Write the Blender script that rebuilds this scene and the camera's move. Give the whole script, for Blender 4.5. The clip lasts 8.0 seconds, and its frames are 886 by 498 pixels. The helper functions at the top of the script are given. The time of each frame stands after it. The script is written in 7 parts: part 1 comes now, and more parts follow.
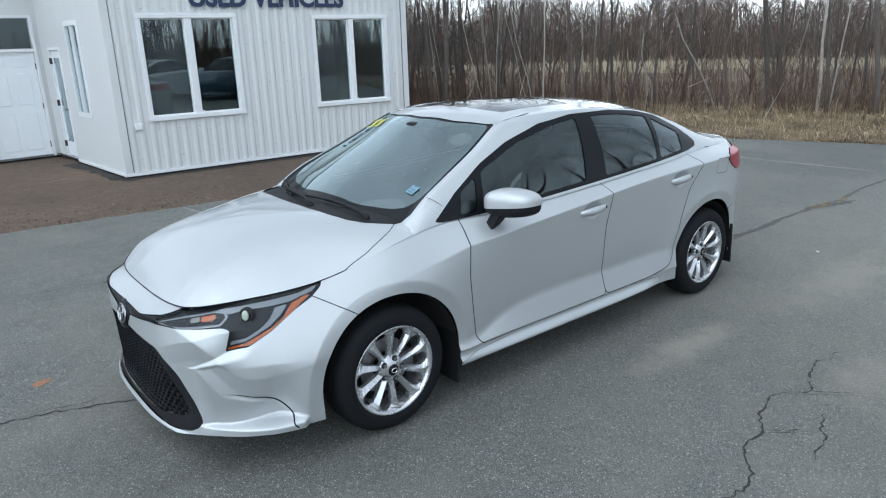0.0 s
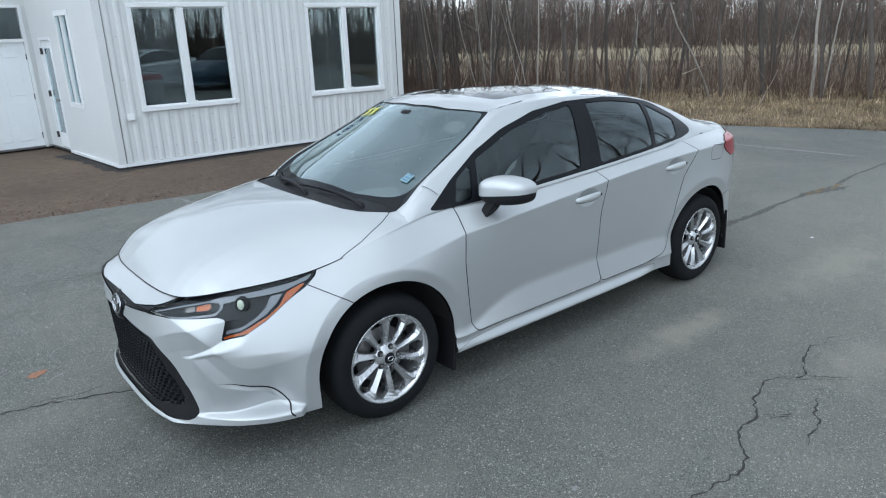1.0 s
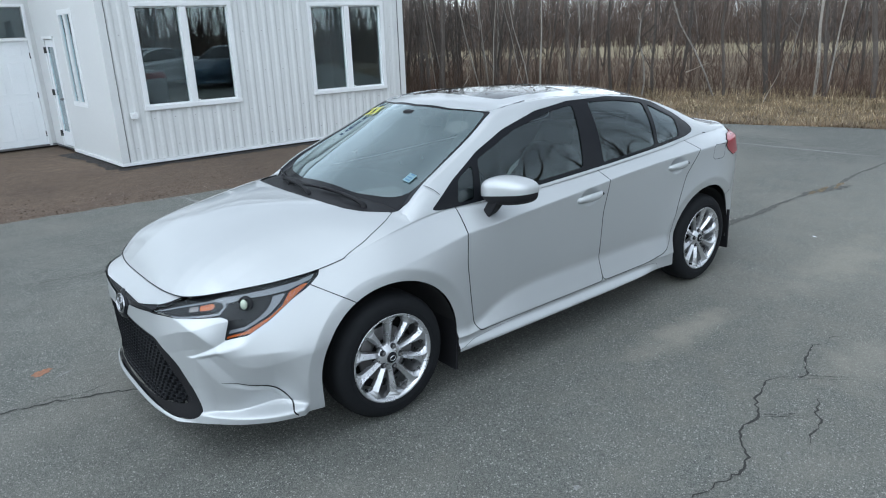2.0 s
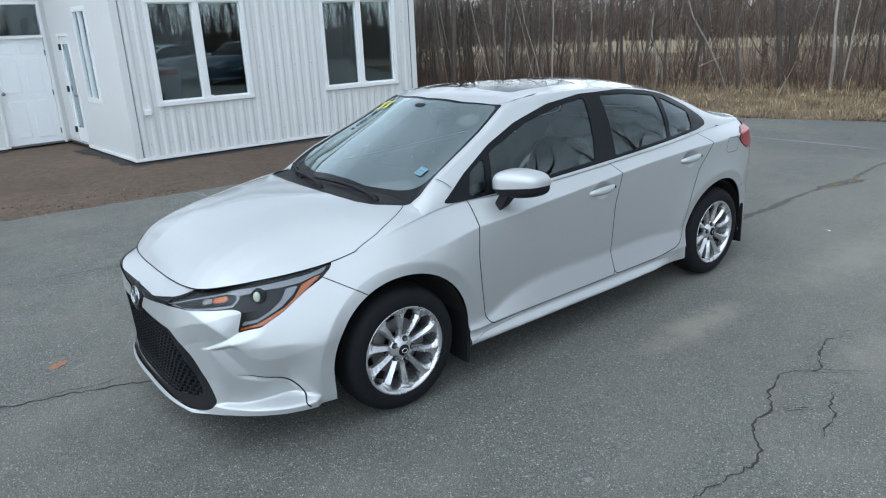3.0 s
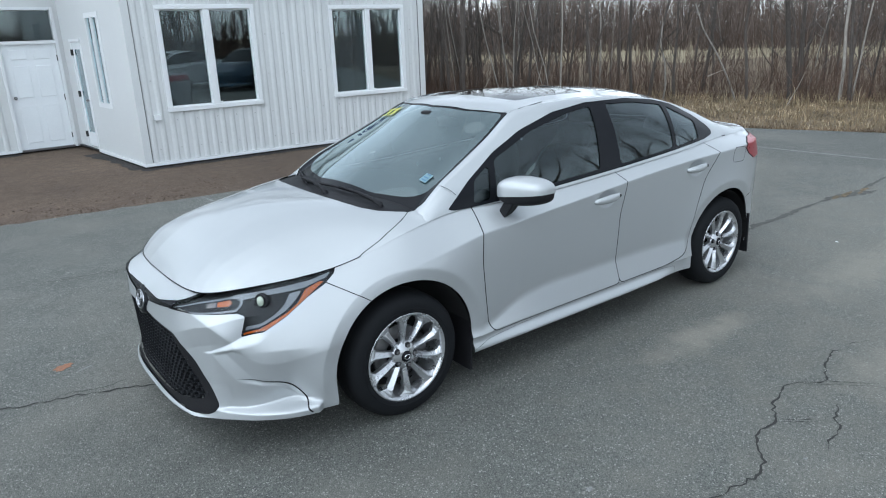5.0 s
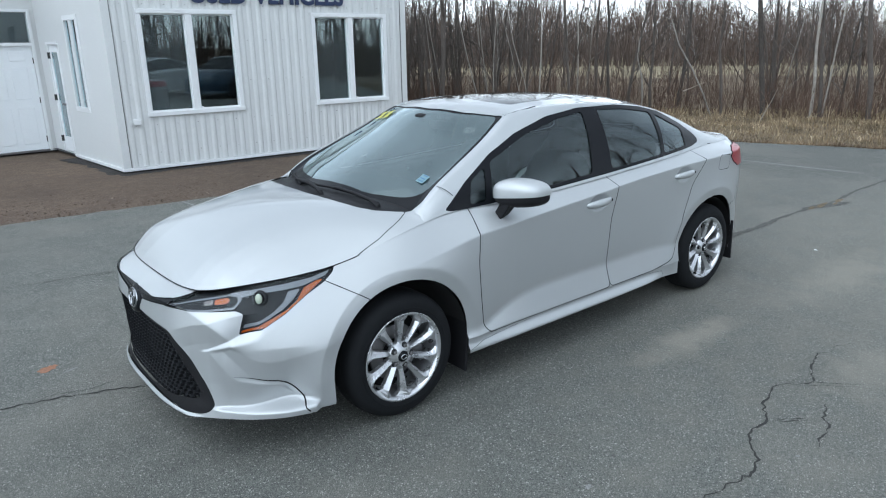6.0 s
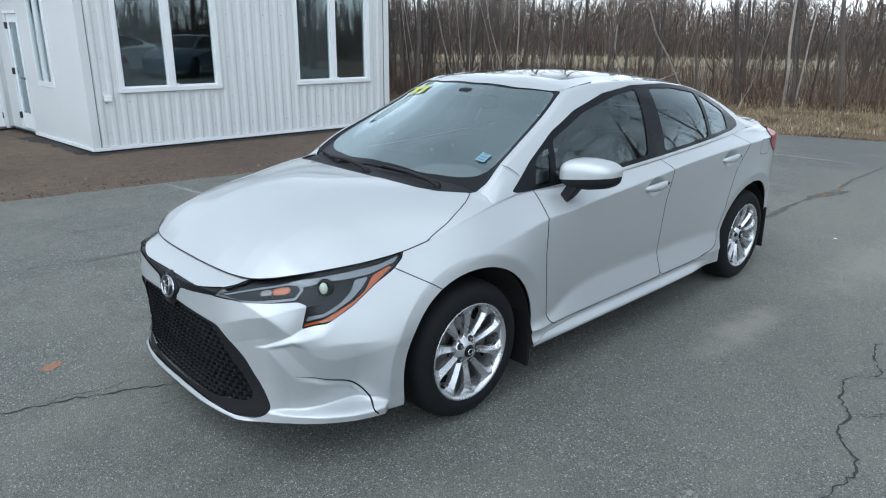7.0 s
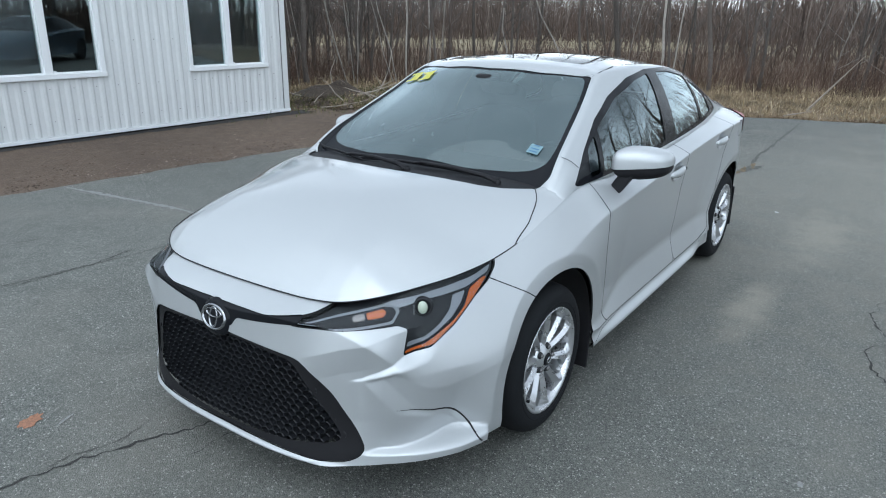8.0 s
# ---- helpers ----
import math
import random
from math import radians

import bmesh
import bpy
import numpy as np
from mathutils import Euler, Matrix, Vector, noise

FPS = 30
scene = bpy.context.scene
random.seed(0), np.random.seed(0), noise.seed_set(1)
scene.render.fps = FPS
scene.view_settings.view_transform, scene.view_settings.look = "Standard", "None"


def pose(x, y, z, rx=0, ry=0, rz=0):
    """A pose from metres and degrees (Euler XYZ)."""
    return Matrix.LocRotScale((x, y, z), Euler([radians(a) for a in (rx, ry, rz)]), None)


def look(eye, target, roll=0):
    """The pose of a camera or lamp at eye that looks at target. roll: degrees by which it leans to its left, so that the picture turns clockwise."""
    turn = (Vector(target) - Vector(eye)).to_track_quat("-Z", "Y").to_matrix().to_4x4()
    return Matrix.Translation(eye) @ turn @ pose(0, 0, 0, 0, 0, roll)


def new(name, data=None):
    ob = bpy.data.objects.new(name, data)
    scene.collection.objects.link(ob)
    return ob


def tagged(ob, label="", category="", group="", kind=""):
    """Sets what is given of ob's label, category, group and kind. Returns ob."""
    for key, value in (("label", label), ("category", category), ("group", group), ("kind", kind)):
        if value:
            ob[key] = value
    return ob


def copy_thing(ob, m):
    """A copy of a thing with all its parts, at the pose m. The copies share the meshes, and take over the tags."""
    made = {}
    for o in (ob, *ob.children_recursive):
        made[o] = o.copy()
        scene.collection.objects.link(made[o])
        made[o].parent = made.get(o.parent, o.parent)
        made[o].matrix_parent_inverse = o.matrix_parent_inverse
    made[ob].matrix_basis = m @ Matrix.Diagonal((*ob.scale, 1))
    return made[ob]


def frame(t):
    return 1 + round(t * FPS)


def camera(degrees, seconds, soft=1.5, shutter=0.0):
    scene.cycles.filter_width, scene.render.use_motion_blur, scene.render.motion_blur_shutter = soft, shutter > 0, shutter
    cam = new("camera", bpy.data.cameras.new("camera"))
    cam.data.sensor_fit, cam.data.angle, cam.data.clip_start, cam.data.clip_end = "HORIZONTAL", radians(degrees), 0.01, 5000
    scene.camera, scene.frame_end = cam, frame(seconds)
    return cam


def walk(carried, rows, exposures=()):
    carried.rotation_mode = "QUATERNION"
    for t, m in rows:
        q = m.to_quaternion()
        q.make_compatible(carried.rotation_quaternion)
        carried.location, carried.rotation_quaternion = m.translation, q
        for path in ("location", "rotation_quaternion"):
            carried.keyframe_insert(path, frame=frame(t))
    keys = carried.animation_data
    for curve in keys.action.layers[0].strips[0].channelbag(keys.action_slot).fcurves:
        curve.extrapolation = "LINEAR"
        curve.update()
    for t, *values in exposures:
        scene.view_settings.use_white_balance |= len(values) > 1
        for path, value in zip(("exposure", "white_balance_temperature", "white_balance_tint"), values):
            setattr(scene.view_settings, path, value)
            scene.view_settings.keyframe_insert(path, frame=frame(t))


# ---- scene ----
cam = camera(66.0, 8.0, 1.1, 0.0)
PATH = [
    (0, (2.997, 3.293, 1.816), (1.801, 1.801, 1.23), -1.7),
    (0.5, (2.999, 3.294, 1.813), (1.802, 1.804, 1.224), -1.8),
    (1, (2.997, 3.294, 1.809), (1.797, 1.817, 1.193), -2.0),
    (1.5, (2.994, 3.296, 1.809), (1.795, 1.818, 1.195), -2.0),
    (1.7, (2.997, 3.301, 1.82), (1.799, 1.822, 1.204), -2.1),
    (2.8, (3.003, 3.3, 1.812), (1.826, 1.812, 1.177), -1.7),
    (3, (3.007, 3.308, 1.808), (1.843, 1.809, 1.177), -2.4),
    (3.5, (3.011, 3.312, 1.815), (1.846, 1.811, 1.191), -1.8),
    (4, (3.005, 3.312, 1.813), (1.836, 1.817, 1.182), -2.0),
    (4.5, (3.0, 3.324, 1.811), (1.845, 1.817, 1.181), -2.3),
    (4.7, (2.995, 3.324, 1.809), (1.841, 1.812, 1.189), -2.2),
    (5.8, (3.043, 3.31, 1.771), (1.869, 1.802, 1.183), -0.7),
    (6, (3.1, 3.275, 1.755), (1.883, 1.796, 1.178), -0.9),
    (6.5, (3.245, 3.046, 1.717), (1.969, 1.62, 1.133), -0.6),
    (7, (3.308, 2.724, 1.658), (1.997, 1.342, 1.047), 0.6),
    (7.5, (3.435, 2.338, 1.658), (2.062, 1.02, 1.044), 1.2),
    (8, (3.643, 1.899, 1.64), (2.089, 0.821, 0.991), 0.9),
]
EXPOSURE, SKY = 1.09, 0.13
walk(cam, [(t, look(eye, target, roll)) for t, eye, target, roll in PATH], [(0, EXPOSURE, 5760, 4), (8, EXPOSURE, 5760, 4)])


# ---------------------------------------------------------------- world and light
world = bpy.data.worlds.new("overcast_sky")
scene.world = world
world.use_nodes = True
wn, wl = world.node_tree.nodes, world.node_tree.links
wn.clear()
w_out = wn.new("ShaderNodeOutputWorld")
w_bg = wn.new("ShaderNodeBackground")
w_sky = wn.new("ShaderNodeTexSky")
w_sky.sky_type, w_sky.sun_disc = "NISHITA", False
w_sky.sun_elevation, w_sky.sun_rotation = radians(58), radians(67)
w_sky.air_density, w_sky.dust_density, w_sky.ozone_density = 1.0, 0.6, 1.0
w_bw = wn.new("ShaderNodeRGBToBW")
w_tc = wn.new("ShaderNodeTexCoord")
w_map = wn.new("ShaderNodeMapping")
w_map.inputs["Scale"].default_value = (1.0, 1.0, 3.2)
w_noise = wn.new("ShaderNodeTexNoise")
w_noise.inputs["Scale"].default_value, w_noise.inputs["Detail"].default_value = 2.6, 6.0
w_ramp = wn.new("ShaderNodeMapRange")
w_ramp.inputs["From Min"].default_value, w_ramp.inputs["From Max"].default_value = 0.3, 0.7
w_ramp.inputs["To Min"].default_value, w_ramp.inputs["To Max"].default_value = 0.78, 1.3
w_mul = wn.new("ShaderNodeMath")
w_mul.operation = "MULTIPLY"
w_mix = wn.new("ShaderNodeMix")
w_mix.data_type = "RGBA"
w_mix.inputs[0].default_value = 0.82
wl.new(w_sky.outputs[0], w_bw.inputs[0])
wl.new(w_tc.outputs["Generated"], w_map.inputs[0])
wl.new(w_map.outputs[0], w_noise.inputs["Vector"])
wl.new(w_noise.outputs["Fac"], w_ramp.inputs["Value"])
# an overcast sky is brighter overhead than at the horizon
w_sep = wn.new("ShaderNodeSeparateXYZ")
w_rise = wn.new("ShaderNodeMapRange")
w_rise.inputs["From Min"].default_value, w_rise.inputs["From Max"].default_value = 0.0, 1.0
w_rise.inputs["To Min"].default_value, w_rise.inputs["To Max"].default_value = 1.38, 2.08
w_grade = wn.new("ShaderNodeMath")
w_grade.operation = "MULTIPLY"
wl.new(w_tc.outputs["Generated"], w_sep.inputs[0])
wl.new(w_sep.outputs["Z"], w_rise.inputs["Value"])
wl.new(w_bw.outputs[0], w_grade.inputs[0])
wl.new(w_rise.outputs[0], w_grade.inputs[1])
wl.new(w_grade.outputs[0], w_mul.inputs[0])
wl.new(w_ramp.outputs[0], w_mul.inputs[1])
wl.new(w_sky.outputs[0], w_mix.inputs[6])
wl.new(w_mul.outputs[0], w_mix.inputs[7])
wl.new(w_mix.outputs[2], w_bg.inputs["Color"])
w_bg.inputs["Strength"].default_value = SKY
wl.new(w_bg.outputs[0], w_out.inputs["Surface"])

sun = new("sun", bpy.data.lights.new("sun", "SUN"))
sun.data.energy, sun.data.angle, sun.data.color = 0.5, radians(130), (1.0, 0.98, 0.95)
sun.matrix_world = look((10, 3, 11), (0, 0, 0))

# ---------------------------------------------------------------- helpers


def nodes_of(name):
    m = bpy.data.materials.new(name)
    m.use_nodes = True
    nt = m.node_tree
    return m, nt.nodes, nt.links, nt.nodes["Principled BSDF"]


def rgb(c):
    return (*c, 1.0)


def surface(name, c1, c2, scale=8.0, rough=0.6, rough2=None, metal=0.0, bump=0.0, bump_scale=60.0, coat=0.0, fine=None, spec=0.5, per_object=0.0):
    """A grained material: two colours mixed by broad noise, a fine speckle, uneven gloss and relief."""
    m, n, l, b = nodes_of(name)
    tc = n.new("ShaderNodeTexCoord")
    n1 = n.new("ShaderNodeTexNoise")
    n1.inputs["Scale"].default_value, n1.inputs["Detail"].default_value = scale, 7.0
    l.new(tc.outputs["Object"], n1.inputs["Vector"])
    mx = n.new("ShaderNodeMix")
    mx.data_type = "RGBA"
    mx.inputs[6].default_value, mx.inputs[7].default_value = rgb(c1), rgb(c2)
    l.new(n1.outputs["Fac"], mx.inputs[0])
    colour = mx.outputs[2]
    n2 = n.new("ShaderNodeTexNoise")
    n2.inputs["Scale"].default_value, n2.inputs["Detail"].default_value = bump_scale, 4.0
    l.new(tc.outputs["Object"], n2.inputs["Vector"])
    if fine:
        mr = n.new("ShaderNodeMapRange")
        mr.inputs["From Min"].default_value, mr.inputs["From Max"].default_value = 0.3, 0.7
        mr.inputs["To Min"].default_value, mr.inputs["To Max"].default_value = 1 - fine, 1 + fine
        l.new(n2.outputs["Fac"], mr.inputs["Value"])
        mu = n.new("ShaderNodeMix")
        mu.data_type, mu.blend_type = "RGBA", "MULTIPLY"
        mu.inputs[0].default_value = 1.0
        l.new(colour, mu.inputs[6])
        l.new(mr.outputs[0], mu.inputs[7])
        colour = mu.outputs[2]
    if per_object:
        oi = n.new("ShaderNodeObjectInfo")
        mr = n.new("ShaderNodeMapRange")
        mr.inputs["To Min"].default_value, mr.inputs["To Max"].default_value = 1 - per_object, 1 + per_object
        l.new(oi.outputs["Random"], mr.inputs["Value"])
        mu = n.new("ShaderNodeMix")
        mu.data_type, mu.blend_type = "RGBA", "MULTIPLY"
        mu.inputs[0].default_value = 1.0
        l.new(colour, mu.inputs[6])
        l.new(mr.outputs[0], mu.inputs[7])
        colour = mu.outputs[2]
    l.new(colour, b.inputs["Base Color"])
    rr = n.new("ShaderNodeMapRange")
    rr.inputs["To Min"].default_value, rr.inputs["To Max"].default_value = rough, rough if rough2 is None else rough2
    l.new(n1.outputs["Fac"], rr.inputs["Value"])
    l.new(rr.outputs[0], b.inputs["Roughness"])
    b.inputs["Metallic"].default_value = metal
    b.inputs["Coat Weight"].default_value = coat
    b.inputs["Specular IOR Level"].default_value = spec
    if bump:
        bp = n.new("ShaderNodeBump")
        bp.inputs["Strength"].default_value, bp.inputs["Distance"].default_value = min(1.0, bump), 0.004
        l.new(n2.outputs["Fac"], bp.inputs["Height"])
        l.new(bp.outputs[0], b.inputs["Normal"])
    return m


def solid(name, verts, faces, mat, parent=None, label="", smooth=False):
    """One mesh object from points and faces, under a parent if given."""
    me = bpy.data.meshes.new(name)
    me.from_pydata([tuple(v) for v in verts], [], [tuple(f) for f in faces])
    me.update()
    if smooth:
        me.shade_smooth()
    ob = new(name, me)
    me.materials.append(mat)
    if parent is not None:
        ob.parent = parent
    if label:
        ob["label"] = label
    return ob


def part(name, bm, mat, parent=None, label="", smooth=False):
    """Links a bmesh as one mesh object."""
    me = bpy.data.meshes.new(name)
    bm.to_mesh(me)
    bm.free()
    if smooth:
        me.shade_smooth()
    ob = new(name, me)
    me.materials.append(mat)
    if parent is not None:
        ob.parent = parent
    if label:
        ob["label"] = label
    return ob


def box(bm, lo, hi, m=None, bevel=0.0):
    """A box between two corners, with softened edges if asked, added to bm."""
    r = bmesh.ops.create_cube(bm, size=1.0)
    vs = r["verts"]
    for v in vs:
        v.co = Vector([lo[i] + (hi[i] - lo[i]) * (v.co[i] + 0.5) for i in range(3)])
    if bevel:
        es = list({e for v in vs for e in v.link_edges})
        r2 = bmesh.ops.bevel(bm, geom=es, offset=bevel, segments=2, affect="EDGES", profile=0.6)
        vs = list({v for f in r2["faces"] for v in f.verts} | {v for v in vs if v.is_valid})
    if m is not None:
        bmesh.ops.transform(bm, matrix=m, verts=vs)
    return vs


def empty(name, x=0, y=0, z=0, rz=0.0):
    ob = new(name)
    ob.matrix_world = pose(x, y, z, 0, 0, rz)
    ob.empty_display_size = 0.2
    return ob


def spline(keys, vals, s):
    """A smooth curve through the values at the keys, read at s."""
    keys, vals, s = np.asarray(keys, float), np.asarray(vals, float), np.asarray(s, float)
    flat = vals.ndim == 1
    if flat:
        vals = vals[:, None]
    d = np.diff(vals, axis=0) / np.diff(keys)[:, None]
    h = np.diff(keys)[:, None]
    m = np.empty_like(vals)
    m[1:-1] = (d[:-1] * h[1:] + d[1:] * h[:-1]) / (h[1:] + h[:-1])
    m[0], m[-1] = d[0], d[-1]
    i = np.clip(np.searchsorted(keys, s) - 1, 0, len(keys) - 2)
    hh = (keys[i + 1] - keys[i])[..., None]
    t = np.clip((s - keys[i])[..., None] / hh, 0, 1)
    r = ((2 * t**3 - 3 * t**2 + 1) * vals[i] + (t**3 - 2 * t**2 + t) * hh * m[i]
         + (-2 * t**3 + 3 * t**2) * vals[i + 1] + (t**3 - t**2) * hh * m[i + 1])
    return r[..., 0] if flat else r


def grid_tris(nu, nv):
    i, j = np.meshgrid(np.arange(nu - 1), np.arange(nv - 1), indexing="ij")
    a = (i * nv + j).ravel()
    b, c, d = a + nv, a + nv + 1, a + 1
    alt = ((i + j) % 2 == 0).ravel()
    t1 = np.where(alt[:, None], np.stack([a, b, c], 1), np.stack([a, b, d], 1))
    t2 = np.where(alt[:, None], np.stack([a, c, d], 1), np.stack([b, c, d], 1))
    return np.concatenate([t1, t2])


def split(V, T, phi):
    """Cuts triangles along phi = 0. V: rows of point and carried values. Returns V, those inside (phi < 0), those outside."""
    phi = np.where(np.abs(phi) < 1e-5, 1e-5, phi)
    neg = phi[T] < 0
    k = neg.sum(1)
    inside, outside = [T[k == 3]], [T[k == 0]]
    extra, made, n = [], {}, len(V)

    def cut(a, b):
        key = (a, b) if a < b else (b, a)
        if key not in made:
            t = phi[a] / (phi[a] - phi[b])
            extra.append(V[a] + (V[b] - V[a]) * t)
            made[key] = n + len(extra) - 1
        return made[key]

    ti, to = [], []
    for tri, sgn, c in zip(T[(k == 1) | (k == 2)], neg[(k == 1) | (k == 2)], k[(k == 1) | (k == 2)]):
        lone = int(np.argmax(sgn)) if c == 1 else int(np.argmin(sgn))
        a, b, d = tri[lone], tri[(lone + 1) % 3], tri[(lone + 2) % 3]
        p, q = cut(a, b), cut(a, d)
        one, two = [(a, p, q)], [(p, b, d), (p, d, q)]
        ti += one if c == 1 else two
        to += two if c == 1 else one
    if extra:
        V = np.concatenate([V, np.array(extra)])
    if ti:
        inside.append(np.array(ti))
        outside.append(np.array(to))
    return V, np.concatenate(inside), np.concatenate(outside)


def poly_dist(pts, a, b):
    """Signed distance (inside negative) of points (a, b) to a closed outline."""
    p = np.asarray(pts, float)
    q = np.roll(p, -1, axis=0)
    best = np.full(a.shape, 1e9)
    ins = np.zeros(a.shape, bool)
    for (x0, y0), (x1, y1) in zip(p, q):
        dx, dy = x1 - x0, y1 - y0
        t = np.clip(((a - x0) * dx + (b - y0) * dy) / (dx * dx + dy * dy + 1e-12), 0, 1)
        best = np.minimum(best, np.hypot(a - x0 - t * dx, b - y0 - t * dy))
        hit = ((y0 > b) != (y1 > b)) & (a < dx * (b - y0) / (dy + 1e-12) + x0)
        ins ^= hit
    return np.where(ins, -best, best)


def rounded(pts, r=0.03, n=4):
    """A closed outline with its corners rounded."""
    out, k = [], len(pts)
    for i in range(k):
        p, a, b = Vector(pts[i]), Vector(pts[i - 1]), Vector(pts[(i + 1) % k])
        ra = min(r, 0.45 * (a - p).length)
        rb = min(r, 0.45 * (b - p).length)
        s, e = p + (a - p).normalized() * ra, p + (b - p).normalized() * rb
        for j in range(n + 1):
            t = j / n
            out.append(tuple((1 - t) ** 2 * s + 2 * t * (1 - t) * p + t * t * e))
    return out


# ---------------------------------------------------------------- materials
PAINT = surface("silver_paint", (0.479, 0.498, 0.511), (0.503, 0.522, 0.535), scale=3, rough=0.52, rough2=0.57, metal=0.61, bump=0.0, bump_scale=900, coat=1.0, fine=0.05)
PAINT.node_tree.nodes["Principled BSDF"].inputs["Coat Roughness"].default_value = 0.025
BLACK = surface("satin_black_plastic", (0.009, 0.009, 0.011), (0.015, 0.015, 0.017), scale=20, rough=0.5, rough2=0.62, bump=0.15, bump_scale=400, spec=0.2)
RUBBER = surface("tyre_rubber", (0.004, 0.005, 0.0065), (0.009, 0.010, 0.012), scale=14, rough=0.75, rough2=0.85, bump=0.3, bump_scale=250, spec=0.25)
GLOSS_BLACK = surface("gloss_black_trim", (0.008, 0.009, 0.011), (0.012, 0.013, 0.016), scale=6, rough=0.10, rough2=0.14, bump_scale=300, spec=0.12)
# near-black colour that stands in for the shade in gaps, grooves and openings
SHADE_BLACK = surface("shade_black", (0.004, 0.004, 0.005), (0.008, 0.008, 0.009), scale=9, rough=0.9)
GRILLE_PLASTIC = surface("grille_plastic", (0.008, 0.009, 0.011), (0.013, 0.014, 0.017), scale=9, rough=0.42, rough2=0.5, spec=0.35)
CHROME = surface("chrome", (0.72, 0.73, 0.75), (0.78, 0.79, 0.8), scale=9, rough=0.06, rough2=0.12, metal=1.0)
BADGE_CHROME = surface("dull_chrome", (0.30, 0.31, 0.33), (0.40, 0.41, 0.43), scale=9, rough=0.18, rough2=0.26, metal=1.0)
ALLOY = surface("alloy", (0.54, 0.55, 0.57), (0.62, 0.63, 0.65), scale=22, rough=0.24, rough2=0.32, metal=0.85, coat=0.3)
STEEL = surface("dull_steel", (0.16, 0.16, 0.165), (0.26, 0.25, 0.25), scale=16, rough=0.4, rough2=0.55, metal=0.9)
RED_LENS = surface("red_lens", (0.27, 0.016, 0.030), (0.36, 0.028, 0.045), scale=30, rough=0.25, rough2=0.32, coat=0.3)
AMBER = surface("amber_plastic", (0.33, 0.070, 0.008), (0.43, 0.10, 0.012), scale=60, rough=0.16, rough2=0.25, coat=0.6)
PIPE = surface("frosted_light_pipe", (0.17, 0.185, 0.21), (0.25, 0.265, 0.29), scale=16, rough=0.3, rough2=0.3, coat=0.5)
LAMP_DARK = surface("lamp_bowl", (0.010, 0.011, 0.013), (0.02, 0.021, 0.024), scale=12, rough=0.5, rough2=0.6, spec=0.3)
CLOTH = surface("dark_seat_cloth", (0.008, 0.009, 0.010), (0.014, 0.015, 0.016), scale=25, rough=0.9, bump=0.4, bump_scale=350, fine=0.2)
DASH = surface("dashboard_plastic", (0.013, 0.014, 0.015), (0.022, 0.023, 0.025), scale=14, rough=0.75, rough2=0.85, bump=0.2, bump_scale=300, spec=0.15)


def pane(name, tint, ior=1.5, rough=0.0, boost=1.0, sky_sheen=0.0):
    """A thin sheet of glass: clear or tinted, mirroring more at a slant; a pale layer can stand in for mirrored sky."""
    m, n, l, b = nodes_of(name)
    n.remove(b)
    tr, gl = n.new("ShaderNodeBsdfTransparent"), n.new("ShaderNodeBsdfGlossy")
    tr.inputs["Color"].default_value = rgb(tint)
    gl.inputs["Roughness"].default_value = rough
    gl.inputs["Color"].default_value = (0.86, 0.97, 1.0, 1)
    fr = n.new("ShaderNodeFresnel")
    fr.inputs["IOR"].default_value = ior
    mx = n.new("ShaderNodeMixShader")
    mu = n.new("ShaderNodeMath")
    mu.operation, mu.use_clamp = "MULTIPLY", True
    mu.inputs[1].default_value = boost
    l.new(fr.outputs[0], mu.inputs[0])
    l.new(mu.outputs[0], mx.inputs[0])
    l.new(tr.outputs[0], mx.inputs[1])
    l.new(gl.outputs[0], mx.inputs[2])
    last = mx.outputs[0]
    # a pale diffuse layer paints extra sky reflection into the windscreen
    if sky_sheen:
        df, m2 = n.new("ShaderNodeBsdfDiffuse"), n.new("ShaderNodeMixShader")
        df.inputs["Color"].default_value = (0.42, 0.58, 0.6, 1)
        m2.inputs[0].default_value = sky_sheen
        l.new(last, m2.inputs[1])
        l.new(df.outputs[0], m2.inputs[2])
        last = m2.outputs[0]
    l.new(last, n["Material Output"].inputs["Surface"])
    return m


GLASS = pane("green_tinted_glass", (0.34, 0.43, 0.44), 1.52, 0.0, 1.7)
SCREEN_GLASS = pane("windscreen_glass", (0.34, 0.42, 0.41), 1.52, 0.0, 2.6, 0.085)
DARK_GLASS = pane("privacy_glass", (0.28, 0.35, 0.35), 1.52, 0.0, 1.7)
ROOF_GLASS = surface("roof_glass", (0.008, 0.009, 0.011), (0.012, 0.013, 0.016), scale=5, rough=0.03, rough2=0.05, coat=0.0, spec=0.25)
CLEAR = pane("clear_cover", (0.94, 0.95, 0.96), 1.49, 0.0, 0.4)
PROJECTOR = surface("projector_glass", (0.28, 0.33, 0.27), (0.50, 0.56, 0.46), scale=40, rough=0.03, rough2=0.06, coat=1.0)
SIGNAL = surface("signal_reflector", (0.05, 0.05, 0.05), (0.55, 0.52, 0.5), scale=140, rough=0.15, rough2=0.3, metal=0.6, bump=0.6, bump_scale=260)
LINER = surface("felt_arch_liner", (0.008, 0.008, 0.009), (0.014, 0.014, 0.015), scale=12, rough=0.95)
PALE_BLUE = surface("pale_blue_label", (0.15, 0.25, 0.29), (0.20, 0.31, 0.35), scale=60, rough=0.5)
BLUE_INK = surface("blue_ink", (0.05, 0.14, 0.26), (0.08, 0.18, 0.3), scale=60, rough=0.5)
YELLOW = surface("yellow_vinyl", (0.42, 0.41, 0.03), (0.50, 0.48, 0.05), scale=30, rough=0.35)


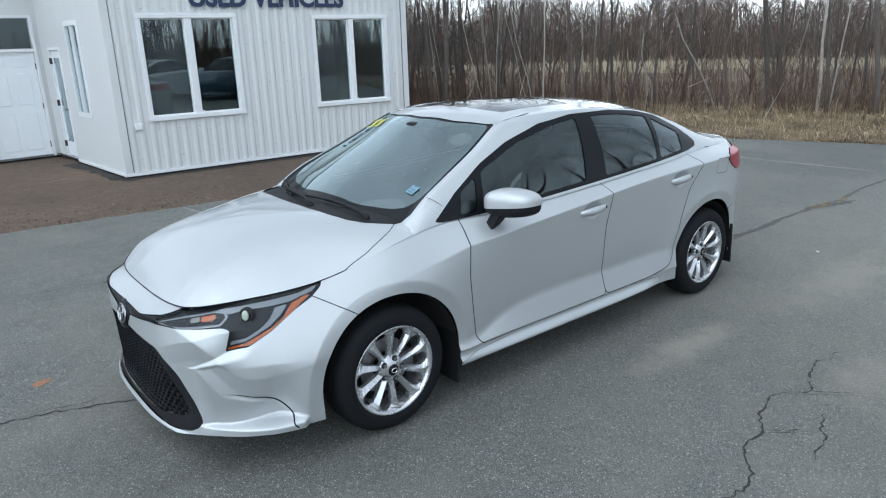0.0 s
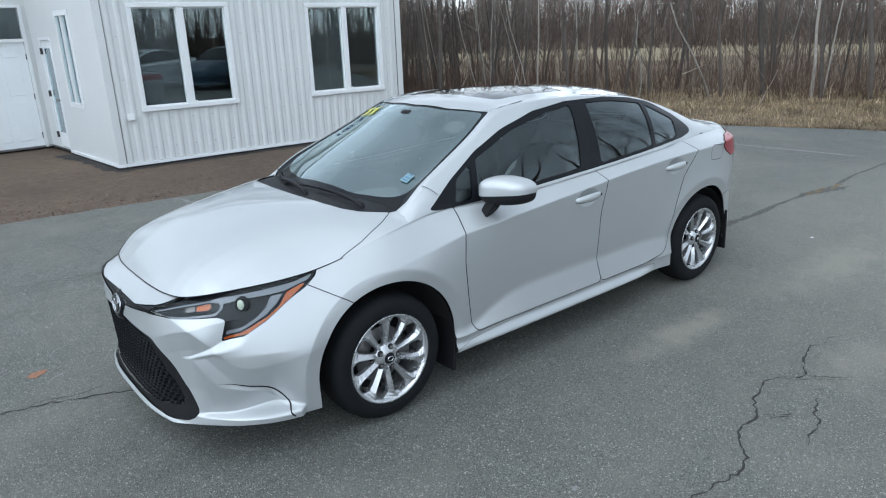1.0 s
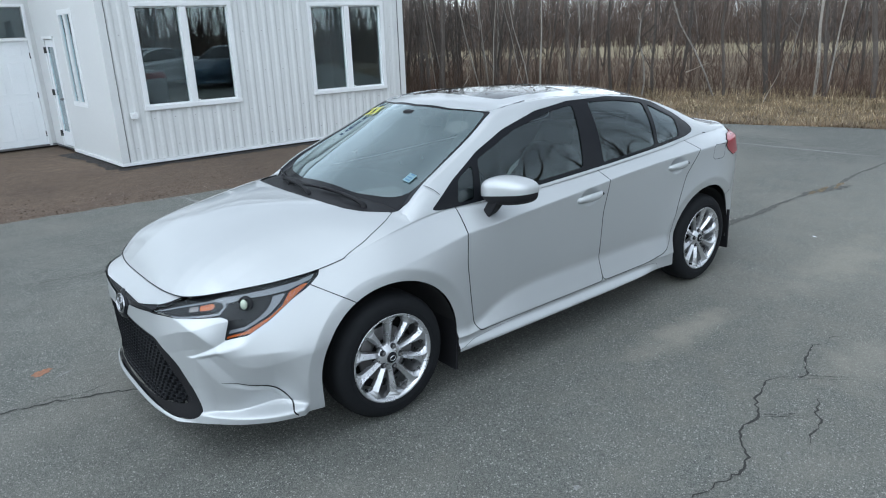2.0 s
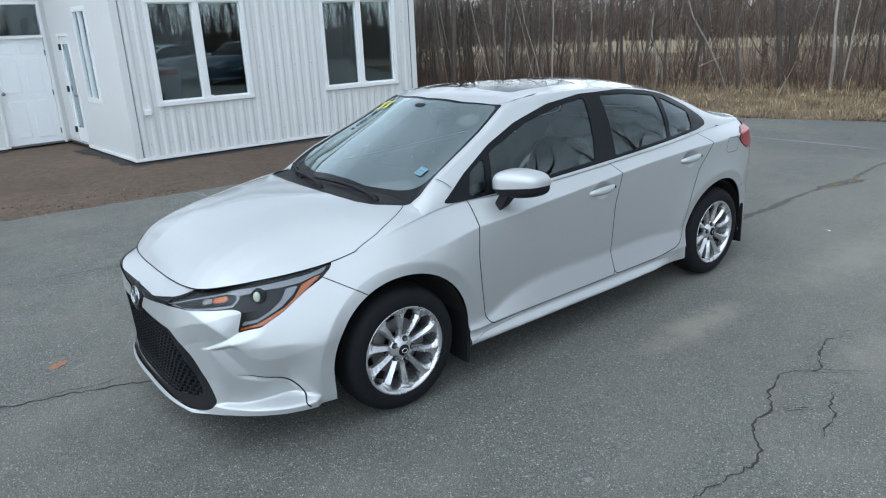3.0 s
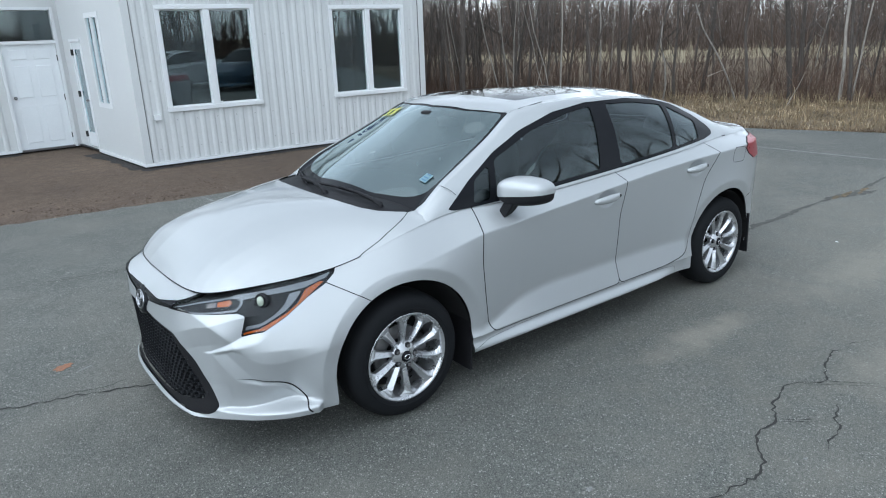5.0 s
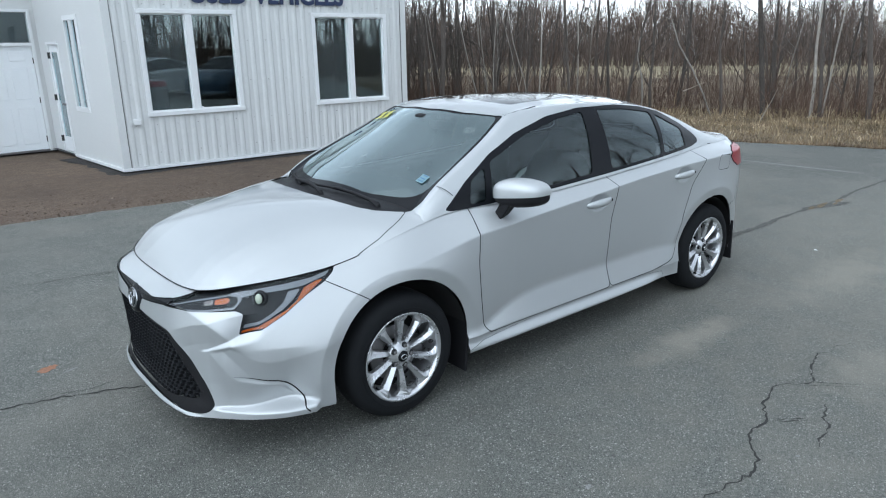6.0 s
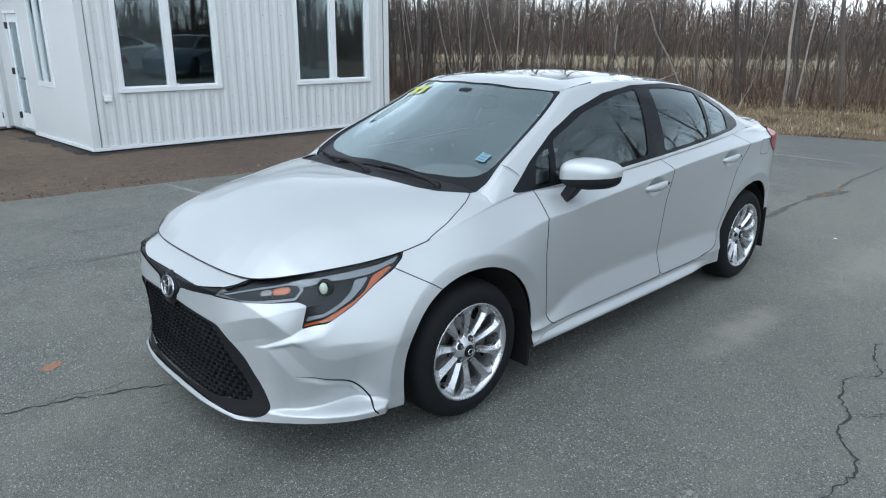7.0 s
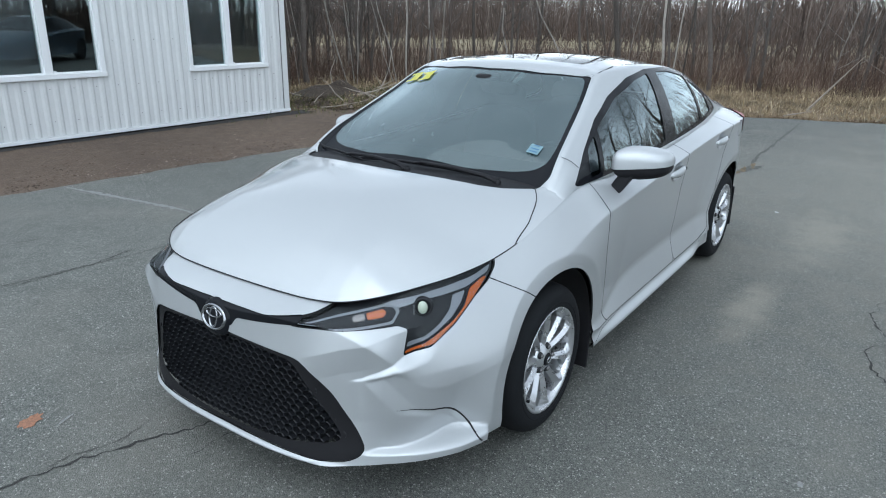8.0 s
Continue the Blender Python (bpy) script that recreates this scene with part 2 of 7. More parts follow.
def chain(n, l, kind, **vals):
    nd = n.new(kind)
    for k, v in vals.items():
        nd.inputs[k.replace("_", " ")].default_value = v
    return nd


def mul(n, l, a, b, blend="MULTIPLY", fac=1.0):
    mx = n.new("ShaderNodeMix")
    mx.data_type, mx.blend_type = "RGBA", blend
    if isinstance(fac, float):
        mx.inputs[0].default_value = fac
    else:
        l.new(fac, mx.inputs[0])
    for sock, v in ((mx.inputs[6], a), (mx.inputs[7], b)):
        if isinstance(v, tuple):
            sock.default_value = rgb(v)
        else:
            l.new(v, sock)
    return mx.outputs[2]


def ranged(n, l, v, a, b, c, d):
    mr = n.new("ShaderNodeMapRange")
    mr.inputs["From Min"].default_value, mr.inputs["From Max"].default_value = a, b
    mr.inputs["To Min"].default_value, mr.inputs["To Max"].default_value = c, d
    l.new(v, mr.inputs["Value"])
    return mr.outputs[0]


def stony(name, dark, light, chip, chip_scale, patch, bump=0.6, rough=(0.75, 0.92), patch_scale=0.55, chip_mix=0.5):
    """Ground made of small stones in a binder: cells of varied shade, pale chips, broad worn patches and stains."""
    m, n, l, b = nodes_of(name)
    tc = n.new("ShaderNodeTexCoord")
    vo = chain(n, l, "ShaderNodeTexVoronoi", Scale=chip_scale)
    l.new(tc.outputs["Object"], vo.inputs["Vector"])
    bw = n.new("ShaderNodeRGBToBW")
    l.new(vo.outputs["Color"], bw.inputs[0])
    grain = mul(n, l, dark, light, "MIX", ranged(n, l, bw.outputs[0], 0.2, 0.8, 0.0, 1.0))
    grain = mul(n, l, grain, chip, "MIX", ranged(n, l, bw.outputs[0], 0.74, 0.80, 0.0, chip_mix))
    n1 = chain(n, l, "ShaderNodeTexNoise", Scale=patch_scale, Detail=8.0, Roughness=0.6)
    l.new(tc.outputs["Object"], n1.inputs["Vector"])
    n2 = chain(n, l, "ShaderNodeTexNoise", Scale=7.0, Detail=6.0, Roughness=0.65)
    l.new(tc.outputs["Object"], n2.inputs["Vector"])
    n3 = chain(n, l, "ShaderNodeTexNoise", Scale=0.23, Detail=4.0)
    l.new(tc.outputs["Object"], n3.inputs["Vector"])
    col = mul(n, l, grain, patch, "MIX", ranged(n, l, n1.outputs["Fac"], 0.50, 0.70, 0.0, 0.6))
    v = n.new("ShaderNodeMath")
    v.operation = "MULTIPLY"
    l.new(ranged(n, l, n2.outputs["Fac"], 0.3, 0.7, 0.80, 1.18), v.inputs[0])
    l.new(ranged(n, l, n3.outputs["Fac"], 0.35, 0.65, 0.80, 1.16), v.inputs[1])
    col = mul(n, l, col, v.outputs[0])
    l.new(col, b.inputs["Base Color"])
    l.new(ranged(n, l, n1.outputs["Fac"], 0.3, 0.7, rough[1], rough[0]), b.inputs["Roughness"])
    b.inputs["Specular IOR Level"].default_value = 0.35
    bp = n.new("ShaderNodeBump")
    bp.inputs["Strength"].default_value, bp.inputs["Distance"].default_value = bump, 0.004
    l.new(vo.outputs["Distance"], bp.inputs["Height"])
    bp.invert = True
    l.new(bp.outputs[0], b.inputs["Normal"])
    return m


def asphalt():
    """Worn asphalt: small stones of varied shade, sparse pale chips and pits, dusty patches and stains."""
    m, n, l, b = nodes_of("worn_asphalt")
    tc = n.new("ShaderNodeTexCoord")
    at = tc.outputs["Object"]

    def tex(kind, **vals):
        nd = chain(n, l, kind, **vals)
        l.new(at, nd.inputs["Vector"])
        return nd

    def shade(vo):
        bw = n.new("ShaderNodeRGBToBW")
        l.new(vo.outputs["Color"], bw.inputs[0])
        return bw.outputs[0]

    stones, chips = tex("ShaderNodeTexVoronoi", Scale=260.0), tex("ShaderNodeTexVoronoi", Scale=185.0)
    col = mul(n, l, (0.078, 0.083, 0.077), (0.188, 0.192, 0.174), "MIX", ranged(n, l, shade(stones), 0.25, 0.75, 0.0, 1.0))
    col = mul(n, l, col, (0.50, 0.50, 0.46), "MIX", ranged(n, l, shade(chips), 0.82, 0.88, 0.0, 0.62))
    col = mul(n, l, col, (0.040, 0.042, 0.040), "MIX", ranged(n, l, shade(chips), 0.22, 0.16, 0.0, 0.6))
    grit = tex("ShaderNodeTexNoise", Scale=60.0, Detail=7.0, Roughness=0.75)
    col = mul(n, l, col, ranged(n, l, grit.outputs["Fac"], 0.3, 0.7, 0.78, 1.22))
    worn, wide = tex("ShaderNodeTexNoise", Scale=0.6, Detail=8.0, Roughness=0.62), tex("ShaderNodeTexNoise", Scale=0.21, Detail=4.0)
    blot = tex("ShaderNodeTexNoise", Scale=4.5, Detail=6.0, Roughness=0.65)
    col = mul(n, l, col, ranged(n, l, blot.outputs["Fac"], 0.3, 0.7, 0.86, 1.13))
    col = mul(n, l, col, ranged(n, l, wide.outputs["Fac"], 0.35, 0.65, 0.86, 1.12))
    col = mul(n, l, col, (0.225, 0.215, 0.185), "MIX", ranged(n, l, worn.outputs["Fac"], 0.50, 0.72, 0.0, 0.42))
    # dusty pale patches; the widest one paints the open side's brighter light into the colour
    for x, y, rx, ry, dust_light in ((-0.52, 1.27, 0.55, 0.16, 0.55), (-2.45, 1.40, 0.95, 0.24, 0.42), (-0.85, 2.15, 0.5, 0.2, 0.30), (-4.6, 2.4, 5.5, 2.6, 0.36), (-4.5, -1.6, 2.2, 1.4, 0.25)):
        mp = n.new("ShaderNodeMapping")
        mp.inputs["Location"].default_value = (-x / rx, -y / ry, 0)
        mp.inputs["Scale"].default_value = (1 / rx, 1 / ry, 0)
        l.new(at, mp.inputs["Vector"])
        far = n.new("ShaderNodeVectorMath")
        far.operation = "LENGTH"
        l.new(mp.outputs[0], far.inputs[0])
        add = n.new("ShaderNodeMath")
        add.operation = "ADD"
        l.new(far.outputs["Value"], add.inputs[0])
        l.new(ranged(n, l, blot.outputs["Fac"], 0.3, 0.7, -0.35, 0.35), add.inputs[1])
        col = mul(n, l, col, (0.30, 0.282, 0.238), "MIX", ranged(n, l, add.outputs[0], 1.1, 0.25, 0.0, dust_light))
    l.new(col, b.inputs["Base Color"])
    l.new(ranged(n, l, worn.outputs["Fac"], 0.3, 0.7, 0.92, 0.72), b.inputs["Roughness"])
    b.inputs["Specular IOR Level"].default_value = 0.38
    bp = n.new("ShaderNodeBump")
    bp.inputs["Strength"].default_value, bp.inputs["Distance"].default_value = 0.8, 0.004
    l.new(stones.outputs["Distance"], bp.inputs["Height"])
    bp.invert = True
    l.new(bp.outputs[0], b.inputs["Normal"])
    return m


ASPHALT = asphalt()
GRAVEL = stony("brown_packed_gravel", (0.085, 0.060, 0.043), (0.140, 0.102, 0.074), (0.24, 0.19, 0.145), 110.0, (0.072, 0.050, 0.038), 0.7, (0.85, 0.95), 1.6, 0.25)
FOOT_SOIL = stony("dark_foot_soil", (0.018, 0.016, 0.016), (0.040, 0.036, 0.035), (0.09, 0.08, 0.075), 80.0, (0.03, 0.025, 0.022), 0.8, (0.7, 0.9), 1.6, 0.2)
SOIL = stony("leafy_soil", (0.10, 0.072, 0.048), (0.19, 0.145, 0.095), (0.30, 0.24, 0.16), 45.0, (0.10, 0.085, 0.045), 0.9, (0.9, 0.97))
DARK_SOIL = stony("dark_rooty_soil", (0.035, 0.027, 0.021), (0.085, 0.066, 0.050), (0.17, 0.14, 0.11), 60.0, (0.05, 0.048, 0.025), 0.9, (0.88, 0.96), 1.4, 0.3)
FIELD = surface("mown_straw_field", (0.20, 0.165, 0.10), (0.29, 0.245, 0.155), scale=0.6, rough=0.95, bump=0.5, bump_scale=20, fine=0.3)


def strand(name, c1, c2, c3, rough=0.85):
    """Many thin pieces in one mesh, each with its own shade."""
    m, n, l, b = nodes_of(name)
    ge = n.new("ShaderNodeNewGeometry")
    a = mul(n, l, c1, c2, "MIX", ranged(n, l, ge.outputs["Random Per Island"], 0.0, 0.7, 0.0, 1.0))
    a = mul(n, l, a, c3, "MIX", ranged(n, l, ge.outputs["Random Per Island"], 0.8, 1.0, 0.0, 1.0))
    tc = n.new("ShaderNodeTexCoord")
    no = chain(n, l, "ShaderNodeTexNoise", Scale=1.3, Detail=6.0)
    l.new(tc.outputs["Object"], no.inputs["Vector"])
    a = mul(n, l, a, ranged(n, l, no.outputs["Fac"], 0.32, 0.68, 0.5, 1.5))
    l.new(a, b.inputs["Base Color"])
    b.inputs["Roughness"].default_value = rough
    b.inputs["Specular IOR Level"].default_value = 0.2
    return m


STRAW = strand("dry_grass", (0.155, 0.114, 0.070), (0.32, 0.25, 0.155), (0.60, 0.50, 0.345))
BRUSH = strand("brown_brush", (0.060, 0.037, 0.028), (0.118, 0.078, 0.059), (0.23, 0.175, 0.14))
# lightened browns: the haze of distance is put into the far wood's colour
FARWOOD = strand("far_bare_wood", (0.072, 0.053, 0.043), (0.130, 0.100, 0.083), (0.24, 0.20, 0.172))
GREENISH = strand("mossy_grass", (0.06, 0.066, 0.026), (0.11, 0.112, 0.045), (0.22, 0.185, 0.10))
STONES = strand("loose_stones", (0.06, 0.043, 0.033), (0.11, 0.083, 0.066), (0.20, 0.165, 0.14))
LITTER = strand("flat_litter", (0.085, 0.055, 0.034), (0.17, 0.118, 0.07), (0.33, 0.25, 0.16))
DEADWOOD = surface("weathered_dead_wood", (0.22, 0.185, 0.15), (0.40, 0.355, 0.30), scale=14, rough=0.9, bump=0.6, bump_scale=90, fine=0.3)
TRUNK = surface("grey_brown_bark", (0.045, 0.037, 0.032), (0.118, 0.102, 0.090), scale=5, rough=0.92, bump=0.8, bump_scale=45, fine=0.35, per_object=0.3)
BIRCH = surface("pale_birch_bark", (0.15, 0.135, 0.12), (0.38, 0.35, 0.31), scale=9, rough=0.8, bump=0.5, bump_scale=60, fine=0.35, per_object=0.2)
CRACK = surface("crack_filling", (0.024, 0.024, 0.023), (0.050, 0.049, 0.046), scale=9, rough=0.95, bump=0.5, bump_scale=120)
SEAM = surface("weathered_joint", (0.072, 0.072, 0.066), (0.105, 0.104, 0.096), scale=9, rough=0.95, bump=0.5, bump_scale=120, fine=0.3)
ORANGE = surface("faded_orange_paint", (0.32, 0.15, 0.085), (0.24, 0.13, 0.085), scale=30, rough=0.85, bump=0.4, bump_scale=150, fine=0.35)
CHALK = surface("worn_line_paint", (0.19, 0.195, 0.19), (0.26, 0.265, 0.255), scale=14, rough=0.85, bump=0.4, bump_scale=160, fine=0.3)
VINYL = surface("white_vinyl", (0.70, 0.715, 0.725), (0.76, 0.775, 0.785), scale=4, rough=0.35, rough2=0.45, bump_scale=60, fine=0.02)
STEEL_DOOR = surface("white_steel_door", (0.74, 0.765, 0.785), (0.80, 0.825, 0.845), scale=3, rough=0.4, rough2=0.5, bump_scale=60, fine=0.02)
SIDING = surface("white_steel_siding", (0.575, 0.588, 0.588), (0.635, 0.648, 0.648), scale=1.6, rough=0.38, rough2=0.5, bump=0.03, bump_scale=40, fine=0.02)
FOOTING = surface("dark_footing", (0.03, 0.028, 0.027), (0.06, 0.055, 0.05), scale=5, rough=0.9, bump=0.5, bump_scale=50)
NAVY = surface("navy_letters", (0.012, 0.025, 0.075), (0.018, 0.032, 0.09), scale=8, rough=0.45)
# room surfaces are coloured near black: the indoor dimness is put into the colour
ROOM = surface("darkened_room", (0.05, 0.052, 0.055), (0.08, 0.082, 0.085), scale=2, rough=0.9)
HOUSE_GLASS = pane("window_glass", (0.80, 0.84, 0.84), 1.52, 0.0, 2.0)
HINGE = surface("dark_hinge", (0.03, 0.03, 0.03), (0.06, 0.06, 0.06), scale=20, rough=0.5, metal=0.6)


def fly_screen():
    m, n, l, b = nodes_of("fly_screen")
    b.inputs["Base Color"].default_value = (0.10, 0.105, 0.11, 1)
    b.inputs["Roughness"].default_value = 0.9
    tr, mx = n.new("ShaderNodeBsdfTransparent"), n.new("ShaderNodeMixShader")
    mx.inputs[0].default_value = 0.6
    l.new(tr.outputs[0], mx.inputs[1])
    l.new(b.outputs[0], mx.inputs[2])
    l.new(mx.outputs[0], n["Material Output"].inputs["Surface"])
    return m


SCREEN_MESH = fly_screen()


# ---------------------------------------------------------------- ground
rnd = random.Random(7)
EDGE_LINE = [(-17.0, 22.0), (-12.8, 8.5), (-10.9, 3.4), (-10.2, 1.4), (-9.45, -0.76), (-8.65, -2.9), (-7.9, -4.4), (-6.6, -5.9), (-5.4, -6.9)]


def ground_sheet():
    """Soil to the horizon; it lies a hand lower than the lot and is a little uneven."""
    verts, faces, n = [], [], 60
    for i in range(n + 1):
        for j in range(n + 1):
            u, v = (i / n * 2 - 1), (j / n * 2 - 1)
            x, y = math.copysign(abs(u) ** 2.2, u) * 900, math.copysign(abs(v) ** 2.2, v) * 900
            d = math.hypot(x, y)
            z = -0.035 + 0.05 * noise.noise(Vector((x * 0.25, y * 0.25, 0))) * min(1.0, max(0.0, (d - 12) / 6))
            verts.append((x, y, z))
    for i in range(n):
        for j in range(n):
            a = i * (n + 1) + j
            faces.append((a, a + n + 1, a + n + 2, a + 1))
    return solid("ground", verts, faces, SOIL, smooth=True)


ground = tagged(ground_sheet(), "brown leafy soil under dry grass", "ground", kind="structure")


def wavy(pts, step=0.25, amp=0.05, seed=1):
    """An outline with a slightly ragged run between its points."""
    r, out = random.Random(seed), []
    for (x0, y0), (x1, y1) in zip(pts, pts[1:]):
        k = max(1, int(math.hypot(x1 - x0, y1 - y0) / step))
        for i in range(k):
            t = i / k
            out.append((x0 + (x1 - x0) * t + r.uniform(-amp, amp), y0 + (y1 - y0) * t + r.uniform(-amp, amp)))
    out.append(pts[-1])
    return out


NEAR_EDGE = wavy([(-7.9, -4.4), (-5.0, -4.42), (-2.4, -4.56), (0.1, -4.84), (2.3, -5.02), (24, -6.7)], 0.16, 0.035, 3)
lot = wavy(EDGE_LINE[:7], 0.22, 0.05, 5)[:-1] + NEAR_EDGE + [(24, 30), (-17, 30)]
bm = bmesh.new()
f = bm.faces.new([bm.verts.new((x, y, 0)) for x, y in lot])
r = bmesh.ops.extrude_face_region(bm, geom=[f])
for v in [g for g in r["geom"] if isinstance(g, bmesh.types.BMVert)]:
    v.co.z -= 0.06
bmesh.ops.recalc_face_normals(bm, faces=bm.faces)
bmesh.ops.triangulate(bm, faces=bm.faces)
pavement = tagged(part("pavement", bm, ASPHALT), "worn grey asphalt with cracks and pale patches", "pavement", kind="structure")
gr = [(24, -6.1), (24, -20), (-5.2, -20), (-5.2, -7.6), (-5.8, -6.7), (-6.8, -5.6), (-7.8, -4.3), (-5, -4.3), (0, -4.7), (3, -5.0)]
drive = tagged(solid("gravel_drive", [(x, y, -0.012) for x, y in gr], [tuple(range(len(gr)))], GRAVEL), "packed brown gravel strip along the building", "gravel", kind="structure")


def crack(name, pts, width, mat, label, z=0.0025, seed=1, rough=0.75, step=0.025):
    """A ragged dark line in the paving."""
    r = random.Random(seed)
    line = []
    for (x0, y0), (x1, y1) in zip(pts, pts[1:]):
        k = max(1, int(math.hypot(x1 - x0, y1 - y0) / step))
        for i in range(k):
            t = i / k
            line.append(Vector((x0 + (x1 - x0) * t, y0 + (y1 - y0) * t, z)))
    line.append(Vector((*pts[-1], z)))
    verts, faces, n = [], [], len(line)
    for i, p in enumerate(line):
        d = (line[min(i + 1, n - 1)] - line[max(i - 1, 0)]).normalized()
        s = Vector((-d.y, d.x, 0))
        taper = min(1.0, 0.25 + 4 * min(i, n - 1 - i) / n)
        w = width * taper * (1 + r.uniform(-rough, rough))
        off = s * r.uniform(-1.3, 1.3) * min(width, 0.009)
        verts += [p + off + s * w * 0.5, p + off - s * w * 0.5]
    for i in range(n - 1):
        faces.append((2 * i, 2 * i + 1, 2 * i + 3, 2 * i + 2))
    ob = solid(name, verts, faces, mat, pavement)
    ob["label"] = label
    return ob


crack("crack", [(1.0, 2.12), (0.66, 2.16), (0.51, 2.19), (0.42, 2.15), (0.29, 2.05), (0.20, 2.01), (0.08, 2.03), (-0.01, 1.97), (-0.09, 1.92), (-0.18, 1.92), (-0.24, 1.89), (-0.33, 1.90), (-0.47, 2.0),
                (-0.71, 1.90), (-0.86, 1.86), (-0.91, 1.90), (-1.03, 1.90), (-1.14, 1.94)], 0.0085, CRACK, "ragged dark crack in the asphalt", seed=2)
crack("crack", [(0.05, 2.03), (-0.07, 2.13)], 0.005, CRACK, "fine dark crack in the asphalt", seed=3)
crack("crack", [(0.14, 2.28), (0.03, 2.25), (-0.08, 2.25), (-0.15, 2.19), (-0.30, 2.14)], 0.007, CRACK, "fine dark crack in the asphalt", seed=4)
crack("crack", [(0.06, 2.04), (0.0, 2.10), (-0.08, 2.16)], 0.003, CRACK, "fine dark crack in the asphalt", seed=15)
crack("crack", [(-0.34, 1.88), (-0.40, 1.98), (-0.50, 2.07), (-0.62, 2.2)], 0.003, CRACK, "fine dark crack in the asphalt", seed=16)
crack("crack", [(-0.47, 2.0), (-0.55, 2.08), (-0.66, 2.20)], 0.004, CRACK, "fine dark crack in the asphalt", seed=5)
crack("crack", [(3.4, -0.82), (3.1, -0.68), (2.871, -0.565), (2.80, -0.555), (2.70, -0.52), (2.63, -0.515), (2.54, -0.46), (2.478, -0.443), (2.38, -0.40), (2.327, -0.387), (2.26, -0.345), (1.9, -0.22), (1.5, -0.3)], 0.010, CRACK, "ragged dark crack in the asphalt", seed=6)
crack("crack", [(2.36, -0.20), (2.30, -0.175), (2.24, -0.19), (2.15, -0.18), (2.0, -0.08)], 0.005, CRACK, "fine dark crack in the asphalt", seed=7)
crack("crack", [(2.72, -0.545), (2.62, -0.56), (2.52, -0.50), (2.42, -0.50), (2.30, -0.52)], 0.006, SEAM, "fine dark crack in the asphalt", seed=17)
crack("crack", [(3.6, -2.9), (2.61, -2.72), (2.38, -2.67), (2.15, -2.63), (1.86, -2.58), (1.2, -2.5), (0.3, -2.45)], 0.010, SEAM, "fine dark crack in the asphalt", seed=8)
crack("crack", [(1.95, -2.54), (1.80, -2.535), (1.69, -2.528), (1.55, -2.54)], 0.010, CRACK, "fine dark crack in the asphalt", seed=28)
crack("crack", [(1.43, -2.53), (1.30, -2.56), (1.10, -2.61)], 0.010, CRACK, "fine dark crack in the asphalt", seed=29)
crack("crack", [(1.9, -3.45), (1.55, -3.40), (1.3, -3.36)], 0.014, SEAM, "fine dark crack in the asphalt", seed=18)
crack("paving_joint", [(-1.6, 0.30), (-2.73, 0.29), (-3.26, 0.28), (-4.0, 0.26), (-4.64, 0.29), (-5.0, 0.33), (-5.67, 0.26), (-6.44, 0.27), (-7.6, 0.24), (-9.7, 0.2)], 0.036, SEAM, "dark weathered joint across the asphalt", seed=9, step=0.05)
crack("paving_joint", [(-2.6, 0.31), (-3.0, 0.27), (-3.4, 0.30), (-3.9, 0.25)], 0.05, SEAM, "dark broken spot on the paving joint", seed=13, step=0.03, z=0.0035)
crack("paving_joint", [(-4.35, 0.24), (-4.6, 0.30), (-4.95, 0.42), (-5.1, 0.45)], 0.08, SEAM, "dark broken spot on the paving joint", seed=10, step=0.04, z=0.004)
crack("line_mark", [(0.44, -4.82), (0.40, -4.5), (0.33, -4.0), (0.26, -3.4), (0.23, -3.0)], 0.05, CHALK, "faded pale line on the asphalt", seed=11, rough=0.4)
crack("line_mark", [(-6.85, -2.6), (-6.89, -1.95), (-6.93, -0.96), (-7.0, 0.0)], 0.05, CHALK, "faded pale line on the asphalt", seed=12, rough=0.4)


def splat(name, x, y, rx, ry, mat, label, seed, parent=None, z=0.003, turn=0.0):
    r = random.Random(seed)
    n = 22
    ring = []
    for k in range(n):
        a = 2 * math.pi * k / n
        s = 1 + r.uniform(-0.3, 0.3)
        px, py = rx * s * math.cos(a), ry * s * math.sin(a)
        ring.append((x + px * math.cos(turn) - py * math.sin(turn), y + px * math.sin(turn) + py * math.cos(turn), z))
    ob = solid(name, [(x, y, z)] + ring, [(0, 1 + k, 1 + (k + 1) % n) for k in range(n)], mat, parent or pavement)
    ob["label"] = label
    return ob


splat("paint_spot", 2.600, -0.915, 0.055, 0.036, ORANGE, "faded orange paint spot on the asphalt", 3, turn=0.5)
splat("paint_spot", 2.505, -0.815, 0.06, 0.006, CHALK, "pale paint speck on the asphalt", 4, turn=0.4)
for k in range(34):
    splat("pale_fleck", rnd.uniform(-8.5, 2.2), rnd.uniform(-2.5, 3.0), rnd.uniform(0.008, 0.02), rnd.uniform(0.005, 0.012), CHALK, "small pale fleck", 100 + k, z=0.0022)
for k, (dx, dy, rx, ry) in enumerate(((0, 0, 0.16, 0.035), (0.22, -0.02, 0.09, 0.025), (-0.34, 0.03, 0.12, 0.03), (-0.15, 0.07, 0.05, 0.02))):
    splat("dirt_patch", -4.72 + dx, 0.31 + dy, rx, ry, SOIL, "brown leaf dirt gathered in the crack", 210 + k, z=0.0042, turn=0.15)
splat("pale_fleck", -2.95, 0.98, 0.020, 0.010, VINYL, "small white scrap on the asphalt", 77, turn=1.1)


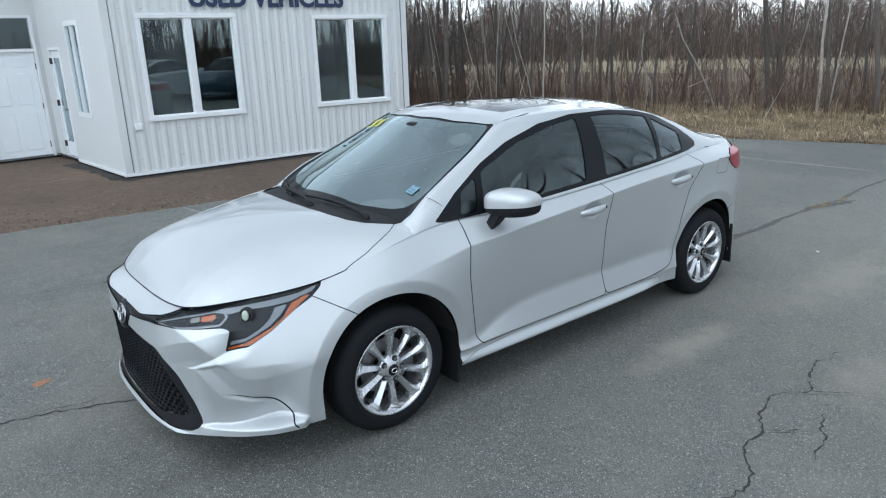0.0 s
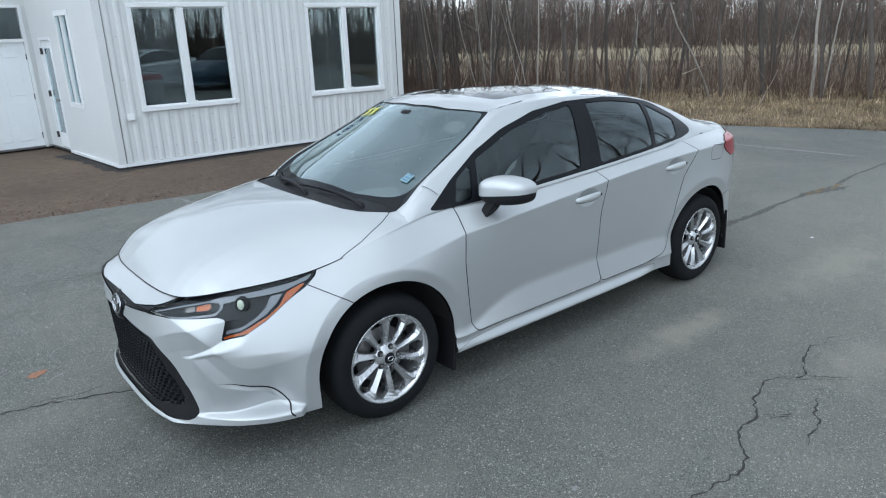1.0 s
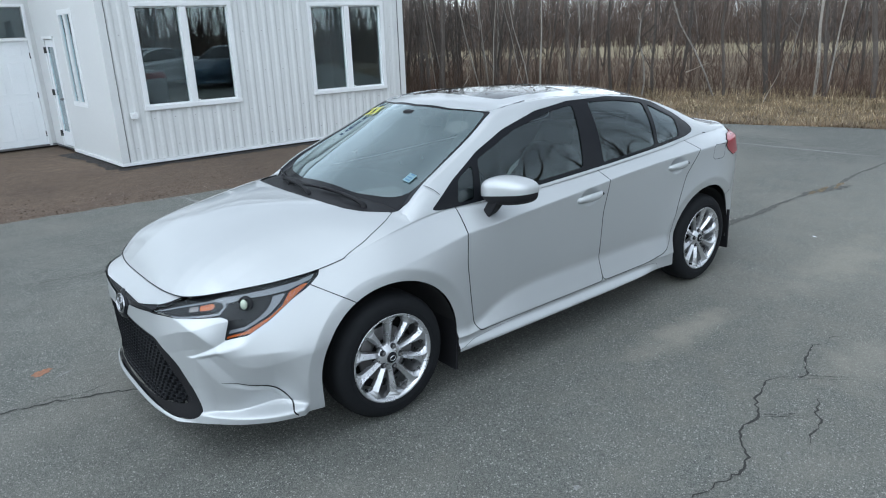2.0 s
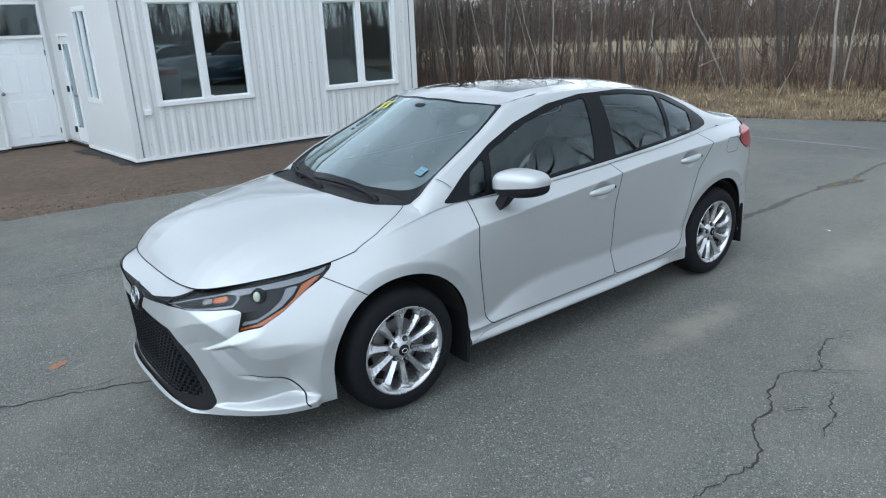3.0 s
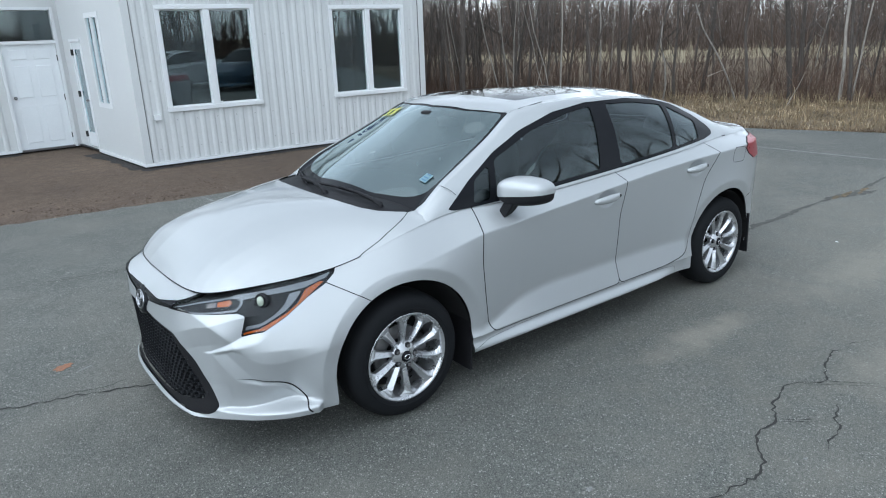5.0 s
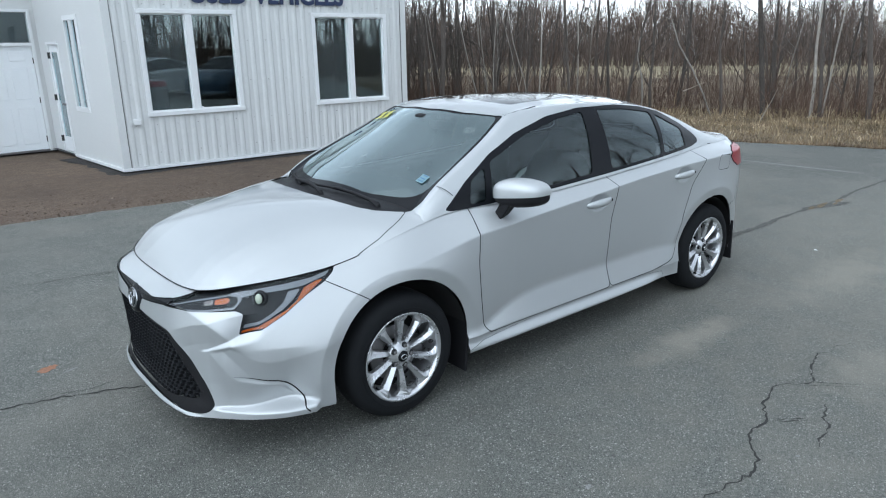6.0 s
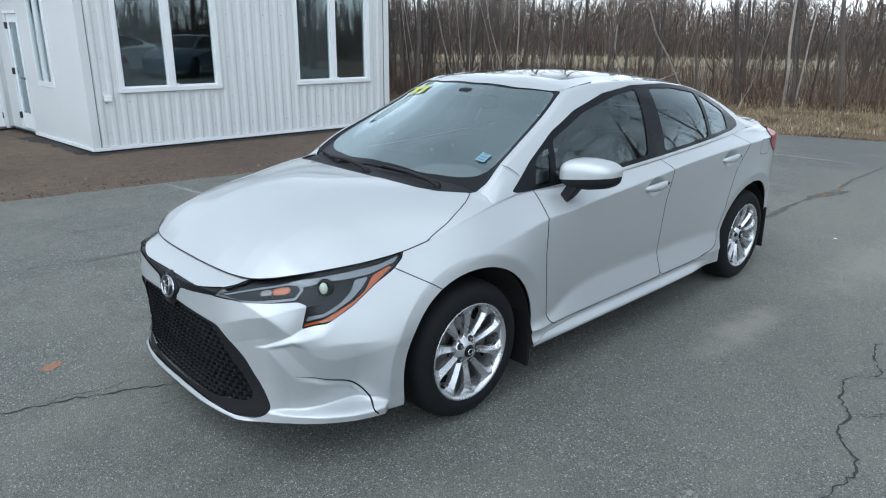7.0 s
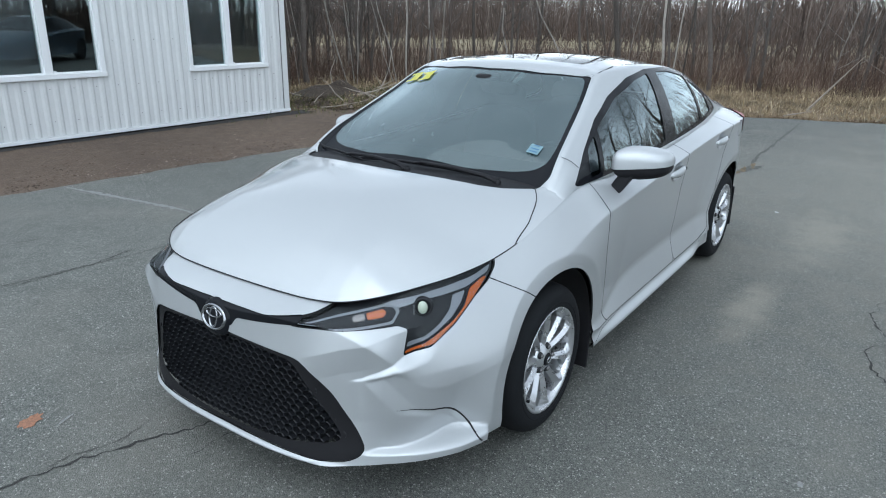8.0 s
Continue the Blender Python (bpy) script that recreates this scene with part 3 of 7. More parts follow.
def scatter(name, count, place, mat, size, label, category, seed, squash=0.6):
    """Loose small stones as one mesh."""
    r = random.Random(seed)
    verts, faces = [], []
    for _ in range(count):
        x, y, z = place(r)
        s = r.uniform(*size)
        b = len(verts)
        a0 = r.uniform(0, 6.3)
        for k in range(4):
            a = a0 + k * 1.57 + r.uniform(-0.3, 0.3)
            verts.append((x + s * math.cos(a) * r.uniform(0.7, 1.2), y + s * math.sin(a) * r.uniform(0.7, 1.2), z))
        verts.append((x + r.uniform(-0.3, 0.3) * s, y + r.uniform(-0.3, 0.3) * s, z + s * squash * r.uniform(0.6, 1.3)))
        for k in range(4):
            faces.append((b + k, b + (k + 1) % 4, b + 4))
    return tagged(solid(name, verts, faces, mat), label, category, kind="stuff")


def near_edge_y(x):
    return float(np.interp(x, (-7.9, -5.0, -2.4, 0.1, 2.3, 14), (-4.4, -4.42, -4.56, -4.84, -5.02, -5.9)))


def gravel_place(r):
    x = r.uniform(-7.4, 6)
    return x, near_edge_y(x) - min(2.4, abs(r.gauss(0, 0.55)) - 0.08), -0.012


scatter("loose_gravel", 3000, gravel_place, STONES, (0.006, 0.02), "loose brown gravel along the asphalt edge", "gravel", 21)

# ---------------------------------------------------------------- the office building


class Wall:
    """A wall's own frame: u along it, w outwards, z up."""

    def __init__(self, a, b, out):
        self.a, d = Vector((*a, 0)), (Vector((*b, 0)) - Vector((*a, 0)))
        self.len = d.length
        self.d = d.normalized()
        self.o = Vector((-self.d.y, self.d.x, 0)) * out
        self.m = Matrix((( self.d.x, self.o.x, 0, self.a.x), (self.d.y, self.o.y, 0, self.a.y), (0, 0, 1, 0), (0, 0, 0, 1)))

    def box(self, name, u0, u1, w0, w1, z0, z1, mat, parent=None, label="", bevel=0.0):
        bm = bmesh.new()
        box(bm, (u0, w0, z0), (u1, w1, z1), None, bevel)
        bmesh.ops.transform(bm, matrix=self.m, verts=bm.verts)
        bmesh.ops.recalc_face_normals(bm, faces=bm.faces)
        return part(name, bm, mat, parent, label)


FRONT = Wall((0.36, -7.37), (-4.70, -7.225), -1)
SIDE = Wall((0.36, -7.37), (0.60, -10.70), 1)
# the set-back wall's unseen far length is added so the bonnet mirrors white siding
BACK = Wall((0.60, -10.70), (18.0, -9.768), 1)
TOP, FOOT = 3.25, 0.035


def wall_mesh(name, wall, holes, label, w_in=-0.16):
    """A wall with thickness and openings right through it, in one mesh."""
    bm = bmesh.new()
    us = sorted({0.0, wall.len, *[h[0] for h in holes], *[h[1] for h in holes]})
    zs = sorted({FOOT, TOP, *[h[2] for h in holes], *[h[3] for h in holes]})
    for u0, u1 in zip(us, us[1:]):
        for z0, z1 in zip(zs, zs[1:]):
            cu, cz = (u0 + u1) / 2, (z0 + z1) / 2
            if any(h[0] < cu < h[1] and h[2] < cz < h[3] for h in holes):
                continue
            box(bm, (u0, w_in, z0), (u1, 0, z1))
    bmesh.ops.remove_doubles(bm, verts=bm.verts, dist=0.0005)
    bmesh.ops.transform(bm, matrix=wall.m, verts=bm.verts)
    bmesh.ops.recalc_face_normals(bm, faces=bm.faces)
    return tagged(part(name, bm, SIDING), label, "wall", kind="structure")


def ribs(wall, parent, holes, pitch=0.152, first=0.1, width=0.046, height=0.015):
    """Raised ribs of the steel sheets, stopping at the openings."""
    made = {}
    u = first
    while u < wall.len - 0.06:
        cuts = sorted((h[2] - 0.0, h[3] + 0.0) for h in holes if h[0] - 0.02 < u < h[1] + 0.02)
        z, runs = FOOT + 0.03, []
        for a, b in cuts:
            if a > z:
                runs.append((z, a))
            z = b
        runs.append((z, TOP))
        for z0, z1 in runs:
            key = (round(z0, 2), round(z1, 2))
            if key not in made:
                bm = bmesh.new()
                s = [(-width, 0.0005), (-width * 0.36, height), (width * 0.36, height), (width, 0.0005)]
                lo = [bm.verts.new((a, b, z0)) for a, b in s]
                hi = [bm.verts.new((a, b, z1)) for a, b in s]
                for k in range(3):
                    bm.faces.new((lo[k], lo[k + 1], hi[k + 1], hi[k]))
                bm.faces.new(lo[::-1])
                bm.faces.new(hi)
                bmesh.ops.transform(bm, matrix=Matrix(((wall.d.x, wall.o.x, 0, 0), (wall.d.y, wall.o.y, 0, 0), (0, 0, 1, 0), (0, 0, 0, 1))), verts=bm.verts)
                bmesh.ops.recalc_face_normals(bm, faces=bm.faces)
                me = bpy.data.meshes.new("rib")
                bm.to_mesh(me)
                bm.free()
                me.materials.append(SIDING)
                made[key] = me
            ob = new("rib", made[key])
            ob.location = wall.a + wall.d * u
            ob.parent = parent
        # two screw rows
        u += pitch


def screws(wall, parent, holes, first, pitch, rows):
    me = None
    for z in rows:
        u = first
        while u < wall.len - 0.05:
            if not any(h[0] - 0.05 < u < h[1] + 0.05 and h[2] - 0.05 < z < h[3] + 0.05 for h in holes):
                if me is None:
                    bm = bmesh.new()
                    bmesh.ops.create_cone(bm, segments=6, radius1=0.0065, radius2=0.0045, depth=0.010, cap_ends=True)
                    me = bpy.data.meshes.new("screw")
                    bm.to_mesh(me)
                    bm.free()
                    me.materials.append(STEEL)
                ob = new("screw", me)
                ob.matrix_world = Matrix.Translation(wall.a + wall.d * u + wall.o * 0.005 + Vector((0, 0, z))) @ wall.o.to_track_quat("Z", "Y").to_matrix().to_4x4()
                ob.parent = parent
            u += pitch


def window(name, wall, u0, u1, z0, z1, rail=0.064, mull=0.098, screen=True, proud=1.0):
    """A white two-light vinyl window: frame pieces, sill, two panes, a fly screen."""
    w = empty(name, *(wall.a + wall.d * (u0 + u1) / 2 + Vector((0, 0, z0))))
    tagged(w, "white vinyl window with two tall panes", "window", kind="structure")
    inv = w.matrix_world.inverted()

    def add(*a, **k):
        ob = wall.box(*a, **k)
        ob.matrix_world = inv @ ob.matrix_world
        ob.parent = w
        return ob
    mid = (u0 + u1) / 2
    front = 0.034 * proud
    back = -0.034 * proud
    add("frame_jamb", u0, u0 + rail, -0.10, front, z0 + rail, z1 - rail, VINYL, bevel=0.006)
    add("frame_jamb", u1 - rail, u1, -0.10, front, z0 + rail, z1 - rail, VINYL, bevel=0.006)
    add("frame_head", u0, u1, -0.10, front + 0.003, z1 - rail, z1, VINYL, bevel=0.006)
    add("window_sill", u0 - 0.004, u1 + 0.004, -0.10, front + 0.012 * proud, z0, z0 + rail, VINYL, bevel=0.007)
    add("mullion", mid - mull / 2, mid + mull / 2, -0.09, front - 0.006, z0 + rail, z1 - rail, VINYL, bevel=0.005)
    for a, b, k in ((u0 + rail, mid - mull / 2, 0), (mid + mull / 2, u1 - rail, 1)):
        za, zb = z0 + rail, z1 - rail
        add("sash", a, a + 0.016, -0.06, back + 0.03, za, zb, VINYL)
        add("sash", b - 0.016, b, -0.06, back + 0.03, za, zb, VINYL)
        add("sash", a + 0.016, b - 0.016, -0.06, back + 0.03, za, za + 0.016, VINYL)
        add("sash", a + 0.016, b - 0.016, -0.06, back + 0.03, zb - 0.016, zb, VINYL)
        g = add("pane", a + 0.014, b - 0.014, back, back + 0.004, za + 0.014, zb - 0.014, HOUSE_GLASS)
        g.visible_shadow = False
        if screen and k == 0:
            add("fly_screen", a + 0.02, b - 0.02, -0.052, -0.050, za + 0.02, zb - 0.02, SCREEN_MESH)
    if screen:
        add("window_crank", mid + mull / 2 + 0.01, mid + mull / 2 + 0.05, -0.02, 0.012, z0 + rail, z0 + rail + 0.035, VINYL, bevel=0.005)
    return w


H_FRONT = [(0.42, 1.900, 0.785, 2.295), (3.185, 4.655, 0.780, 2.27)]
H_SIDE = [(1.12, 1.80, 0.80, 2.26), (2.26, 2.86, 0.06, 1.88)]
H_BACK = [(0.075, 1.02, 0.02, 2.42)]
wall_front = wall_mesh("wall_front", FRONT, H_FRONT, "white ribbed steel siding on the front wall")
wall_side = wall_mesh("wall_side", SIDE, H_SIDE, "white steel siding on the side wall")
wall_back = wall_mesh("wall_back", BACK, H_BACK, "white ribbed steel siding on the set-back wall")
ribs(FRONT, wall_front, H_FRONT, 0.152, 0.155)
ribs(BACK, wall_back, H_BACK, 0.152, 1.18)
screws(FRONT, wall_front, H_FRONT, 0.231, 0.304, (0.25, 0.66, 1.25, 1.85, 2.36))
window("window_1", FRONT, *H_FRONT[0])
window("window_2", FRONT, *H_FRONT[1])
window("window_3", SIDE, *H_SIDE[0], rail=0.06, mull=0.05, screen=False, proud=0.3)
# trims, footing, closing walls and roof
for nm, args in (("corner_trim", (FRONT, -0.022, 0.085, 0.0, 0.022, FOOT, TOP)), ("corner_trim", (FRONT, FRONT.len - 0.085, FRONT.len + 0.02, 0.0, 0.022, FOOT, TOP)),
                 ("corner_trim", (SIDE, -0.0, 0.10, 0.001, 0.02, FOOT, TOP)), ("base_flashing", (FRONT, -0.03, FRONT.len + 0.03, 0.0, 0.034, FOOT - 0.02, FOOT + 0.025)),
                 ("base_flashing", (SIDE, -0.03, 2.22, 0.0, 0.03, FOOT - 0.02, FOOT + 0.025)), ("base_flashing", (BACK, 1.03, BACK.len, 0.0, 0.03, FOOT - 0.02, FOOT + 0.025))):
    w_, *rest = args
    tagged(w_.box(nm, *rest, VINYL if nm == "base_flashing" else SIDING, bevel=0.004), "white folded steel trim", "trim", kind="structure")
for w_ in (FRONT, SIDE, BACK):
    tagged(w_.box("footing", -0.02, w_.len, -0.2, -0.035, -0.05, FOOT, FOOTING), "dark footing under the siding", "footing", kind="structure")
# a darker strip of ground with a ragged edge along the foot of each wall
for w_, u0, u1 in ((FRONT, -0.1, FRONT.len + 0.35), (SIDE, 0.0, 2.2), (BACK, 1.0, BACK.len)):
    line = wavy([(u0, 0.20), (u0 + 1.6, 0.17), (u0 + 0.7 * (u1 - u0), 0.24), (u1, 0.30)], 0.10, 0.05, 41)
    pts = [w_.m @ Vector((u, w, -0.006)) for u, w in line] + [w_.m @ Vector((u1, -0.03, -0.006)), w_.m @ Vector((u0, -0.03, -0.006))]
    tagged(solid("foot_strip", pts, [tuple(range(len(pts)))], FOOT_SOIL), "dark strip of ground along the foot of the wall", "soil", kind="structure")
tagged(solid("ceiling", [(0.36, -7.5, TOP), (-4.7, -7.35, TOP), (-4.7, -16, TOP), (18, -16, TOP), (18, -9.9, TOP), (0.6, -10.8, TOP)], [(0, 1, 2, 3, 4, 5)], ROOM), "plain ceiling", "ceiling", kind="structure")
eave = empty("roof")
tagged(eave, "white steel roof edge", "roof", kind="structure")
for w_, u0, u1 in ((FRONT, -0.3, FRONT.len + 0.3), (SIDE, -0.3, SIDE.len), (BACK, 0, BACK.len)):
    w_.box("fascia", u0, u1, 0.20, 0.24, TOP - 0.02, TOP + 0.2, VINYL, eave)
    w_.box("soffit", u0, u1, 0.0, 0.20, TOP, TOP + 0.03, VINYL, eave)
solid("roof_sheet", [(0.7, -7.1, 3.5), (-5.0, -6.95, 3.5), (-5.0, -12, 4.9), (0.9, -12, 4.9), (-5.0, -16.3, 3.5), (18.2, -16.3, 3.5), (18.2, -9.55, 3.5), (18.2, -12.5, 4.9), (0.82, -10.46, 3.5)],
      [(0, 1, 2, 3), (2, 4, 5, 7, 3), (8, 3, 7, 6), (0, 3, 8)], SIDING, eave)
for nm, pts in (("wall_east", [(-4.70, -7.4), (-4.70, -16)]), ("wall_rear", [(-4.7, -16), (18, -16)]), ("wall_west", [(18, -16), (18, -9.8)])):
    w_ = Wall(pts[0], pts[1], 1)
    tagged(w_.box(nm, 0, w_.len, -0.08, 0.08, FOOT, TOP, SIDING), "plain white siding", "wall", kind="structure")
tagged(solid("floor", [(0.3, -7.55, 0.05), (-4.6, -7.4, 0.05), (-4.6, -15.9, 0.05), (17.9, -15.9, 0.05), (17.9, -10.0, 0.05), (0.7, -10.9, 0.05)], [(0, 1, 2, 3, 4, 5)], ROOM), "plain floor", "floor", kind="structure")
# an unseen dark wall added behind the windows, so that the room looks dim
tagged(FRONT.box("dimming_wall", 0.0, FRONT.len - 0.2, -2.4, -2.3, 0.05, TOP, ROOM), "added dark wall that dims the room behind the windows", "wall", kind="structure")


# thin grey strips paint the shadow line that the corner trims throw
for w_, u0, u1 in ((FRONT, 0.086, 0.098), (FRONT, FRONT.len - 0.097, FRONT.len - 0.086)):
    tagged(w_.box("trim_shadow", u0, u1, 0.0, 0.009, FOOT + 0.03, TOP, STEEL), "grey strip standing in for the shadow beside the corner trim", "trim", kind="structure")
for h in H_FRONT:
    for nm, u0, u1, z0, z1 in (("drip_cap", h[0] - 0.03, h[1] + 0.03, h[3], h[3] + 0.012), ("window_channel", h[0] - 0.014, h[0] - 0.001, h[2], h[3]), ("window_channel", h[1] + 0.001, h[1] + 0.014, h[2], h[3])):
        tagged(FRONT.box(nm, u0, u1, 0.0, 0.026, z0, z1, SIDING), "folded steel edge round the window", "trim", kind="structure")


def vent_box():
    v = tagged(FRONT.box("vent_hood", 0.20, 0.300, 0.0, 0.06, 0.690, 0.765, VINYL, bevel=0.008), "small white vent box on the siding", "vent")
    FRONT.box("vent_flap", 0.21, 0.290, 0.045, 0.064, 0.684, 0.700, VINYL, v, bevel=0.004)


vent_box()


def panel_door(name, wall, u0, u1, z0, z1, transom):
    """A white six-panel steel door in its frame, with hinges, knob and a light above."""
    d = empty(name, *(wall.a + wall.d * u0))
    tagged(d, "white six-panel steel door under a transom window", "door", kind="structure")
    inv = d.matrix_world.inverted()

    def add(*a, **k):
        ob = wall.box(*a, **k)
        ob.matrix_world = inv @ ob.matrix_world
        ob.parent = d
        return ob
    add("door_jamb", u0 - 0.05, u0, -0.12, 0.03, z0, transom + 0.05, VINYL, bevel=0.005)
    add("door_jamb", u1, u1 + 0.05, -0.12, 0.03, z0, transom + 0.05, VINYL, bevel=0.005)
    add("door_head", u0, u1, -0.12, 0.03, transom, transom + 0.05, VINYL, bevel=0.005)
    add("door_rail", u0, u1, -0.12, 0.028, z1, z1 + 0.055, VINYL, bevel=0.005)
    add("threshold", u0, u1, -0.10, 0.05, z0 - 0.0, z0 + 0.03, STEEL)
    leaf = add("door_leaf", u0 + 0.004, u1 - 0.004, -0.06, -0.02, z0 + 0.03, z1, STEEL_DOOR)
    w, h = u1 - u0, z1 - z0 - 0.03
    for cu in (0.29, 0.71):
        for ca, cb in ((0.06, 0.42), (0.50, 0.80), (0.86, 0.95)):
            a, b = z0 + 0.03 + h * ca, z0 + 0.03 + h * cb
            add("door_panel", u0 + w * (cu - 0.15), u0 + w * (cu + 0.15), -0.03, -0.012, a, b, STEEL_DOOR, bevel=0.010)
    g = add("pane", u0 + 0.01, u1 - 0.01, -0.05, -0.045, z1 + 0.06, transom - 0.01, HOUSE_GLASS)
    g.visible_shadow = False
    for ca in (0.12, 0.5, 0.88):
        add("hinge", u0 - 0.012, u0 + 0.012, -0.022, 0.0, z0 + h * ca - 0.05, z0 + h * ca + 0.05, HINGE)
    bm = bmesh.new()
    p = wall.a + wall.d * (u1 - 0.07) + wall.o * 0.02 + Vector((0, 0, z0 + 0.92))
    rounded_blob(bm, tuple(p), (0.03, 0.03, 0.03), 1.0, None, 14, 8)
    k = part("door_knob", bm, STEEL, None, "metal door knob", True)
    k.matrix_world = inv
    k.parent = d
    return d


def glazed_door(name, wall, u0, u1, z0, z1):
    d = empty(name, *(wall.a + wall.d * u0))
    tagged(d, "narrow white door with a tall glass light", "door", kind="structure")
    inv = d.matrix_world.inverted()

    def add(*a, **k):
        ob = wall.box(*a, **k)
        ob.matrix_world = inv @ ob.matrix_world
        ob.parent = d
        return ob
    add("door_jamb", u0, u0 + 0.045, -0.12, 0.012, z0, z1 - 0.045, VINYL, bevel=0.004)
    add("door_jamb", u1 - 0.045, u1, -0.12, 0.012, z0, z1 - 0.045, VINYL, bevel=0.004)
    add("door_head", u0, u1, -0.12, 0.03, z1 - 0.045, z1, VINYL, bevel=0.004)
    add("door_stile", u0 + 0.05, u0 + 0.14, -0.05, -0.005, z0 + 0.02, z1 - 0.05, STEEL_DOOR)
    add("door_stile", u1 - 0.14, u1 - 0.05, -0.05, -0.005, z0 + 0.02, z1 - 0.05, STEEL_DOOR)
    add("door_rail", u0 + 0.14, u1 - 0.14, -0.05, -0.005, z1 - 0.17, z1 - 0.05, STEEL_DOOR)
    add("door_rail", u0 + 0.14, u1 - 0.14, -0.05, -0.005, z0 + 0.02, z0 + 0.26, STEEL_DOOR)
    g = add("pane", u0 + 0.14, u1 - 0.14, -0.012, -0.008, z0 + 0.26, z1 - 0.17, HOUSE_GLASS)
    g.visible_shadow = False
    for ca in (0.12, 0.5, 0.88):
        add("hinge", u1 - 0.055, u1 - 0.035, -0.01, 0.035, z0 + (z1 - z0) * ca - 0.05, z0 + (z1 - z0) * ca + 0.05, HINGE)
    add("door_lever", u0 + 0.06, u0 + 0.15, 0.0, 0.05, z0 + 0.80, z0 + 0.83, STEEL, bevel=0.006)
    return d


def rounded_blob(bm, c, r, e=0.7, m=None, nu=28, nv=16):
    """A softly squared ellipsoid with half sizes r about c, added to bm."""
    def pw(v):
        return math.copysign(abs(v) ** e, v)
    rows = []
    for i in range(nv + 1):
        b = -math.pi / 2 + math.pi * i / nv
        row = []
        for j in range(nu):
            a = 2 * math.pi * j / nu
            p = Vector((c[0] + r[0] * pw(math.cos(b)) * pw(math.cos(a)), c[1] + r[1] * pw(math.cos(b)) * pw(math.sin(a)), c[2] + r[2] * pw(math.sin(b))))
            row.append(bm.verts.new(m @ p if m is not None else p))
        rows.append(row)
    for i in range(nv):
        for j in range(nu):
            bm.faces.new((rows[i][j], rows[i][(j + 1) % nu], rows[i + 1][(j + 1) % nu], rows[i + 1][j]))
    bmesh.ops.remove_doubles(bm, verts=bm.verts, dist=0.0002)
    bmesh.ops.recalc_face_normals(bm, faces=bm.faces)


panel_door("door_1", BACK, 0.125, 0.97, 0.02, 1.82, 2.37)
glazed_door("door_2", SIDE, *H_SIDE[1])


def letters():
    """The shop's sign: raised navy letters on the front wall."""
    cu = bpy.data.curves.new("sign_text", "FONT")
    cu.body, cu.size, cu.extrude, cu.offset = "USED VEHICLES", 0.40, 0.012, 0.012
    ob = bpy.data.objects.new("sign_text", cu)
    me = bpy.data.meshes.new_from_object(ob)
    bpy.data.objects.remove(ob)
    xs = [v.co.x for v in me.vertices]
    k = 2.58 / (max(xs) - min(xs))
    lo = min(xs)
    for v in me.vertices:
        p = FRONT.a + FRONT.d * (1.215 + (v.co.x - lo) * k) + FRONT.o * (0.034 + v.co.z) + Vector((0, 0, 2.40 + v.co.y * 1.0))
        v.co = p
    me.materials.append(NAVY)
    tagged(new("sign", me), "raised navy letters on the white siding", "sign")


letters()


# ---------------------------------------------------------------- the car: its skin
# x ahead, y to its left, z up; axles at x = 1.35 and -1.35
def plan_outline():
    """The widest outline from the front's middle along the left side to the rear's middle."""
    a = np.linspace(0, np.pi / 2, 90)
    p = 3.0
    front = np.stack([1.35 + 0.955 * np.cos(a) ** (2 / p), 0.885 * np.sin(a) ** (2 / p)], 1)
    xs = np.linspace(1.35, -1.15, 104)[1:-1]
    side = np.stack([xs, 0.885 + 0 * xs], 1)
    a = np.linspace(0, np.pi / 2, 60)
    rear = np.stack([-1.15 - 1.17 * np.sin(a) ** (2 / 2.6), 0.885 * np.cos(a) ** (2 / 2.6)], 1)
    pts = np.concatenate([front, side, rear])
    s = np.concatenate([[0], np.cumsum(np.hypot(*np.diff(pts, axis=0).T))])
    t = np.concatenate([np.linspace(0, 1.4, 300), np.linspace(1.4, s[-1], 261)[1:]])
    return np.stack([np.interp(t, s, pts[:, 0]), np.interp(t, s, pts[:, 1])], 1), t


OUT, ARC = plan_outline()
# the shoulder: front edge of the bonnet, its side, the belt under the windows, the boot's edge
EDGE = np.array([
    (2.200, 0, 0.742), (2.197, 0.2, 0.743), (2.178, 0.36, 0.742), (2.156, 0.44, 0.745), (2.116, 0.512, 0.755), (2.055, 0.580, 0.770), (1.955, 0.640, 0.783), (1.80, 0.702, 0.798), (1.640, 0.738, 0.817), (1.51, 0.760, 0.846), (1.3, 0.772, 0.903),
    (1.0, 0.748, 0.946), (0.5, 0.762, 0.942), (0, 0.774, 0.962), (-0.5, 0.774, 0.988), (-1.0, 0.75, 1.010),
    (-1.4, 0.705, 1.028), (-1.8, 0.642, 1.024), (-2.05, 0.552, 1.018), (-2.19, 0.345, 1.016), (-2.24, 0, 1.02)])


def edge_curve():
    key = []
    for x, y, _ in EDGE:
        key.append(ARC[int(np.argmin(np.hypot(OUT[:, 0] - x, OUT[:, 1] - y)))])
    key[0], key[-1] = 0.0, ARC[-1]
    return spline(key, EDGE, ARC), np.array(key)


EDG, EKEY = edge_curve()


def along(xs, vals):
    """Values given at places along the left side (front middle: 9, rear middle: -9), read at every column."""
    key = []
    for x in xs:
        if x > 2.29:
            key.append(0.0)
        elif x < -2.4:
            key.append(ARC[-1])
        else:
            key.append(float(np.interp(-x, -OUT[:, 0], ARC)))
    return spline(key, vals, ARC)


def step01(v):
    v = np.clip(v, 0, 1)
    return v * v * (3 - 2 * v)


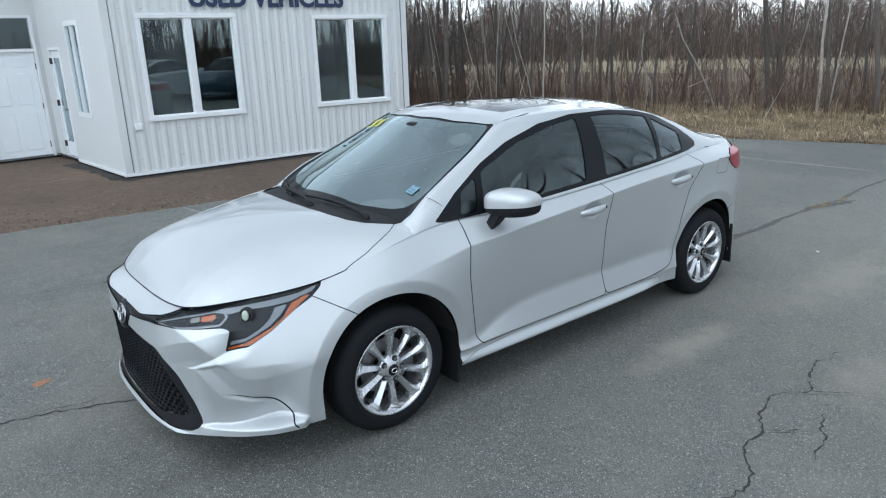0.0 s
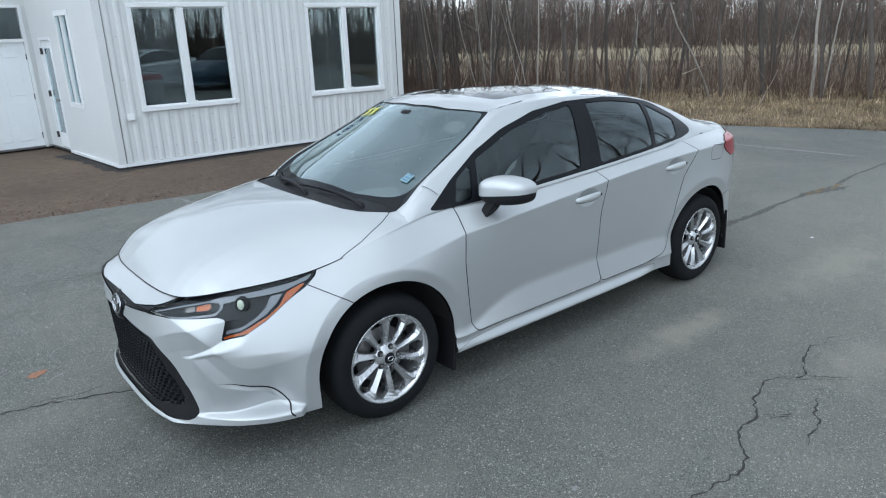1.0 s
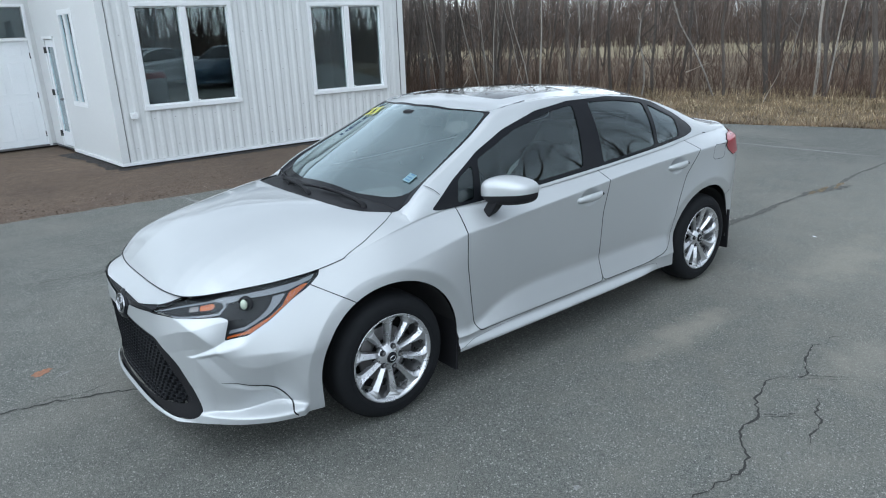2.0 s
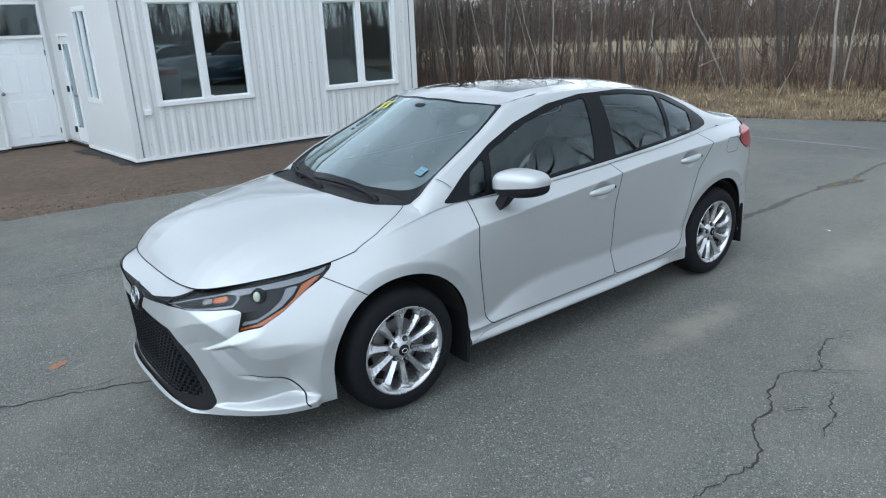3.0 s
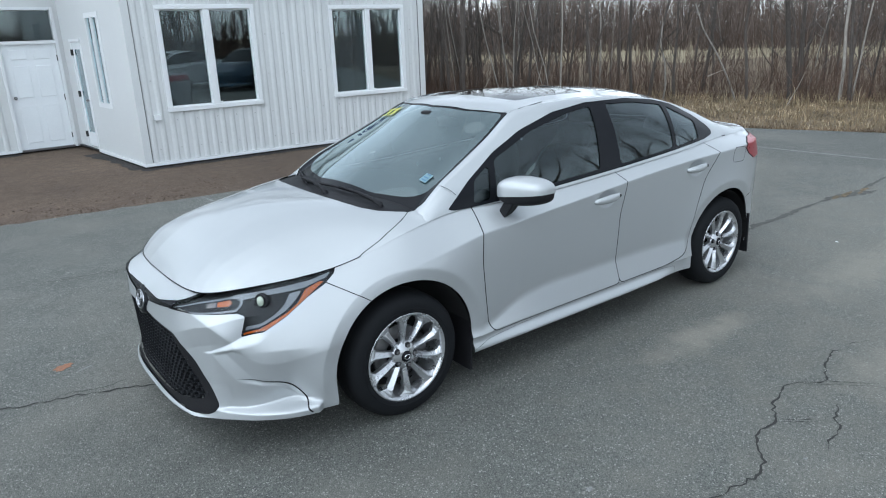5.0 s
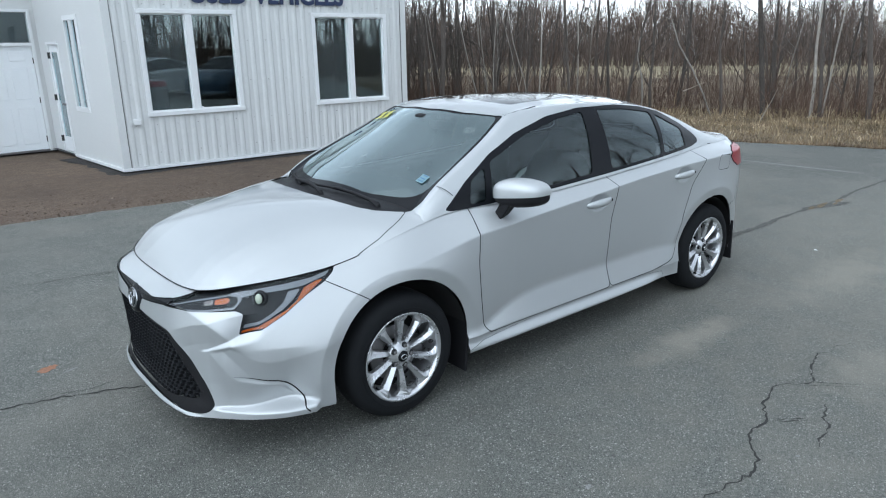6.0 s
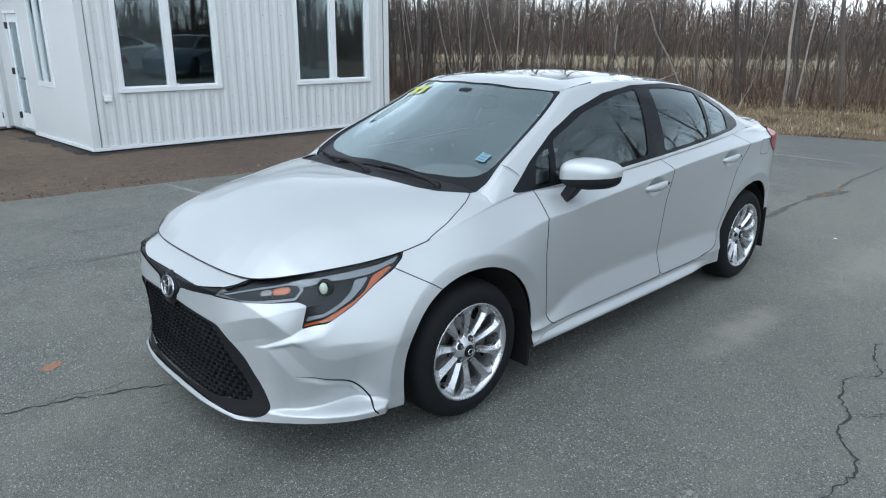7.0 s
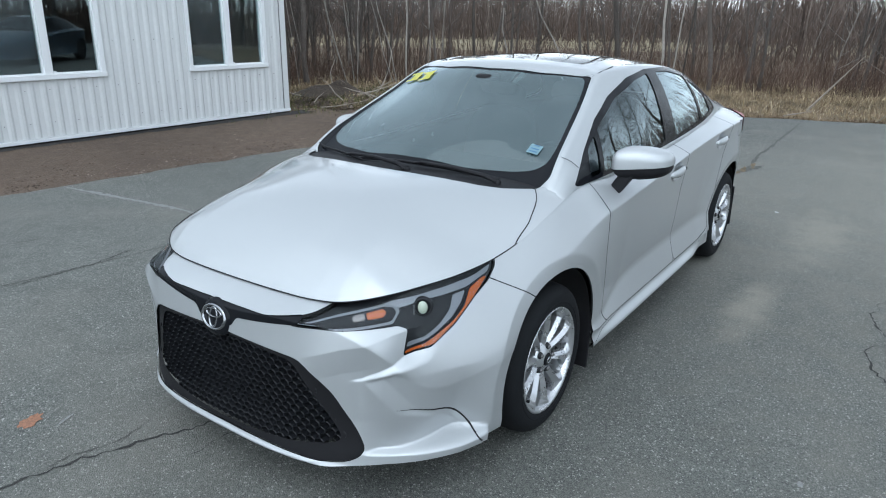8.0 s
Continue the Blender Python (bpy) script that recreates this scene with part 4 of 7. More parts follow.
def tub_skin(nv=160):
    """The lower body: columns from sill to shoulder all round the left half; rows follow the creases of the side."""
    n = len(ARC)
    nx, ny = np.gradient(OUT[:, 1]), -np.gradient(OUT[:, 0])
    ln = np.hypot(nx, ny)
    nx, ny = nx / ln, ny / ln
    # nx, ny points outwards
    zb = along((9, 2.27, 2.2, 2.05, 1.75, 1.0, 0.8, 0.0, -0.8, -1.05, -1.75, -9), (0.174, 0.184, 0.202, 0.212, 0.210, 0.196, 0.210, 0.216, 0.224, 0.21, 0.24, 0.25))
    w0 = along((9, 2.2, 2.05, 1.8, 1.35, 1.0, 0.0, -1.35, -2.1, -9), (0.885, 0.80, 0.46, 0.48, 0.62, 0.62, 0.70, 0.72, 0.70, 0.8))
    pw = along((9, 2.2, 2.05, 1.8, 1.35, 1.0, 0.0, -1.35, -9), (1.3, 1.3, 1.2, 1.35, 1.9, 1.9, 1.9, 2.0, 2.0))
    door = np.clip(along((9, 2.0, 1.35, 0.85, 0.6, -0.7, -1.0, -1.4, -9), (0, 0, 0, 0.6, 1, 1, 0.7, 0, 0)), 0, 1)
    nose = np.clip(along((9, 2.25, 2.1, 1.9, 1.7, -9), (1, 1, 0.6, 0.15, 0, 0)), 0, 1)
    # the shoulder crease, how strongly it shows, and the valley low on the doors
    ridge = along((9, 2.1, 1.6, 1.3, 1.05, 0.877, 0.64, 0.315, -0.145, -0.335, -0.77, -1.2, -1.6, -2.0, -9), (0.60, 0.62, 0.70, 0.765, 0.805, 0.838, 0.858, 0.884, 0.919, 0.936, 0.962, 0.978, 0.984, 0.984, 0.984))
    crisp = np.clip(along((9, 1.7, 1.35, 1.05, 0.7, 0.4, -1.5, -1.85, -2.1, -9), (0, 0, 0.12, 0.55, 0.95, 1, 1, 0.8, 0.0, 0)), 0, 1)
    valley = along((9, 1.2, 0.9, 0.78, 0.67, 0.44, 0.16, -0.22, -0.56, -0.83, -1.1, -9), (0.40, 0.36, 0.335, 0.352, 0.392, 0.438, 0.446, 0.444, 0.446, 0.436, 0.42, 0.42))
    V = np.zeros((n, nv, 6))
    rows = np.linspace(0, 1, nv)
    for i in range(n):
        c, v, ze = ridge[i], valley[i], EDG[i, 2]
        q = OUT[i, 1] + 2.3 - OUT[i, 0]
        wing = float(np.interp(q, (0.2, 0.40, 0.60, 0.83, 0.95), (0.56, 0.572, 0.628, 0.660, 0.666)))
        top = float(np.interp(q, (0.5, 0.679, 0.885, 1.019, 1.14, 1.3), (0.50, 0.520, 0.583, 0.597, 0.64, 0.66)))
        far = float(step01((q - 0.98) / 0.3))
        c, v = wing + (c - wing) * far, top + (v - top) * far
        z = np.interp(rows, (0, 0.16, 0.42, 0.80, 1), (zb[i], 0.30, v, c, ze))
        w = (z - zb[i]) / (ze - zb[i])
        g = np.clip((w - w0[i]) / (1 - w0[i]), 0, 1) ** pw[i]
        up = np.clip((z - ridge[i]) / (ze - ridge[i]), 0, 1)
        g = (1 - crisp[i]) * g + crisp[i] * (0.90 * up + 0.10 * up**2)
        # set-back of the side: skirt, flare above it up to the valley, hollow flank up to the shoulder crease
        d_skirt = spline((0.15, 0.205, 0.219, 0.230, 0.268, 0.278, 0.300), (0.10, 0.050, 0.010, 0.006, 0.034, 0.035, 0.024), z)
        c, v = ridge[i], valley[i]
        d_skirt = 0.034 + (d_skirt - 0.034) * float(step01((OUT[i, 0] + 0.86) / 0.30)) if OUT[i, 0] < 0 else d_skirt
        u = (z - v) / 0.022
        bend = np.where(u < -1, 0.0, np.where(u > 1, u, (u + 1) ** 2 / 4)) * 0.022
        low = 0.024 + (z - 0.30) * (0.036 / (v - 0.30))
        d_flank = low - bend * (0.036 / (v - 0.30)) - 0.044 * np.clip(bend / (c - v), 0, 1) ** 0.8
        d_door = np.where(z < 0.30, d_skirt, np.maximum(d_flank, 0.0))
        d_nose = spline((0.1, 0.172, 0.182, 0.2, 0.25, 0.40, 0.55, 0.66, 1.1), (0.12, 0.035, -0.006, -0.003, 0.006, 0.004, 0.0, 0.006, 0.014), z)
        d_else = spline((0.15, 0.2, 0.3, 0.5, 0.7, 1.1), (0.05, 0.022, 0.012, 0.008, 0.004, 0.0), z)
        d = door[i] * d_door + nose[i] * d_nose + max(0, 1 - door[i] - nose[i]) * d_else
        d = d + 0.006 * crisp[i] * (1 - door[i]) * np.clip(1 - np.abs(z - c) / 0.25, 0, 1)
        # the bumper's wing: a crease from the grille's corner to the lamp, the facet under it, the blade and the hollow below
        if q < 1.6:
            on = float(step01((q - 0.38) / 0.18) * step01((1.0 - q) / 0.16))
            d = d + 0.16 * on * np.clip(z - wing, 0, 0.10)
            d = d + 0.014 * on * float(step01((0.80 - q) / 0.12)) * np.clip((wing - z) / 0.09, 0, 1) * np.clip((z - 0.24) / 0.12, 0, 1)
        if 0.5 < q < 1.6:
            left = 0.679 + (0.520 - z) * 1.27
            shut = float(spline((0.6, 0.832, 0.92, 1.015, 1.108, 1.18, 1.248, 1.32, 1.7), (0.40, 0.397, 0.392, 0.372, 0.355, 0.313, 0.25, 0.19, 0.0), np.array([q]))[0])
            thick = 0.005 + 0.030 * float(np.clip((q - 0.679) / 0.20, 0, 1))
            deep = 0.027 * float(np.clip((q - 0.62) / 0.24, 0, 1) * step01((1.08 - q) / 0.18))
            d = d + deep * np.where(z > top, np.clip((wing - z) / max(wing - top, 0.03), 0, 1), np.clip((z - top + thick) / thick, 0, 1))
            a1 = np.clip((q - left) / 0.11, 0, 1)
            below = np.clip((top - z) / np.maximum(top - shut, 0.02), 0, 1)
            back = step01((shut - 0.004 - z) / 0.014)
            fade = float(np.clip((1.45 - q) / 0.60, 0, 1))
            d = d + 0.026 * a1 * (0.75 - 0.35 * below) * np.clip((top - thick * 0.8 - z) / (0.014 + 0.13 * float(np.clip((q - 0.84) / 0.3, 0, 1))), 0, 1) * fade**1.2 * (1 - back)
            rim = 0.250 + 0.022 * float(step01((q - 0.80) / 0.40))
            tuck = float(step01((q - 0.66) / 0.12) * step01((1.36 - q) / 0.20))
            d = d + (0.030 + 0.036 * float(step01((q - 0.85) / 0.35))) * tuck * np.where(z > rim, np.clip((0.52 - z) / (0.52 - rim), 0, 1), np.clip((z - 0.238) / (rim - 0.238), 0, 1))
            fin = np.clip((q - 0.80) / 0.35, 0, 1) * np.clip((1.34 - q) / 0.03, 0, 1)
            d = d - 0.026 * fin * np.clip((0.258 - z) / 0.012, 0, 1)
        for hx, hz in ((-0.068, 0.856), (-0.95, 0.908)):
            d = d + 0.020 * np.clip(1 - ((OUT[i, 0] - hx) / 0.085) ** 2 - ((z - hz) / 0.050) ** 2, 0, 1) ** 0.7
        # a raised lip round the wheel openings
        for ax in (1.35, -1.35):
            r = np.hypot((OUT[i, 0] - ax) / 0.398, (z - 0.335) / 0.372)
            lip = np.where(r < 1.15, 1 - np.clip((1.15 - r) / 0.15, 0, 1), np.clip(1 - (r - 1.15) / 0.42, 0, 1) ** 1.8)
            d = d - 0.012 * lip * (OUT[i, 1] > 0.6) * step01((z - 0.22) / 0.12)
        V[i, :, 0] = OUT[i, 0] - nx[i] * d + (EDG[i, 0] - OUT[i, 0]) * g
        V[i, :, 1] = OUT[i, 1] - ny[i] * d + (EDG[i, 1] - OUT[i, 1]) * g
        V[i, :, 2] = z
        V[i, :, 3] = ARC[i]
        V[i, :, 4] = w
    V[0, :, 1] = 0
    V[-1, :, 1] = 0
    V[:, :, 5] = V[:, :, 1] + 2.3 - V[:, :, 0]
    return V.reshape(-1, 6), grid_tris(n, nv)


def hood_skin(nu=120, nv=60):
    """The bonnet: a crowned sheet whose profile starts at its front edge everywhere, falling to its side edges."""
    last = float(np.interp(-1.0, -EDG[:, 0], ARC))
    s = np.linspace(0, 1, nu) * last
    e = np.stack([np.interp(s, ARC, EDG[:, k]) for k in range(3)], 1)
    t = np.linspace(0, 1, nv) ** 1.5
    V = np.zeros((nu, nv, 6))
    xm = spline((0, 0.45, 0.9, 1.6, last), (2.200, 2.12, 1.94, 1.53, 1.20), s)

    def height(x, y):
        lag = np.interp(y, (0, 0.1, 0.2, 0.36, 0.44, 0.512, 0.58, 0.70, 0.8), (0, 0.001, 0.003, 0.022, 0.044, 0.084, 0.135, 0.20, 0.24))
        return spline((1.0, 1.2, 1.35, 1.5, 1.65, 1.8, 1.92, 2.02, 2.1, 2.16, 2.2, 2.4), (0.990, 0.998, 1.003, 1.002, 0.990, 0.964, 0.928, 0.882, 0.830, 0.782, 0.742, 0.54), x + lag)

    excess = height(e[:, 0], e[:, 1]) - e[:, 2]
    fall = spline((0, 0.9, 1.6, last), (2.5, 2.5, 3.2, 4.5), s)
    for j, f in enumerate(t):
        x = e[:, 0] + (xm - e[:, 0]) * f
        y = e[:, 1] * (1 - f)
        V[:, j, 0], V[:, j, 1] = x, y
        V[:, j, 2] = height(x, y) - excess * (1 - f) ** fall
    V[:, :, 3] = s[:, None]
    V[:, :, 4] = t[None, :]
    V[:, :, 5] = V[:, :, 1] + 2.3 - V[:, :, 0]
    return V.reshape(-1, 6), grid_tris(nu, nv)


def cabin_skin(nu=170, nv=90):
    """Windows, pillars, roof, rear window and boot lid: sections from the belt to the middle line."""
    x0 = np.linspace(1.20, -2.24, nu)
    m = EDG[:, 1] > 0.02
    xb = EDG[m][::-1]
    yb = np.interp(x0, xb[:, 0], xb[:, 1])
    zb = np.interp(x0, xb[:, 0], xb[:, 2])
    kx = (-2.24, -2.1, -1.85, -1.6, -1.3, -1.0, -0.6, -0.2, 0.15, 0.345, 0.6, 0.85, 0.97, 1.12, 1.20)
    yr = spline(kx, (0.16, 0.46, 0.565, 0.585, 0.560, 0.545, 0.55, 0.555, 0.55, 0.535, 0.595, 0.648, 0.672, 0.702, 0.715), x0)
    zr = spline(kx, (1.02, 1.028, 1.045, 1.10, 1.215, 1.305, 1.362, 1.388, 1.384, 1.362, 1.236, 1.122, 1.066, 0.962, 0.885), x0)
    zc = spline(kx, (1.02, 1.036, 1.058, 1.115, 1.255, 1.355, 1.415, 1.435, 1.426, 1.405, 1.258, 1.100, 1.010, 0.900, 0.84), x0)
    bow = spline(kx, (0, -0.04, -0.06, -0.10, -0.13, -0.10, 0.0, 0.0, 0.03, 0.09, 0.13, 0.18, 0.20, 0.20, 0.20), x0)
    V = np.zeros((nu, nv, 6))
    t = np.linspace(0, 1, nv)
    for i in range(nu):
        b, r = np.array((yb[i], zb[i])), np.array((yr[i], zr[i]))
        c = np.array((0.0, zc[i]))
        side = r - b
        n = np.array((side[1], -side[0]))
        n = n / (np.hypot(*n) + 1e-9)
        if n[0] < 0:
            n = -n
        bulge = 0.028 * min(1.0, np.hypot(*side) / 0.4)
        top = c - r
        pts = [b, b + side * 0.3 + n * bulge * 0.8, b + side * 0.6 + n * bulge, b + side * 0.88 + n * bulge * 0.55, r + np.array((0.0, 0.004)),
               r + np.array((top[0] * 0.10, top[1] * 0.20)), r + np.array((top[0] * 0.35, top[1] * 0.58)), r + np.array((top[0] * 0.68, top[1] * 0.9)), c]
        P = np.array(pts)
        k = np.concatenate([[0], np.cumsum(np.hypot(*np.diff(P, axis=0).T) + 1e-5)])
        k /= k[-1]
        kr = k[4]
        tt = np.where(t < 0.5, t / 0.5 * kr, kr + (t - 0.5) / 0.5 * (1 - kr))
        S = spline(k, P, tt)
        V[i, :, 1], V[i, :, 2] = S[:, 0], S[:, 1]
        V[i, :, 1] = np.maximum(V[i, :, 1], 0)
        f = 1 - np.clip(V[i, :, 1] / max(yr[i], 0.05), 0, 1)
        V[i, :, 0] = x0[i] + bow[i] * np.sin(f * np.pi / 2)
        V[i, -1, 1] = 0
        V[i, :, 3] = x0[i]
        V[i, :, 4] = t
    V[:, :, 5] = V[:, :, 1]
    return V.reshape(-1, 6), grid_tris(nu, nv)


def drop(P, V, T):
    """Heights of the sheet V, T over the places P; nan beside it."""
    a, b, c = V[T[:, 0], :3], V[T[:, 1], :3], V[T[:, 2], :3]
    den = (b[:, 1] - c[:, 1]) * (a[:, 0] - c[:, 0]) + (c[:, 0] - b[:, 0]) * (a[:, 1] - c[:, 1])
    ok = np.abs(den) > 1e-10
    a, b, c, den = a[ok], b[ok], c[ok], den[ok]
    out = np.full(len(P), np.nan)
    for k, (x, y) in enumerate(P[:, :2]):
        u = ((b[:, 1] - c[:, 1]) * (x - c[:, 0]) + (c[:, 0] - b[:, 0]) * (y - c[:, 1])) / den
        v = ((c[:, 1] - a[:, 1]) * (x - c[:, 0]) + (a[:, 0] - c[:, 0]) * (y - c[:, 1])) / den
        w = 1 - u - v
        hit = np.flatnonzero((u > -1e-6) & (v > -1e-6) & (w > -1e-6))
        if len(hit):
            out[k] = (u * a[:, 2] + v * b[:, 2] + w * c[:, 2])[hit].max()
    return out


def root(V, W, T):
    """V with its heights led smoothly into the sheet W, T round the feet of the front pillars."""
    near = np.flatnonzero((V[:, 0] > 0.98) & (V[:, 0] < 1.32) & (V[:, 1] > 0.60) & (V[:, 1] < 0.80))
    tri = T[(W[T, 0].min(1) > 0.90) & (W[T, 0].max(1) < 1.40) & (W[T, 1].min(1) > 0.50)]
    z = drop(V[near], W, tri)
    side = np.interp(-V[near, 0], -EDG[:, 0], EDG[:, 1])
    k = 0.045 * step01((side - V[near, 1]) / 0.06) * step01((V[near, 0] - 1.0) / 0.05) * step01((V[near, 1] - 0.635) / 0.03)
    add = np.clip(k - np.abs(V[near, 2] - z), 0, None) ** 2 / (4 * np.maximum(k, 1e-6))
    V = V.copy()
    V[near, 2] += np.where(np.isnan(z), 0, add)
    return V


def oriented(V, T):
    """The used points and faces, facing outwards."""
    used, inv = np.unique(T, return_inverse=True)
    P = V[used, :3].copy()
    F = inv.reshape(-1, 3)
    nr = np.cross(P[F[:, 1]] - P[F[:, 0]], P[F[:, 2]] - P[F[:, 0]])
    ok = np.linalg.norm(nr, axis=1) > 1e-9
    F, nr = F[ok], nr[ok]
    mid = P[F].mean(1)
    axis = mid.copy()
    axis[:, 0] = np.clip(axis[:, 0], -1.9, 1.9) * 0.9
    axis[:, 1], axis[:, 2] = 0, np.where(mid[:, 2] < 0.31, mid[:, 2], 0.55)
    flip = np.einsum("ij,ij->i", nr, mid - axis) < 0
    F[flip] = F[flip][:, ::-1]
    return P, F


def sink(P, F, depth):
    """The points moved inwards along their normals."""
    nr = np.cross(P[F[:, 1]] - P[F[:, 0]], P[F[:, 2]] - P[F[:, 0]])
    N = np.zeros_like(P)
    for k in range(3):
        np.add.at(N, F[:, k], nr)
    N /= np.linalg.norm(N, axis=1)[:, None] + 1e-12
    return P - N * depth


def skin_part(name, V, T, mat, parent, side=1, label="", depth=0.0, both=False):
    """A piece of the skin as one mesh; side -1: the right-hand twin; both: the two halves in one."""
    P, F = oriented(V, T)
    if depth:
        P = sink(P, F, depth)
    if both:
        R = P * np.array((1, -1, 1))
        F = np.concatenate([F, F[:, ::-1] + len(P)])
        P = np.concatenate([P, R])
    elif side < 0:
        P = P * np.array((1, -1, 1))
        F = F[:, ::-1]
    ob = solid(name, P.tolist(), F.tolist(), mat, parent, label, True)
    if both:
        bm = bmesh.new()
        bm.from_mesh(ob.data)
        bmesh.ops.remove_doubles(bm, verts=bm.verts, dist=0.0004)
        bm.to_mesh(ob.data)
        bm.free()
    return ob


def carve(V, T, phi, gap=0.0021):
    """Cuts a panel out with a gap round it: V, the panel, the rest."""
    V, inner, rest = split(V, T, phi(V) + gap)
    if gap:
        V, _, rest = split(V, rest, phi(V) - gap)
    return V, inner, rest


def side_view(pts, r=0.02):
    o = rounded(pts, r) if r else pts
    return lambda V: poly_dist(o, V[:, 0], V[:, 2])


def front_view(pts, r=0.02):
    o = rounded(pts, r) if r else pts
    return lambda V: np.where(V[:, 0] > 1.6, poly_dist(o, V[:, 1], V[:, 2]), 1.0)


def corner_view(pts, r=0.01):
    o = rounded(pts, r) if r else pts
    return lambda V: np.where(V[:, 0] > 1.5, poly_dist(o, V[:, 5], V[:, 2]), 1.0)


def plan_view(pts, r=0.02):
    o = rounded(pts, r) if r else pts
    return lambda V: poly_dist(o, V[:, 0], V[:, 1])


def arch(V):
    """Below zero inside the wheel openings."""
    best = np.full(len(V), 9.0)
    for ax, rx in ((1.35, 0.392), (-1.35, 0.372)):
        dx, dz = V[:, 0] - ax, V[:, 2] - 0.335
        low = np.abs(dx) / (rx + np.clip(-dz, 0, 1) * np.where(dx > 0, -0.04, 0.06))
        up = np.hypot(dx / rx, dz / 0.372)
        best = np.minimum(best, (np.where(dz > 0, up, low) - 1) * 0.38)
    return np.where(V[:, 1] > 0.4, best, 1.0)


# ---------------------------------------------------------------- the car: outlines of its panels and openings
LAMP = [(0.384, 0.706), (0.376, 0.683), (0.672, 0.685), (0.864, 0.683), (0.911, 0.669), (0.885, 0.585), (1.019, 0.601), (1.14, 0.652), (1.26, 0.722), (1.346, 0.76), (1.393, 0.796), (1.4, 0.95), (0.62, 0.95), (0.592, 0.741), (0.50, 0.722)]
GRILLE = [(-0.05, 0.594), (0.243, 0.582), (0.37, 0.572), (0.398, 0.555), (0.486, 0.46), (0.566, 0.317), (0.585, 0.257), (0.574, 0.23), (0.534, 0.209), (0.438, 0.197), (0.193, 0.204), (-0.05, 0.206)]
OPENING = [(-0.05, 0.578), (0.229, 0.565), (0.338, 0.552), (0.361, 0.533), (0.441, 0.408), (0.51, 0.294), (0.502, 0.275), (0.461, 0.262), (0.319, 0.238), (0.133, 0.224), (-0.05, 0.218)]
STRIP = [(-0.05, 0.690), (0.098, 0.691), (0.246, 0.696), (0.385, 0.717), (0.38, 0.687), (0.208, 0.663), (0.109, 0.651), (0.084, 0.614), (-0.05, 0.598)]
DOOR_F = [(0.845, 1.2), (0.847, 0.94), (0.872, 0.84), (0.882, 0.69), (0.862, 0.50), (0.838, 0.34), (0.80, 0.289), (-0.225, 0.297), (-0.215, 0.41), (-0.205, 0.734), (-0.242, 0.908), (-0.25, 1.2)]
DOOR_R = [(-0.25, 1.2), (-0.242, 0.908), (-0.205, 0.734), (-0.215, 0.41), (-0.225, 0.297), (-0.70, 0.300), (-0.86, 0.322), (-0.945, 0.39), (-0.985, 0.624),
          (-1.06, 0.827), (-1.19, 0.965), (-1.24, 1.03), (-1.24, 1.2)]
DLO = [(1.0, 0.962), (0.826, 1.075), (0.608, 1.189), (0.391, 1.273), (0.116, 1.346), (-0.174, 1.374), (-0.563, 1.367), (-0.844, 1.337), (-1.054, 1.292), (-1.257, 1.199),
       (-1.376, 1.113), (-1.396, 1.085), (-1.375, 1.060), (-1.246, 1.042), (-0.865, 1.021), (-0.251, 0.990), (0.298, 0.962), (0.7, 0.951), (0.849, 0.949), (0.963, 0.952)]
PANES = {
    "front_corner_glass": [(0.788, 1.074), (0.672, 1.132), (0.722, 0.968), (0.832, 0.966)],
    "front_door_glass": [(0.625, 1.152), (0.302, 1.268), (0.027, 1.329), (-0.205, 1.352), (-0.122, 1.008), (0.298, 0.983), (0.680, 0.971)],
    "rear_door_glass": [(-0.352, 1.352), (-0.636, 1.338), (-0.925, 1.298), (-0.862, 1.040), (-0.306, 1.011)],
    "quarter_glass": [(-0.975, 1.283), (-1.225, 1.168), (-1.185, 1.058), (-0.895, 1.041)],
}
HOOD = [(2.6, -0.1), (2.6, 0.60), (2.10, 0.72), (1.80, 0.80), (1.60, 0.80), (1.555, 0.762), (1.50, 0.750), (1.40, 0.741), (1.30, 0.712), (1.24, 0.688), (1.165, 0.640), (1.205, 0.615), (1.285, 0.552), (1.335, 0.47), (1.362, 0.36), (1.380, 0.2), (1.386, -0.1)]
SCREEN = [(1.40, -0.1), (1.40, 0.30), (1.20, 0.56), (1.14, 0.64), (1.095, 0.668), (1.02, 0.652), (0.9, 0.628), (0.7, 0.588), (0.5, 0.545), (0.372, 0.512), (0.40, 0.46), (0.470, 0.28), (0.515, -0.1)]
CLEAR_AREA = [(1.160, -0.1), (1.153, 0.28), (1.105, 0.49), (1.065, 0.58), (1.01, 0.618), (0.9, 0.604), (0.7, 0.565), (0.5, 0.524), (0.395, 0.49), (0.425, 0.42), (0.49, 0.26), (0.53, -0.1)]
SUNROOF = [(0.255, -0.1), (0.245, 0.2), (0.205, 0.36), (0.18, 0.385), (-0.36, 0.385), (-0.40, 0.36), (-0.42, -0.1)]
REAR_SCREEN = [(-1.12, -0.1), (-1.10, 0.3), (-1.06, 0.44), (-1.12, 0.47), (-1.58, 0.505), (-1.68, 0.46), (-1.75, 0.2), (-1.77, -0.1)]
TAIL = [(-1.555, 0.958), (-1.59, 0.988), (-1.75, 1.002), (-2.6, 0.985), (-2.6, 0.85), (-1.72, 0.868), (-1.61, 0.915)]


